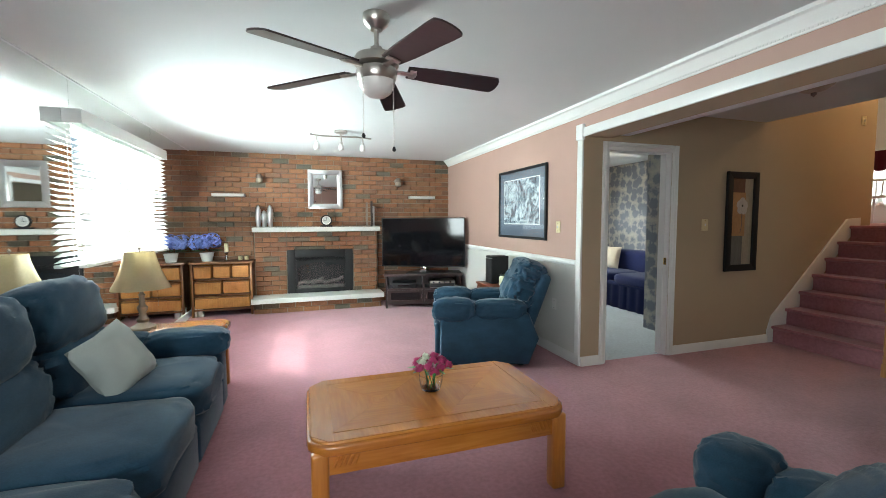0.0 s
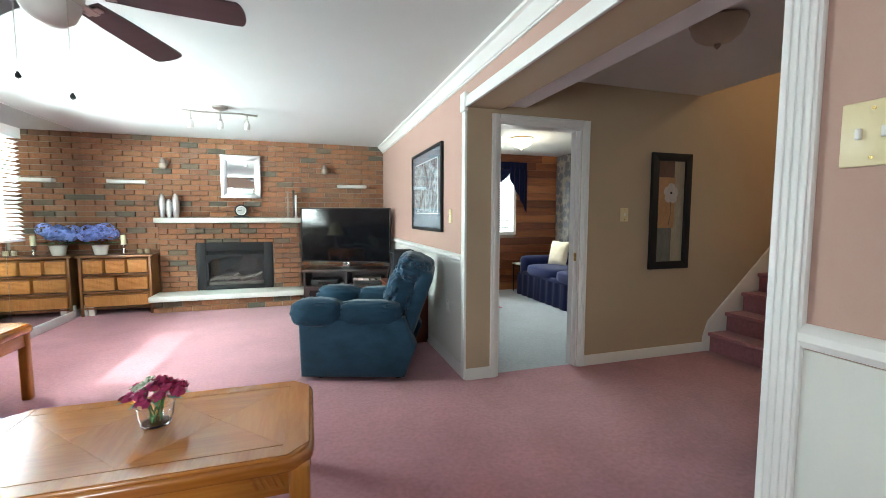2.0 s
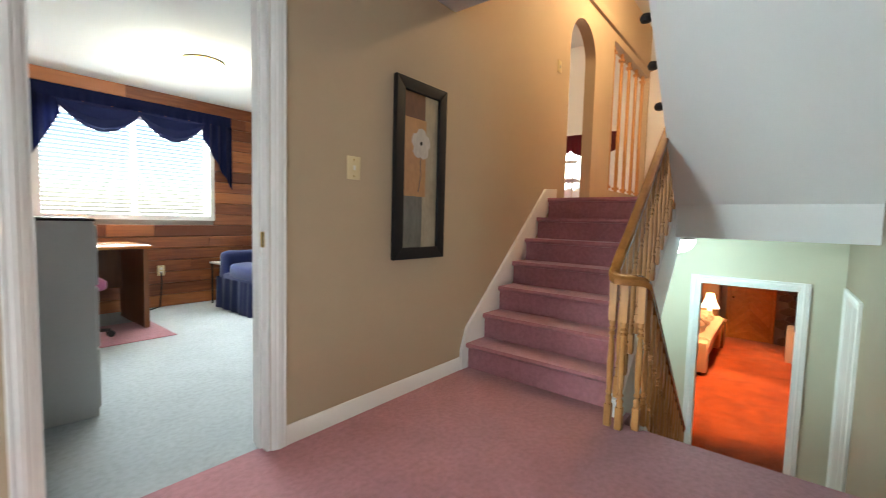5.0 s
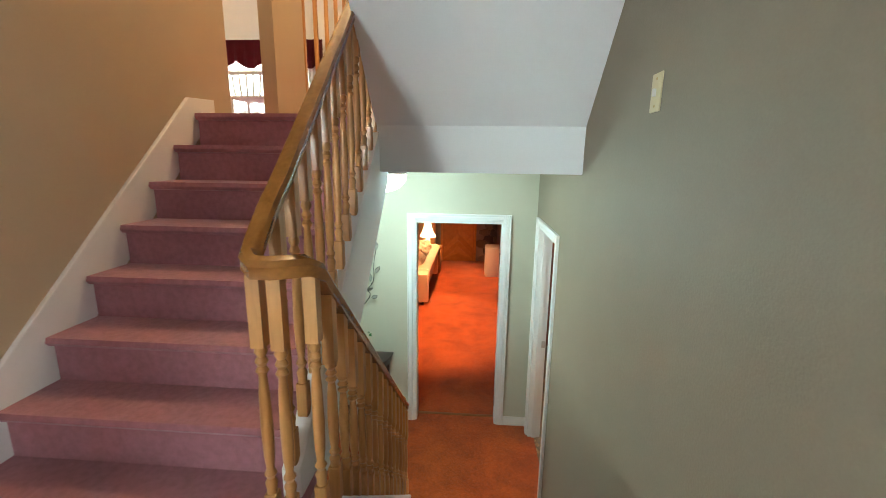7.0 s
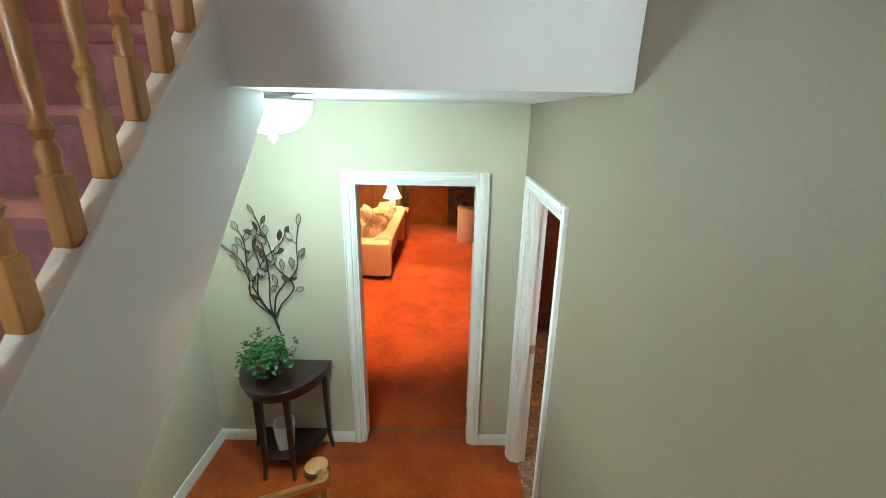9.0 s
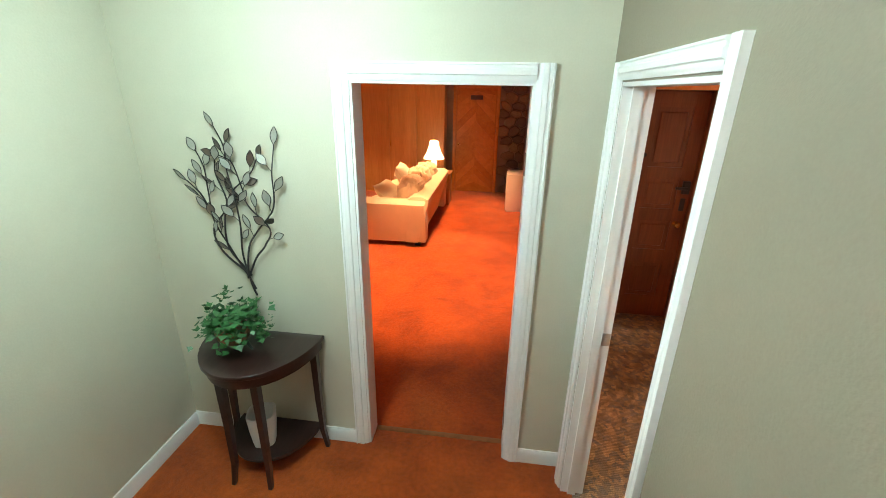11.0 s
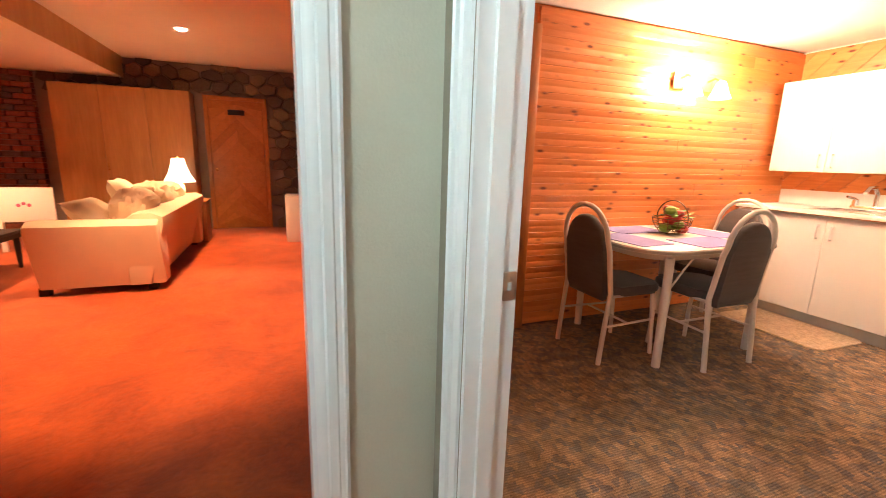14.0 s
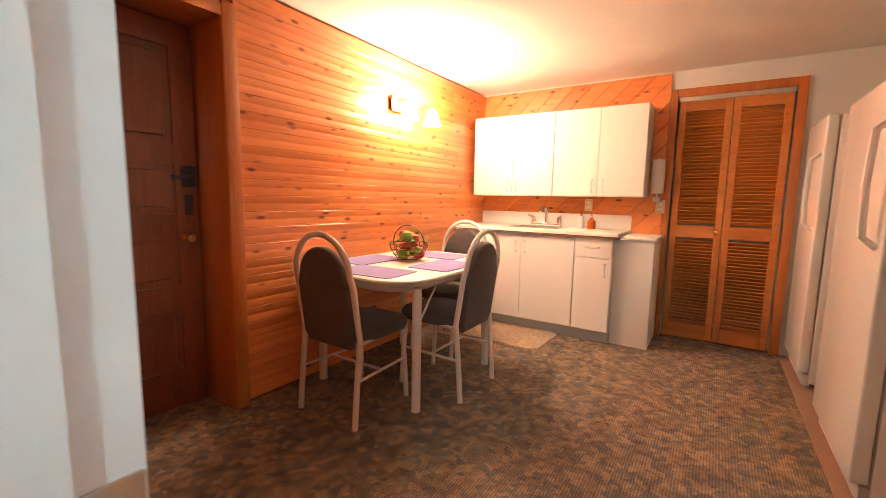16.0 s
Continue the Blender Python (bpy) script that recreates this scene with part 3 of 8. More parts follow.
def slab_wall(name, axis, at, thick, u0, u1, z0, z1, holes, mats, label):
    """A wall across one axis with real openings. mats: face at `at`, far face, reveals."""
    us = sorted({u0, u1, *[v for h in holes for v in h[:2] if u0 < v < u1]})
    zs = sorted({z0, z1, *[v for h in holes for v in h[2:] if z0 < v < z1]})
    bm = B()
    vert = {}

    def V(s, u, z):
        key = (s, u, z)
        if key not in vert:
            w = at + (thick if s else 0)
            vert[key] = bm.verts.new((w, u, z) if axis == "x" else (u, w, z))
        return vert[key]

    def full(i, j):
        if not (0 <= i < len(us) - 1 and 0 <= j < len(zs) - 1):
            return False
        cu, cz = (us[i] + us[i + 1]) / 2, (zs[j] + zs[j + 1]) / 2
        return not any(h[0] < cu < h[1] and h[2] < cz < h[3] for h in holes)
    for i in range(len(us) - 1):
        for j in range(len(zs) - 1):
            if not full(i, j):
                continue
            a, b, c, d = us[i], us[i + 1], zs[j], zs[j + 1]
            for s in (0, 1):
                f = bm.faces.new((V(s, a, c), V(s, b, c), V(s, b, d), V(s, a, d)))
                f.material_index = s
            for ni, nj, p, q in ((i - 1, j, (a, c), (a, d)), (i + 1, j, (b, c), (b, d)), (i, j - 1, (a, c), (b, c)), (i, j + 1, (a, d), (b, d))):
                if not full(ni, nj):
                    f = bm.faces.new((V(0, *p), V(0, *q), V(1, *q), V(1, *p)))
                    f.material_index = 2
    return solid(name, bm, mats, label, "wall", "structure")


S = "structure"
FZ = -1.53      # basement floor
UZ = 1.305      # upper floor
CZ = 2.435      # living ceiling
BZ = 0.995      # basement hall ceiling
XL, XP, YB, YT, YS = -1.73, 2.33, 7.07, 3.21, 0.99
W, PK, TN, SG = M["white"], M["pink"], M["tan"], M["sage"]

# ---- floors and ceilings ----
bm = bx(XL - 0.1, -1.95, -0.2, XP, YB + 0.1, 0)
box(bm, XP, YS - 0.1, -0.2, 4.74, 2.06, 0)
box(bm, XP, 2.06, -0.2, 4.90, YT + 0.06, 0)
solid("floor", bm, M["carpet_pink"], "worn dusty rose wall-to-wall carpet", "carpet", S)
solid("floor_study", bx(XP + 0.02, YT + 0.06, -0.2, 5.5, 7.0, 0.0), M["carpet_grey"], "pale grey-blue carpet in the study", "carpet", S)
solid("floor_upper", bx(6.22, YS + 0.0, UZ - 0.22, 9.6, 7.0, UZ - 0.002), M["carpet_pink"], "rose carpet on the upper level", "carpet", S)
solid("floor_basement", bx(4.5, YS - 0.06, FZ - 0.15, 14.6, 6.6, FZ), M["carpet_rust"], "rust orange deep pile carpet", "carpet", S)
solid("floor_kitchen", bx(5.6, -3.3, FZ - 0.15, 9.6, YS - 0.06, FZ - 0.001), M["carpet_kitchen"], "brown patterned carpet tiles", "carpet", S)
solid("ceiling", bx(XL - 0.1, -1.95, CZ, XP, YB + 0.1, CZ + 0.15), M["ceiling"], "white textured plaster ceiling", "ceiling", S)
solid("ceiling_hall", bx(2.83, YS - 0.1, 2.43, 4.65, YT, 2.58), M["ceiling"], "white plaster ceiling of the hall", "ceiling", S)
solid("ceiling_study", bx(XP + 0.12, YT + 0.12, 2.4, 5.5, 7.0, 2.55), M["ceiling"], "white plaster ceiling of the study", "ceiling", S)
solid("ceiling_upper", bx(4.4, YS - 0.2, 4.1, 9.8, 7.1, 4.25), M["ceiling"], "white plaster ceiling upstairs", "ceiling", S)
solid("ceiling_basement", bx(6.0, YS - 0.0, BZ, 7.47, YT + 0.1, BZ + 0.08), M["soffit"], "white ceiling of the lower landing", "ceiling", S)
solid("ceiling_den", bx(7.55, 0.7, 1.04, 14.6, 3.4, 1.2), M["ceiling_low"], "cream plaster ceiling of the den", "ceiling", S)
solid("ceiling_den_dropped", bx(7.55, 3.4, 0.75, 14.6, 6.6, 1.2), M["ceiling_low"], "lower dropped ceiling over the den fireplace", "ceiling", S)
solid("ceiling_kitchen", bx(5.6, -3.3, 0.715, 9.6, YS - 0.12, 0.85), M["ceiling_low"], "cream stippled kitchenette ceiling", "ceiling", S)

# added board: puts the unlit ceiling edge's darker tone into colour
solid("den_soffit_board", bx(7.6, 3.385, 0.748, 14.38, 3.40, 1.04), M["panel"], "wood-toned board added on the unlit edge of the dropped ceiling", "board", S)

# ---- living room walls ----
slab_wall("wall_west", "x", XL - 0.006, -0.2, -1.95, YB + 0.2, 0, CZ, [(3.72, 5.42, 1.12, 2.1)], [M["soffit"], M["soffit"], W], "white wall behind the mirror panels")
slab_wall("wall_south", "y", -1.75, -0.2, XL, XP + 0.12, 0, CZ, [(-1.5, -0.6, 0.75, 2.1)], [PK, PK, W], "pink painted wall with an added, unseen window")
bm = bx(XL, YB + 0.012, 0, XP + 0.12, YB + 0.2, CZ)
wall_north = solid("wall_north", bm, M["mortar"], "red brick fireplace wall with mortar joints", "wall", S)
slab_wall("wall_east", "x", XP, 0.12, -1.75, YB + 0.012, 0, CZ, [(0.922, YT, -0.1, 2.15)], [PK, M["wallpaper"], TN], "pink painted wall with a wide cased opening")
bm = bx(XP + 0.12, YS, 2.15, 2.62, YT, 2.43)
solid("header_beam", bm, TN, "tan painted beam over the opening", "beam", S)
bm = bx(2.62, YS, 2.18, 2.83, YT, 2.43)
solid("ceiling_beam", bm, M["soffit"], "white boxed beam across the hall ceiling", "beam", S)
# wainscot, rails, crown
bm = bx(XP - 0.006, YT + 0.075, 0.10, XP, YB, 0.955)
box(bm, XP - 0.006, -1.75, 0.10, XP, 0.834, 0.985)
solid("wainscot", bm, M["wainscot"], "white painted wainscot under the chair rail", "wainscot", S)
for nm, prof in (("chair_rail", [(0, 0.945), (-0.012, 0.945), (-0.03, 0.965), (-0.03, 0.985), (-0.016, 1.0), (0, 1.005)]), ("baseboard_living", [(0, 0), (-0.016, 0), (-0.016, 0.075), (-0.008, 0.1), (0, 0.1)])):
    bm = B()
    for a, b, up in ((YT + 0.075, YB, 0.0), (-1.75, 0.832, 0.045)):
        prism(bm, [(XP + u, v + (up if v > 0.5 else 0.0)) for u, v in prof], a, b, "y")
    solid(nm, bm, W, "white moulded wooden " + nm.replace("_living", "").replace("_", " "), "moulding", S)
bm = prism(B(), [(XP + u, CZ + v) for u, v in [(0, 0), (0, -0.105), (-0.012, -0.105), (-0.018, -0.085), (-0.05, -0.05), (-0.062, -0.03), (-0.085, -0.022), (-0.085, 0)]], -1.75, YB, "y")
solid("crown_moulding", bm, W, "white crown moulding with a small bead row", "moulding", S)
bm = B()
for i in range(430):
    y = -1.7 + i * 0.02
    if y < YB - 0.03:
        box(bm, XP - 0.0205, y, CZ - 0.095, XP - 0.012, y + 0.013, CZ - 0.084)
tagged(solid("crown_beads", bm, W, "row of small white beads under the crown", "moulding"), kind="stuff")
# casing of the wide opening
bm = bx(XP - 0.018, YT + 0.0, 0, XP + 0.004, YT + 0.075, 2.15, 0.004)
box(bm, XP - 0.03, YT - 0.012, 2.12, XP + 0.004, YT + 0.085, 2.26, 0.004)
solid("opening_casing_far", bm, W, "white painted upright casing with a corner block", "casing", S)
bm = bx(XP - 0.02, 0.828, 2.145, XP + 0.003, YT - 0.012, 2.225, 0.004)
solid("opening_casing_head", bm, W, "white painted head casing of the opening", "casing", S)
oc = thing("opening_casing_near", "white fluted upright casing", "casing", (0, 0, 0), kind=S)
part("casing_board", bx(XP - 0.018, 0.832, 0, XP + 0.002, 0.921, 2.145, 0.004), W, oc)
for k in range(4):
    part("flute", bx(XP - 0.024, 0.840 + k * 0.0195, 0.0, XP - 0.016, 0.852 + k * 0.0195, 2.14, 0.003), W, oc)
bm = bx(XP + 0.002, 0.918, 0, XP + 0.125, 0.926, 2.148)
solid("opening_jamb", bm, W, "white painted jamb of the opening", "jamb", S)

# ---- mirror wall, window with blinds ----
for a, b, c, d in ((-1.7, 0.7, 0.1, CZ - 0.012), (0.704, 2.18, 0.1, CZ - 0.012), (2.184, 3.715, 0.1, CZ - 0.012), (3.719, 5.421, 0.1, 1.115), (3.719, 5.421, 2.105, CZ - 0.012), (5.425, YB + 0.006, 0.1, CZ - 0.012)):
    bm = bx(XL - 0.005, a, c, XL, b, d)
    solid("mirror_panel", bm, M["mirror"], "frameless mirror panel covering the wall", "mirror", S, "mirror wall panels")
solid("mirror_top_trim", bx(XL - 0.005, -1.7, CZ - 0.012, XL + 0.008, YB + 0.006, CZ), M["soffit"], "thin trim along the top of the mirrors", "trim", S)
solid("baseboard_west", bx(XL - 0.005, -1.7, 0, XL + 0.012, 6.6, 0.1, 0.004), W, "white baseboard under the mirrors", "baseboard", S)
win = thing("window_1", "wide window covered by bright white horizontal blinds", "window", (0, 0, 0), kind=S)
bm = B()
for a in ((3.721, 3.735), (5.405, 5.419)):
    box(bm, XL - 0.2, a[0], 1.121, XL - 0.008, a[1], 2.099)
box(bm, XL - 0.2, 3.735, 1.121, XL - 0.008, 5.405, 1.135)
box(bm, XL - 0.2, 3.735, 2.085, XL - 0.008, 5.405, 2.099)
part("window_frame", bm, W, win)
part("window_sash", box(box(bx(XL - 0.13, 3.73, 1.13, XL - 0.09, 3.78, 2.09), XL - 0.13, 5.36, 1.13, XL - 0.09, 5.41, 2.09), XL - 0.13, 4.54, 1.13, XL - 0.09, 4.6, 2.09), W, win)
pane = part("pane", bx(XL - 0.115, 3.73, 1.13, XL - 0.109, 5.41, 2.09), M["glass"], win)
pane.visible_shadow = False
bl = thing("window_blind", "white slatted venetian blind with a boxed valance", "blind", (0, 0, 0))
part("valance", box(box(bx(XL + 0.002, 3.60, 2.09, XL + 0.12, 3.62, 2.19), XL + 0.002, 5.53, 2.09, XL + 0.12, 5.55, 2.19), XL + 0.10, 3.62, 2.09, XL + 0.12, 5.53, 2.19), W, bl, "white box valance")
slat_me = {}
for k in range(23):
    z = 1.10 + k * 0.043
    lean = -33 if z < 1.42 else 24
    if lean not in slat_me:
        slat_me[lean] = mesh_of("slat", turn_bm(bx(-0.026, 3.60, -0.0015, 0.026, 5.55, 0.0015), Matrix.Rotation(radians(-lean), 4, "Y")), M["blind"])
    ob = new("slat", slat_me[lean])
    ob.parent, ob.location = bl, (XL + 0.075, 0, z)
part("bottom_rail", bx(XL + 0.05, 3.60, 1.05, XL + 0.1, 5.55, 1.075, 0.005), W, bl)
for y in (3.9, 4.58, 5.25):
    part("cord", tube(B(), [(XL + 0.103, y, 1.06), (XL + 0.103, y, 2.1)], 0.0015, 5), W, bl)
# unseen window, added as an opening for the south fill light
sw = thing("window_2", "unseen window added behind the camera for the fill light", "window", (0, 0, 0), kind=S)
part("window_frame", box(box(box(bx(-1.5, -1.8, 0.75, -1.44, -1.74, 2.1), -0.66, -1.8, 0.75, -0.6, -1.74, 2.1), -1.44, -1.8, 0.75, -0.66, -1.74, 0.81), -1.44, -1.8, 2.04, -0.66, -1.74, 2.1), W, sw)

# ---- brick fireplace ----
BL, BH, BJ = 0.222, 0.066, 0.010


def brick_mesh(length):
    return mesh_of("brick", bx(0.0, -0.012, 0.0, length, 0.05, BH, 0.003, 1), M["brick"])


def lay_bricks(parent, stuff_name, u0, u1, z0, z1, front, skips, singles, seed, label):
    """Running bond across x at y = front. Bricks inside the window `singles` are parts, the rest is joined."""
    rnd = random.Random(seed)
    whole, rest = brick_mesh(BL), B()
    row, z, made = 0, z0, 0
    while z + BH <= z1 + 0.02:
        x = u0 - (BL + BJ) / 2 * (row % 2)
        while x < u1 - 0.02:
            runs = [(max(x, u0), min(x + BL, u1))]
            x += BL + BJ
            for k in skips:
                if k[2] < z + BH / 2 < k[3]:
                    runs = [r for a, b in runs for r in ((a, min(b, k[0] - BJ)), (max(a, k[1] + BJ), b)) if r[1] - r[0] > 0.02]
            for a, b in runs:
                if b - a < 0.02:
                    continue
                jit = rnd.uniform(-0.003, 0.004)
                if abs(b - a - BL) < 1e-4 and made < 290 and singles[0] < a < singles[1] and singles[2] < z < singles[3]:
                    ob = new("brick", whole)
                    ob.parent, ob.location = parent, (a, front + jit, z)
                    made += 1
                else:
                    box(rest, a, front - 0.012 + jit, z, b, front + 0.05, min(z + BH, z1), 0.0)
        z += BH + BJ
        row += 1
    ob = part(stuff_name, rest, M["brick_joined"], parent, label)
    tagged(ob, kind="stuff")


FX0, FX1 = -0.86, 1.02
# ---- hall and stairwell walls ----
slab_wall("wall_hall_north", "y", YT, 0.12, XP + 0.12, 6.28, -0.2, 4.1, [(2.602, 3.365, -0.3, 2.055)], [TN, M["wallpaper"], TN], "tan painted hall wall with a doorway")
# same sage wall; its shade is painted in with a darker colour
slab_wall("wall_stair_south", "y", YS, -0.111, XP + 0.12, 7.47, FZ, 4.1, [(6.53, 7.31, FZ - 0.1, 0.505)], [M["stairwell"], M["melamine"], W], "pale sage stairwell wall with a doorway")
bm = B()
for a, b in ((2.33, 2.537), (3.434, 4.80)):
    prism(bm, [(YT, 0), (YT - 0.016, 0), (YT - 0.016, 0.07), (YT - 0.006, 0.09), (YT, 0.09)], a, b, "x")
solid("baseboard_hall", bm, W, "white wooden baseboard along the hall", "baseboard", S)


def casing(name, axis, at, out, u0, u1, z0, top, w, label):
    """Door trim on one wall face: two moulded uprights and a head."""
    s = thing(name, label, "door casing", (0, 0, 0), kind=S)
    sec = [(0, 0), (0, 0.020), (0.10, 0.023), (0.16, 0.018), (0.30, 0.018), (0.36, 0.022), (0.62, 0.021), (0.68, 0.014), (0.84, 0.013), (0.90, 0.010), (1.0, 0.008), (1.0, 0)]
    for a, b in ((u0, u0 + w), (u1, u1 - w)):
        o = [(a + (b - a) * k, at + out * t) for k, t in sec]
        part("side_casing", prism(B(), o if axis == "y" else [(v, u) for u, v in o], z0, top - (0.0005 if a == u0 else 0.0)), W, s)
    o = [(at + out * t * 0.98, top - w * k) for k, t in sec]
    part("head_casing", prism(B(), o, u0 + w * 0.98, u1 - w * 0.98, "x" if axis == "y" else "y"), W, s)
    return s


def jamb(name, label, *boxes):
    s = thing(name, label, "jamb", (0, 0, 0), kind=S)
    for q in boxes:
        part("jamb_board", bx(*q), W, s)


casing("door_casing_study", "y", YT, -1, 2.537, 3.434, 0, 2.115, 0.066, "white moulded casing round the study doorway")
jamb("door_jamb_study", "white painted jamb of the study doorway", (2.602, YT, 0, 2.616, YT + 0.13, 2.055), (3.351, YT, 0, 3.365, YT + 0.13, 2.055), (2.616, YT, 2.041, 3.351, YT + 0.13, 2.055), (3.339, YT + 0.05, 0, 3.351, YT + 0.085, 2.041))
solid("strike_plate_study", bx(3.346, YT + 0.02, 0.93, 3.352, YT + 0.05, 1.0, 0.002), M["brass"], "small brass strike plate in the jamb", "strike plate")
# upper wall with arch and spindle screen
AX0, AX1, ASP = 6.53, 7.24, 2.86
bm = B()
outline = [(6.28, UZ), (AX0, UZ), (AX0, ASP)] + [(u, v) for u, v in arc((AX0 + AX1) / 2, ASP, (AX1 - AX0) / 2, 180, 0, 20)][1:] + [(AX1, UZ), (7.86, UZ), (7.86, 4.1), (6.28, 4.1)]
prism(bm, outline, YT, YT + 0.12, "y")
arch_wall = solid("wall_arch", bm, TN, "tan wall with an arched opening and spindle screen", "wall", S)
part("screen_header", bx(7.86, YT, 3.34, 9.55, YT + 0.12, 4.1), TN, arch_wall)
part("screen_sill", bx(7.86, YT, UZ, 9.55, YT + 0.12, UZ + 0.2), TN, arch_wall)
part("screen_end", bx(9.55, YT, UZ, 9.6, YT + 0.12, 4.1), TN, arch_wall)
for k in range(5):
    x = 8.02 + k * 0.35
    ob = part("screen_spindle", box(box(bx(x - 0.02, YT + 0.04, UZ + 0.2, x + 0.02, YT + 0.08, 3.34, 0.006), x - 0.036, YT + 0.024, UZ + 0.24, x + 0.036, YT + 0.096, UZ + 0.27), x - 0.036, YT + 0.024, 3.24, x + 0.036, YT + 0.096, 3.27), M["baluster"], arch_wall, "square tan spindle")
prism_b = prism(B(), [(YT, 3.44), (YT - 0.03, 3.45), (YT - 0.05, 3.51), (YT - 0.05, 3.53), (YT, 3.54)], 6.28, 9.6, "x")
solid("upper_moulding", prism_b, TN, "tan painted moulding above the arch", "moulding", S)
slab_wall("wall_upper_east", "x", 9.6, 0.15, YS - 0.1, 7.0, FZ + 2.8, 4.1, [(3.8, 5.4, 1.62, 2.5)], [M["soffit"], TN, W], "pale wall with a bright dining window")
slab_wall("wall_upper_north", "y", 7.0, 0.15, 5.5, 9.7, UZ - 0.2, 4.1, [], [M["soffit"], TN, W], "pale dining room wall")
slab_wall("wall_upper_south", "y", YS - 0.12, -0.12, 7.4, 9.7, UZ - 0.3, 4.1, [], [TN, TN, W], "tan upper hall wall")
slab_wall("wall_upper_west", "x", 4.53, 0.12, YS, YT, 2.58, 4.1, [], [TN, TN, W], "tan wall above the hall ceiling")
slab_wall("wall_dining_west", "x", 5.5, 0.15, YT + 0.12, 7.0, -0.2, 4.1, [], [M["wallpaper"], TN, W], "wallpapered wall")
w3 = thing("window_3", "dining window with sheer curtain and burgundy valance", "window", (0, 0, 0), kind=S)
part("window_frame", box(box(box(bx(9.57, 3.8, 1.62, 9.6, 3.86, 2.5), 9.57, 5.34, 1.62, 9.6, 5.4, 2.5), 9.57, 3.86, 1.62, 9.6, 5.34, 1.68), 9.57, 3.86, 2.44, 9.6, 5.34, 2.5), W, w3)
part("window_rail", bx(9.572, 3.86, 2.04, 9.598, 5.34, 2.07), W, w3)


def drape(x, y0, y1, z_top, drop, deep, waves, along="y", k=60):
    """A hanging cloth with folds and a scalloped hem."""
    bm = B()
    cols = []
    for i in range(k + 1):
        u = y0 + (y1 - y0) * i / k
        f = deep * math.sin(i / k * waves * 2 * math.pi)
        z1 = z_top - drop * (0.72 + 0.28 * abs(math.sin(i / k * math.pi * waves / 3)))
        col = []
        for j in range(5):
            z = z_top + (z1 - z_top) * j / 4
            g = f * (0.3 + 0.7 * j / 4)
            col.append(bm.verts.new((x + g, u, z) if along == "y" else (u, x + g, z)))
        cols.append(col)
    for a, b in zip(cols, cols[1:]):
        for j in range(4):
            bm.faces.new((a[j], b[j], b[j + 1], a[j + 1]))
    bmesh.ops.solidify(bm, geom=bm.faces[:], thickness=0.004)
    return bm


solid("dining_valance", drape(9.5, 3.6, 5.6, 2.58, 0.36, 0.02, 15), M["burgundy"], "burgundy scalloped valance over the dining window", "valance")
solid("dining_curtain", drape(9.54, 3.75, 5.45, 2.48, 0.86, 0.012, 30, "y", 120), M["sheer"], "white sheer curtain over the dining window", "curtain")
# sloped soffit under the upper stairs
bm = prism(B(), [(4.65, 2.43), (4.80, 2.43), (5.99, 1.235), (6.0, BZ - 0.006), (6.22, BZ - 0.006), (6.22, 1.55), (4.65, 2.95)], YS + 0.002, 2.1, "y")
soffit = solid("stair_soffit", bm, M["soffit"], "white sloped underside of the upper stairs", "soffit", S)
for k in range(6):
    x = 4.8 + k * 0.22
    z = 2.43 - (x - 4.65) * 0.892 + 0.14
    bm = turned(B(), [(0, -0.03), (0.026, -0.02), (0.034, 0.0), (0.026, 0.02), (0, 0.03)], x, 2.13, z, 12)
    part("stair_knob", bm, M["black"], soffit, "small dark round knob")

# ---- stairs ----
RISE, GO = 0.1864, 0.2075


def flight(name, x0, z0, k, y0, y1, mat, label, down=False):
    st = thing(name, label, "stairs", (0, 0, 0), kind=S)
    for i in range(k):
        if down:
            xa, zt = x0 + GO * i, z0 - RISE * 1.026 * (i + 1)
            bm = prism(B(), [(xa, zt - 0.2), (xa, zt), (xa + GO + 0.025, zt), (xa + GO + 0.032, zt - 0.018), (xa + GO + 0.02, zt - 0.034), (xa + GO, zt - 0.036), (xa + GO, zt - 0.2)], y0, y1, "y")
        else:
            xa, zt = x0 + GO * i, z0 + RISE * (i + 1)
            bm = prism(B(), [(xa, zt - RISE), (xa, zt - 0.04), (xa - 0.02, zt - 0.036), (xa - 0.033, zt - 0.02), (xa - 0.026, zt), (xa + GO + (0.2 if i == k - 1 else 0.0), zt), (xa + GO + (0.2 if i == k - 1 else 0.0), zt - RISE)], y0, y1, "y")
        part("step", bm, mat, st)
    return st


flight("stairs_up", 4.88, 0.0, 7, 2.145, YT - 0.022, M["carpet_pink"], "rose carpeted stairs rising along the tan wall")
flight("stairs_down", 4.74, 0.0, 7, YS + 0.004, 1.955, M["carpet_pink"], "rose carpeted stairs going down", True)
solid("stair_carriage", prism(B(), [(4.915, 0.0), (4.93, 0.02), (6.19, 1.12), (6.22, 1.12), (6.22, 0.995), (6.12, 0.94), (5.1, 0.0), (4.96, -0.15), (4.915, -0.15)], 2.1, YT - 0.03, "y"), M["soffit"], "white underside of the rising stairs", "stair underside", S)
solid("landing_riser", bx(4.70, YS, -0.36, 4.745, 2.1, -0.002), M["carpet_pink"], "carpeted riser at the head of the stairs", "riser", S)
solid("wall_under_landing", bx(4.5, YS, FZ, 4.62, YT + 0.1, -0.2), SG, "sage wall below the landing", "wall", S)
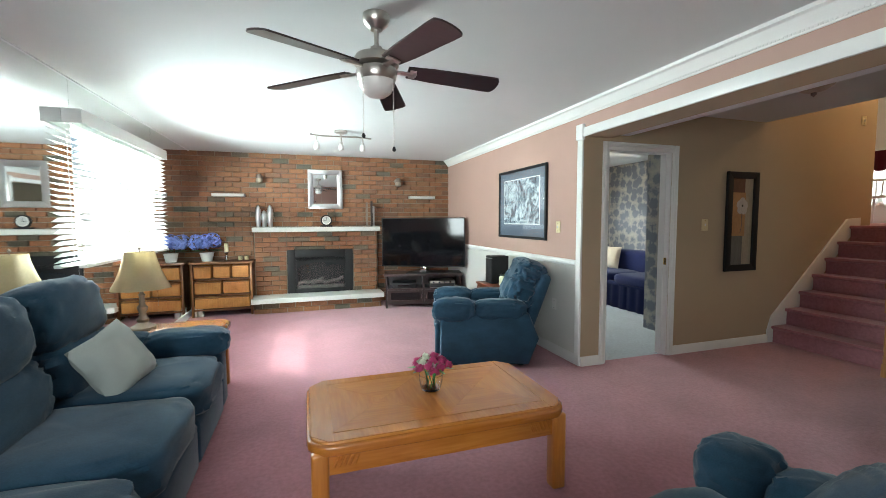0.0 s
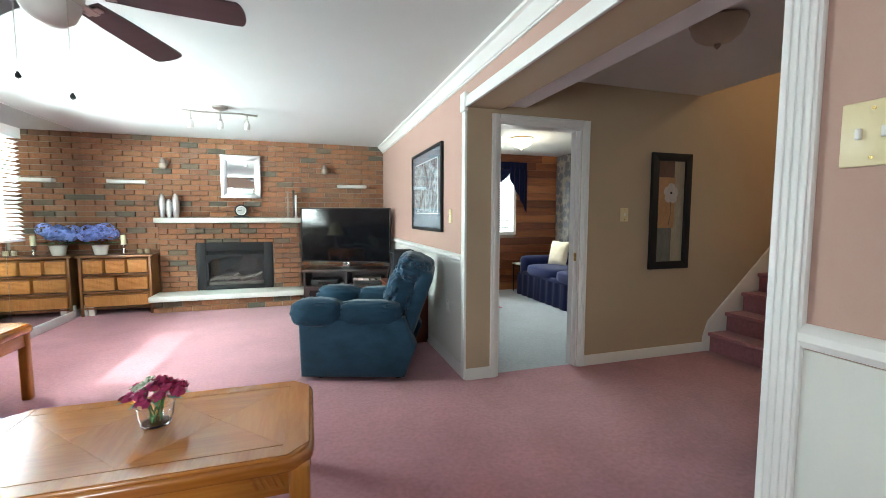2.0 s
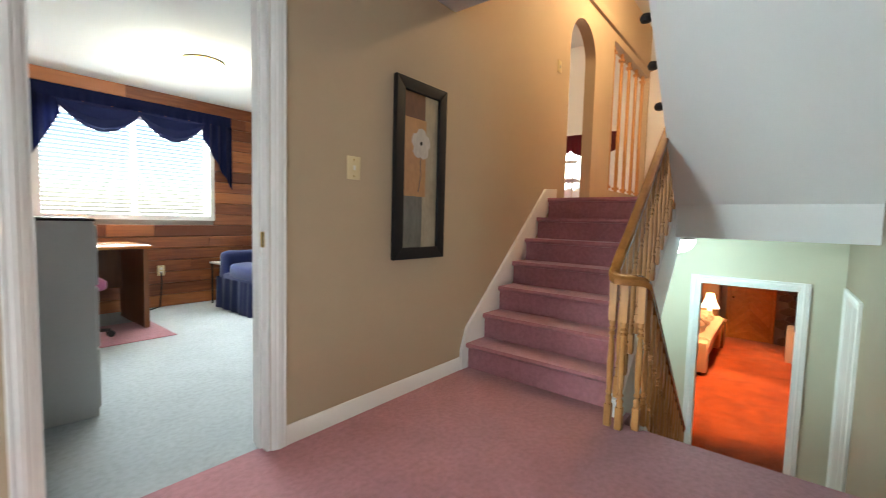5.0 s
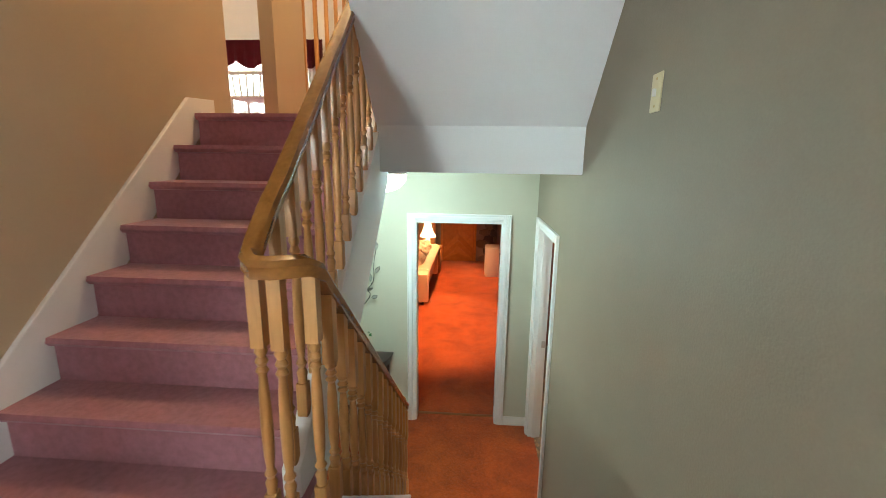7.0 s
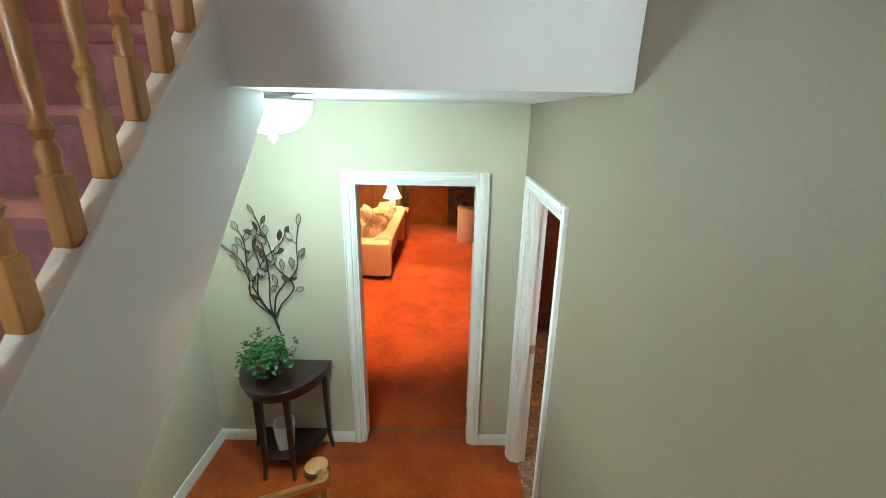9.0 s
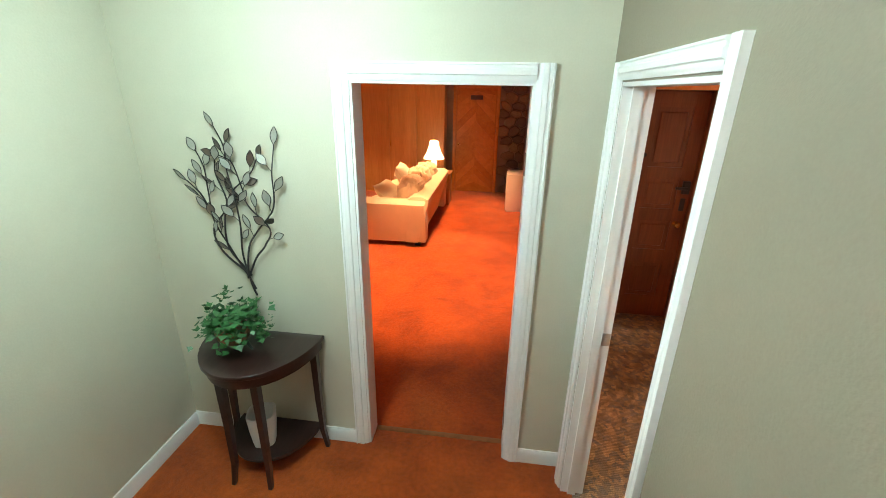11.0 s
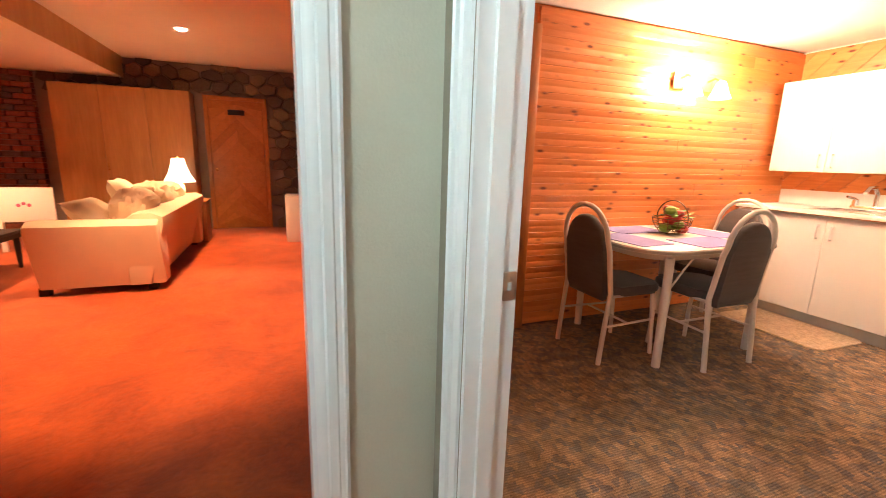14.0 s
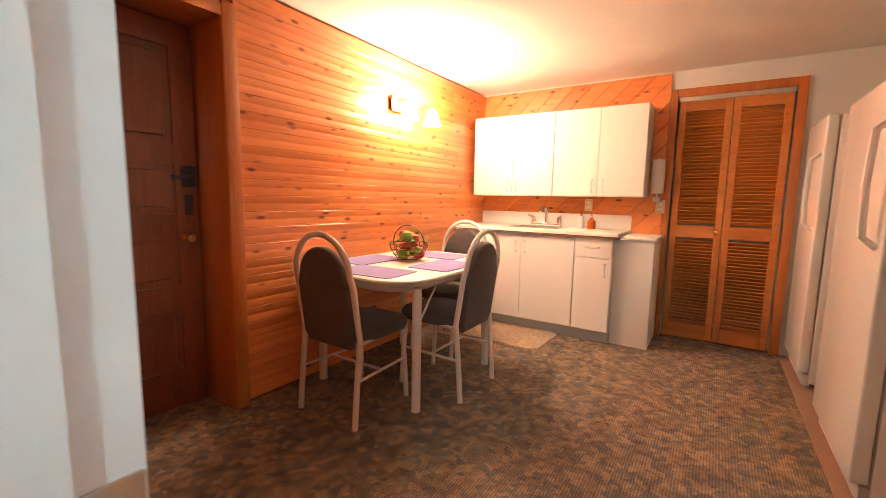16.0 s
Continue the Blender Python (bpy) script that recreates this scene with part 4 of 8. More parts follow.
# white skirts and stringers
skirt = [(4.80, 0.0), (4.80, 0.14), (4.86, 0.30), (6.06, 1.385), (6.30, 1.40), (6.30, 1.30), (6.1, 1.15), (4.9, 0.0)]
solid("stair_skirt", prism(B(), skirt, YT - 0.024, YT - 0.001, "y", 0.003, 1), W, "white painted skirt board beside the stairs", "skirt board", S)
solid("stair_stringer", prism(B(), [(4.78, 0.002), (4.78, 0.10), (6.10, 1.30), (6.22, 1.30), (6.22, 0.93), (5.10, -0.09), (4.96, -0.09)], 2.085, 2.145, "y", 0.003, 1), M["soffit"], "white painted stringer of the rising stairs", "stringer", S)
solid("stair_stringer_low", prism(B(), [(4.72, 0.0), (4.80, 0.0), (6.24, -1.30), (6.24, FZ), (6.05, FZ), (4.72, -0.36)], 1.955, 2.0, "y", 0.003, 1), M["soffit"], "white painted stringer of the descending stairs", "stringer", S)

BAL = [(0.016, 0.0), (0.016, 0.02), (0.0195, 0.038), (0.0115, 0.056), (0.0195, 0.073), (0.0115, 0.09), (0.0165, 0.14), (0.0185, 0.24), (0.016, 0.36), (0.0115, 0.425), (0.0195, 0.44), (0.0115, 0.455), (0.0195, 0.47), (0.012, 0.487), (0.0195, 0.503), (0.016, 0.52)]


def baluster(parent, x, y, z0, z1, slope, wide=0.018):
    bm = B()
    lo = 0.12
    box(bm, x - wide, y - wide, z0, x + wide, y + wide, z0 + lo, 0.003, 1)
    up = 0.2
    mid = z1 - z0 - lo - up
    turned(bm, [(r * wide / 0.0195, lo + h / 0.52 * mid) for r, h in BAL], x, y, z0, 10)
    a, b = z1 - up, z1
    prism(bm, [(x - wide, a), (x + wide, a), (x + wide, b + slope * wide), (x - wide, b - slope * wide)], y - wide, y + wide, "y")
    part("baluster", bm, M["baluster"], parent)


rail_up = thing("stair_railing", "golden oak handrail with turned balusters beside rising stairs", "railing", (0, 0, 0))
SL = RISE / GO
prof = [(-0.025, -0.02), (-0.025, 0.0), (-0.029, 0.012), (-0.022, 0.028), (0.0, 0.036), (0.022, 0.028), (0.029, 0.012), (0.025, 0.0), (0.025, -0.02)]


def rail_sweep(pts):
    bm = B()
    rings = []
    pts = [Vector(p) for p in pts]
    for i, p in enumerate(pts):
        d = pts[min(i + 1, len(pts) - 1)] - pts[max(i - 1, 0)]
        h = Vector((d.x, d.y, 0)).normalized()
        s = Vector((h.y, -h.x, 0))
        rings.append([bm.verts.new(p + s * u + Vector((0, 0, v))) for u, v in prof])
    for a, b in zip(rings, rings[1:]):
        for j in range(len(prof)):
            k = (j + 1) % len(prof)
            bm.faces.new((a[j], a[k], b[k], b[j]))
    bm.faces.new(rings[0])
    bm.faces.new(rings[-1])
    return bm


def up_z(x):
    return 0.785 + (x - 4.62) * SL


def low_z(x):
    return 0.795 - (x - 4.68) * 0.918


part("handrail", rail_sweep([(6.12, 2.115, up_z(6.12)), (5.4, 2.115, up_z(5.4)), (4.85, 2.117, up_z(4.85)), (4.76, 2.122, up_z(4.76))]), M["rail"], rail_up)
for k in range(12):
    x = 4.80 + k * 0.1085
    baluster(rail_up, x, 2.115, max(0.0, 0.10 + (x - 4.78) * 0.909) - 0.004, up_z(x) - 0.02, SL)
rail_low = thing("stair_railing_lower", "golden oak handrail curving down the basement stairs", "railing", (0, 0, 0))
loop = [(4.76, 2.122, up_z(4.76)), (4.69, 2.125, 0.835), (4.665, 2.122, 0.803), (4.65, 2.104, 0.787), (4.653, 2.065, 0.785), (4.672, 2.026, 0.785), (4.70, 1.997, 0.782), (4.735, 1.98, 0.758), (4.78, 1.978, low_z(4.78))]
part("handrail_turn", rail_sweep(loop), M["rail"], rail_low)
part("handrail", rail_sweep([(4.78, 1.978, low_z(4.78)), (5.4, 1.978, low_z(5.4)), (6.10, 1.978, low_z(6.10)), (6.17, 1.985, low_z(6.15)), (6.22, 2.01, low_z(6.17))]), M["rail"], rail_low)
for x, y in ((4.672, 2.12), (4.662, 2.06), (4.715, 1.99)):
    baluster(rail_low, x, y, 0.0, 0.77, 0)
for k in range(14):
    x = 4.80 + k * 0.103
    baluster(rail_low, x, 1.978, -(x - 4.80) * 0.903 - 0.004, low_z(x) - 0.02, -0.9)
part("volute", turned(B(), [(0, -0.02), (0.05, -0.02), (0.058, 0.0), (0.05, 0.03), (0.02, 0.038), (0, 0.038)], 6.25, 2.04, low_z(6.18), 18), M["rail"], rail_low, "round scrolled end of the handrail")

# ---- study walls ----
solid("wall_study_closet", bx(4.0, YT + 0.12, 0, 5.5, 4.18, 2.4), M["wallpaper"], "floral wallpapered closet wall", "wall", S)
slab_wall("wall_study_north", "y", 6.92, 0.15, XP + 0.12, 5.5, 0, 2.4, [(3.1, 4.62, 1.03, 2.05)], [M["mortar"], TN, W], "cedar planked wall with a window")
w4 = thing("window_4", "study window with closed white blind", "window", (0, 0, 0), kind=S)
part("window_frame", box(box(box(bx(3.06, 6.87, 0.99, 3.11, 6.905, 2.09), 4.61, 6.87, 0.99, 4.66, 6.905, 2.09), 3.11, 6.87, 0.99, 4.61, 6.905, 1.035), 3.11, 6.87, 2.045, 4.61, 6.905, 2.09), W, w4)
part("sash", bx(3.84, 6.93, 1.03, 3.88, 6.95, 2.05), W, w4)
slat4 = mesh_of("slat", turn_bm(bx(3.115, -0.022, -0.0015, 4.605, 0.022, 0.0015), Matrix.Rotation(radians(28), 4, "X")), M["blind"])
for k in range(24):
    ob = new("slat", slat4)
    ob.parent, ob.location = w4, (0, 6.90, 1.05 + k * 0.042)

# ---- basement walls ----
slab_wall("wall_landing_east", "x", 7.47, 0.12, YS - 0.12, 6.6, FZ, 1.3, [(1.29, 2.095, FZ - 0.1, 0.505)], [SG, M["panel"], W], "pale sage wall with the den doorway")
slab_wall("wall_landing_north", "y", YT + 0.0, 0.12, 4.5, 7.47, FZ, UZ - 0.25, [(4.4, 6.28, -0.2, 3.0)], [SG, SG, W], "pale sage wall under the stairs")
casing("door_casing_den", "x", 7.47, -1, 1.217, 2.168, FZ, 0.578, 0.075, "white moulded casing round the den doorway")
jamb("door_jamb_den", "white painted jamb of the den doorway", (7.47, 1.29, FZ, 7.60, 1.304, 0.505), (7.47, 2.081, FZ, 7.60, 2.095, 0.505), (7.47, 1.304, 0.491, 7.60, 2.081, 0.505))
casing("door_casing_den_inside", "x", 7.59, 1, 1.217, 2.168, FZ, 0.578, 0.075, "white casing inside the den")
casing("door_casing_kitchen", "y", YS, 1, 6.467, 7.378, FZ, 0.575, 0.063, "white moulded casing round the kitchenette doorway")
jamb("door_jamb_kitchen", "white painted jamb of the kitchenette doorway", (6.53, YS - 0.116, FZ, 6.544, YS, 0.505), (7.296, YS - 0.116, FZ, 7.31, YS, 0.505), (6.544, YS - 0.116, 0.491, 7.296, YS, 0.505), (7.284, YS - 0.075, FZ, 7.296, YS - 0.035, 0.491))
sp_ = thing("strike_plate", "worn nickel strike plate on the white jamb", "strike plate", (0, 0, 0))
part("plate", bx(7.2935, YS - 0.114, -0.610, 7.2975, YS - 0.078, -0.545, 0.002), M["nickel"], sp_)
part("latch_hole", bx(7.2925, YS - 0.101, -0.586, 7.2937, YS - 0.091, -0.569), M["grey_metal"], sp_)
for z in (0.16, -1.30):
    solid("hinge", bx(7.495, 1.303, z - 0.05, 7.545, 1.310, z + 0.05, 0.002), M["pewter"], "dark metal hinge leaf on the jamb", "hinge", group="den door hinges")
bm = B()
prism(bm, [(7.47, FZ), (7.454, FZ), (7.454, FZ + 0.07), (7.462, FZ + 0.09), (7.47, FZ + 0.09)], YS, 1.217, "y")
prism(bm, [(7.47, FZ), (7.454, FZ), (7.454, FZ + 0.07), (7.462, FZ + 0.09), (7.47, FZ + 0.09)], 2.168, YT, "y")
prism(bm, [(YT, FZ), (YT - 0.016, FZ), (YT - 0.016, FZ + 0.07), (YT - 0.008, FZ + 0.09), (YT, FZ + 0.09)], 5.2, 7.454, "x")
prism(bm, [(YS, FZ), (YS + 0.016, FZ), (YS + 0.016, FZ + 0.07), (YS + 0.008, FZ + 0.09), (YS, FZ + 0.09)], 6.2, 6.455, "x")
solid("baseboard", bm, W, "white grooved baseboard of the lower landing", "baseboard", S)
solid("threshold_den", prism(B(), [(7.575, FZ), (7.578, FZ + 0.007), (7.592, FZ + 0.011), (7.606, FZ + 0.007), (7.609, FZ)], 1.304, 2.081, "y"), M["dresser"], "dark worn carpet bar in the doorway", "threshold", S)
# den
slab_wall("wall_den_south", "y", 0.94, -0.07, 7.59, 14.5, FZ, 1.1, [], [M["cedar"], M["pine"], W], "wood panelled den wall")
slab_wall("wall_den_east", "x", 14.4, 0.12, 0.7, 6.6, FZ, 1.1, [], [M["mortar"], M["mortar"], W], "fieldstone den wall")
slab_wall("wall_den_north", "y", 6.5, 0.12, 7.5, 14.5, FZ, 1.1, [], [M["panel"], M["panel"], W], "panelled den wall")
# kitchen
slab_wall("wall_kitchen_east", "x", 9.15, 0.12, -3.2, -0.24, FZ, 0.8, [], [M["pine"], M["pine"], M["pine"]], "knotty pine boarded wall")
slab_wall("wall_kitchen_recess", "x", 9.42, 0.12, -0.3, YS - 0.12, FZ, 0.8, [], [M["door_dark"], M["pine"], M["pine"]], "dark recess behind the door")
slab_wall("wall_kitchen_south", "y", -3.1, -0.15, 5.6, 9.3, FZ, 0.8, [(6.56, 7.33, FZ - 0.1, 0.50)], [M["wainscot"], M["melamine"], W], "pale kitchenette wall with a closet")
slab_wall("wall_kitchen_west", "x", 5.72, -0.12, -3.2, YS - 0.12, FZ, 0.8, [], [M["wainscot"], M["melamine"], W], "pale kitchenette wall behind the fridges")
solid("closet_back", box(box(box(bx(6.4, -3.75, FZ, 7.5, -3.68, 0.8), 6.38, -3.75, FZ, 6.44, -3.25, 0.8), 7.46, -3.75, FZ, 7.52, -3.25, 0.8), 6.4, -3.75, 0.72, 7.5, -3.2, 0.85), M["wainscot"], "pale back wall of the closet", "wall", S)

# ---- living room things ----
fp = thing("fireplace", "red brick fireplace with white mantel and black gas insert", "fireplace", (0, 0, 0), kind=S)
part("chimney_core", box(bx(FX0 + 0.015, 6.985, 0.16, -0.4, YB + 0.012, 1.20), 0.62, 6.985, 0.16, FX1 - 0.015, YB + 0.012, 1.20), M["mortar"], fp)
part("hearth_core", bx(FX0 + 0.015, 6.625, 0, FX1 - 0.015, 6.99, 0.16), M["mortar"], fp)
part("hearth_slab", bx(-0.895, 6.54, 0.16, 1.06, 6.972, 0.232, 0.006), M["limestone"], fp, "white painted hearth slab")
part("mantel_shelf", bx(-0.885, 6.84, 1.215, 1.06, YB, 1.286, 0.006), M["limestone"], fp, "white painted mantel shelf")
part("insert_surround", box(box(box(bx(-0.40, 6.95, 0.224, -0.28, 7.0, 0.925, 0.006), 0.50, 6.95, 0.224, 0.62, 7.0, 0.925, 0.006), -0.28, 6.95, 0.80, 0.50, 7.0, 0.925, 0.006), -0.28, 6.95, 0.224, 0.50, 7.0, 0.29, 0.006), M["black"], fp, "black metal surround")
bm = B()
for k in range(4):
    box(bm, -0.27, 6.945, 0.745 + k * 0.014, 0.49, 6.96, 0.752 + k * 0.014)
part("louvre_grille", bm, M["black"], fp)
pts = arc(0.11, 0.60, 0.37, 0, 180, 16, 0.12)
bm = prism(B(), [(-0.28, 0.745), (-0.28, 0.36), (-0.25, 0.36), (-0.25, 0.60)] + [(u, v) for u, v in reversed(pts)] + [(0.47, 0.60), (0.47, 0.36), (0.50, 0.36), (0.50, 0.745)], 6.955, 6.985, "y")
part("arched_door_frame", bm, M["black"], fp)
part("firebox", box(box(bx(-0.40, 7.055, 0.225, 0.62, 7.07, 0.93), -0.29, 6.99, 0.25, -0.27, 7.055, 0.8), 0.49, 6.99, 0.25, 0.51, 7.055, 0.8), M["black"], fp)
part("door_glass", bx(-0.26, 6.972, 0.33, 0.48, 6.975, 0.74), M["glass"], fp).visible_shadow = False
part("ember_bed", bx(-0.26, 6.985, 0.29, 0.48, 7.05, 0.345, 0.01), M["fire_stone"], fp)
rnd = random.Random(5)
for k in range(6):
    x = -0.16 + k * 0.105
    part("gas_log", tube(B(), [(x - 0.1, 7.01, 0.37 + 0.03 * (k % 2)), (x, 7.015 + 0.008 * (k % 2), 0.40), (x + 0.1, 7.015, 0.38 + 0.04 * (k % 3))], 0.032, 8, 0.024), M["fire_stone"], fp, "pale ceramic log")

for x in (-1.205, 1.815):
    bm = bx(x - 0.225, 6.93, 1.755, x + 0.225, 7.06, 1.80, 0.004)
    solid("ledge_shelf", bm, M["limestone"], "short white floating ledge on the bricks", "shelf", group="brick wall ledges")


def wall_spot(x, z):
    s = thing("wall_spotlight", "small nickel wall spotlight with a frosted glass", "wall light", (x, 7.056, z), group="mantel spotlights")
    part("backplate", turn_bm(turned(B(), [(0, 0), (0.05, 0), (0.05, 0.012), (0.03, 0.022), (0, 0.022)], seg=20), Matrix.Rotation(radians(90), 4, "X")), M["pewter"], s)
    part("arm", tube(B(), [(0, -0.02, 0), (0, -0.06, 0.01), (0, -0.085, 0.0)], 0.012, 8), M["pewter"], s)
    part("cup", turned(B(), [(0, 0.07), (0.03, 0.065), (0.045, 0.03), (0.045, 0.0), (0.0, 0.0)], 0, -0.09, -0.02, 18), M["pewter"], s)
    part("bulb", turned(B(), [(0.038, 0.0), (0.05, -0.025), (0.045, -0.06), (0.02, -0.078), (0, -0.08)], 0, -0.09, -0.02, 18), M["frost_dim"], s, "frosted glass globe")


wall_spot(-0.77, 2.06)
wall_spot(1.40, 2.05)


def framed_mirror(name, place, w, h, border, turn, mat, label, thick=0.03, lean=0.0, kind="mirror"):
    """A mirror with a mitred frame, its back on the local y = 0 plane, facing -y."""
    s = thing(name, label, kind, place, turn)
    s.matrix_basis = pose(*place, lean, 0, turn)
    for k in range(4):
        horiz = k < 2
        a, b = (w / 2, h / 2) if horiz else (h / 2, w / 2)
        o = [(-a, b), (a, b), (a - border, b - border), (-a + border, b - border)]
        sgn = 1 if k % 2 == 0 else -1
        o = [(u, v * sgn) if horiz else (v * sgn, u) for u, v in o]
        part("frame_side", prism(B(), o, -thick, 0, "y", 0.006, 2), mat, s)
    part("mirror_glass" if kind == "mirror" else "backing_board", bx(-w / 2 + border - 0.005, -thick * 0.4, -h / 2 + border - 0.005, w / 2 - border + 0.005, -thick * 0.4 + 0.004, h / 2 - border + 0.005), M["mirror"] if kind == "mirror" else M["print_beige"], s)
    return s


framed_mirror("mantel_mirror", (0.21, 7.035, 1.89), 0.54, 0.63, 0.085, 0, M["silver"], "square mirror in a hammered silver frame over the mantel", lean=0.5)
hp = framed_mirror("hall_picture", (4.322, YT - 0.002, 1.36), 0.45, 1.055, 0.07, 0, M["black"], "tall framed print of a white flower under glass", 0.035, kind="picture")
for nm, m_, u0, v0, u1, v1, d_ in (("print_top", "print_rust", -0.155, 0.30, 0.035, 0.457, 0.016), ("print_low", "print_slate", -0.155, -0.457, 0.02, -0.13, 0.016), ("print_panel", "print_orange", -0.145, -0.15, 0.045, 0.31, 0.018)):
    part(nm, bx(u0, -d_, v0, u1, -0.014, v1), M[m_], hp)
bm = B()
for k in range(5):
    t_ = radians(72 * k + 15)
    cu, cv = 0.0 + 0.042 * math.cos(t_), 0.165 + 0.05 * math.sin(t_)
    prism(bm, [(cu + 0.042 * math.cos(t_ + q * 0.628) * (1 + 0.12 * (q % 2)), cv + 0.046 * math.sin(t_ + q * 0.628)) for q in range(10)], -0.0186 - 0.0003 * k, -0.017, "y")
part("flower", bm, M["print_white"], hp, "white printed flower")
part("flower_eye", prism(B(), [(0.012 * math.cos(q * 0.628), 0.17 + 0.012 * math.sin(q * 0.628)) for q in range(10)], -0.021, -0.018, "y"), M["black"], hp)
part("stem", tube(B(), [(-0.005, -0.0185, 0.09), (0.0, -0.0185, -0.03), (-0.02, -0.0185, -0.12)], 0.003, 5), M["print_slate"], hp)

cl = thing("mantel_clock", "small round black mantel clock with a white face", "clock", (0.21, 6.95, 1.286))
part("case", turn_bm(turned(B(), [(0, 0), (0.082, 0), (0.09, 0.01), (0.09, 0.04), (0, 0.04)], seg=28), Matrix.Translation((0, 0.02, 0.105)) @ Matrix.Rotation(radians(90), 4, "X")), M["black"], cl)
part("face", turn_bm(turned(B(), [(0, 0), (0.068, 0), (0.068, 0.004), (0, 0.004)], seg=28), Matrix.Translation((0, -0.019, 0.105)) @ Matrix.Rotation(radians(90), 4, "X")), M["ceramic"], cl, "white dial")
part("base", bx(-0.095, -0.03, 0, 0.095, 0.04, 0.025, 0.006), M["black"], cl)
part("pointer", bx(-0.003, -0.026, 0.10, 0.003, -0.0235, 0.155), M["black"], cl)
part("pointer", bx(-0.04, -0.026, 0.102, 0.003, -0.0235, 0.108), M["black"], cl)
part("numeral_ring", turn_bm(turned(B(), [(0.050, 0), (0.058, 0), (0.058, 0.002), (0.050, 0.002)], seg=28), Matrix.Translation((0, -0.0235, 0.105)) @ Matrix.Rotation(radians(90), 4, "X")), M["grey_metal"], cl)
for x, h, r in ((-0.80, 0.34, 0.045), (-0.715, 0.26, 0.042), (-0.63, 0.34, 0.05)):
    bm = turned(B(), [(0, 0), (r * 0.62, 0), (r * 0.85, h * 0.25), (r, h * 0.55), (r * 0.86, h * 0.8), (r * 0.45, h * 0.96), (r * 0.2, h), (0, h * 0.98)], seg=18)
    solid("vase", bm, M["silver"], "slender silver vase on the mantel", "vase", group="mantel vases", place=(x, 6.95, 1.286))
for x, h, mt in ((0.86, 0.40, "pewter"), (0.94, 0.42, "espresso"), (0.97, 0.34, "silver")):
    solid("candle_holder", box(bx(-0.016, -0.016, 0, 0.016, 0.016, h, 0.003), -0.024, -0.024, 0, 0.024, 0.024, 0.02, 0.003), M[mt], "tall slim square candle holder on the mantel", "candle holder", group="mantel candle holders", place=(x, 6.94, 1.286))

# dresser with wicker drawers
dr = thing("dresser", "brown wooden dresser with woven wicker drawers", "dresser", (-1.285, 6.84, 0))
part("top", bx(-0.425, -0.2, 0.765, 0.425, 0.2, 0.795, 0.006), M["dresser"], dr)
for x in (-0.40, 0.375):
    for y in (-0.185, 0.155):
        part("post", bx(x, y, 0, x + 0.03, y + 0.03, 0.765, 0.003), M["dresser"], dr)
for z in (0.09, 0.30, 0.53):
    part("shelf_rail", bx(-0.375, -0.18, z, 0.38, 0.18, z + 0.022), M["dresser"], dr)
part("back_panel", bx(-0.375, 0.165, 0.1, 0.375, 0.178, 0.765), M["dresser"], dr)
for x in (-0.392, 0.381):
    part("side_panel", bx(x, -0.155, 0.1, x + 0.012, 0.155, 0.765), M["dresser"], dr)
for z0, z1, k in ((0.56, 0.745, 3), (0.33, 0.515, 2), (0.12, 0.285, 1)):
    w = 0.745 / k
    for i in range(k):
        x0 = -0.3725 + i * w
        bk = part("wicker_drawer", bx(x0 + 0.013, -0.186, z0, x0 + w - 0.013, 0.15, z1, 0.014), M["wicker"], dr, "woven honey wicker drawer")
        part("weave", tube(B(), [(x0 + 0.02, -0.188, z1 - 0.012), (x0 + w - 0.02, -0.188, z1 - 0.012)], 0.009, 6), M["dresser"], bk)
        bm = B()
        for j in range(9):
            box(bm, x0 + 0.02, -0.190, z0 + 0.012 + j * (z1 - z0 - 0.045) / 9, x0 + w - 0.02, -0.185, z0 + 0.022 + j * (z1 - z0 - 0.045) / 9, 0.002, 1)
        part("wicker_rib", bm, M["wicker"], bk)


def hydrangea(place, seed):
    rn = random.Random(seed)
    s = thing("hydrangea", "potted blue hydrangea in a white pot", "plant", place, group="hydrangeas on the dresser")
    s.scale = (1.5, 1.3, 1.25)
    part("pot", turned(B(), [(0, 0), (0.045, 0), (0.062, 0.09), (0.066, 0.10), (0.056, 0.10), (0.05, 0.08), (0, 0.08)], seg=20), M["ceramic"], s, "white ceramic pot")
    for h in range(7):
        a = h * 0.9
        c = Vector((0.10 * math.cos(a) * (h > 0), 0.07 * math.sin(a) * (h > 0), 0.21 + 0.05 * (h % 3 == 0) + rn.uniform(-0.01, 0.02)))
        bm = B()
        for k in range(60):
            d = Vector((rn.gauss(0, 1), rn.gauss(0, 1), rn.gauss(0, 1))).normalized()
            q = c + d * 0.062
            u = d.orthogonal().normalized()
            v = d.cross(u)
            for r in range(4):
                t = r * math.pi / 2 + rn.random()
                w = (u * math.cos(t) + v * math.sin(t))
                x = d.cross(w)
                bm.faces.new([bm.verts.new(p) for p in (q, q + w * 0.010 + x * 0.008 + d * 0.004, q + w * 0.019 + d * 0.002, q + w * 0.010 - x * 0.008 + d * 0.004)])
        tagged(part("flower_head", bm, M["petal_blue"], s), kind="stuff")
    for k in range(9):
        t = k * 0.7
        bm = B()
        o = Vector((0.05 * math.cos(t), 0.05 * math.sin(t), 0.12))
        d = Vector((math.cos(t), math.sin(t), 0.25))
        x = Vector((-math.sin(t), math.cos(t), 0))
        bm.faces.new([bm.verts.new(p) for p in (o, o + d * 0.05 + x * 0.03, o + d * 0.11 - Vector((0, 0, 0.02)), o + d * 0.05 - x * 0.03)])
        part("leaf", bm, M["leaf"], s)


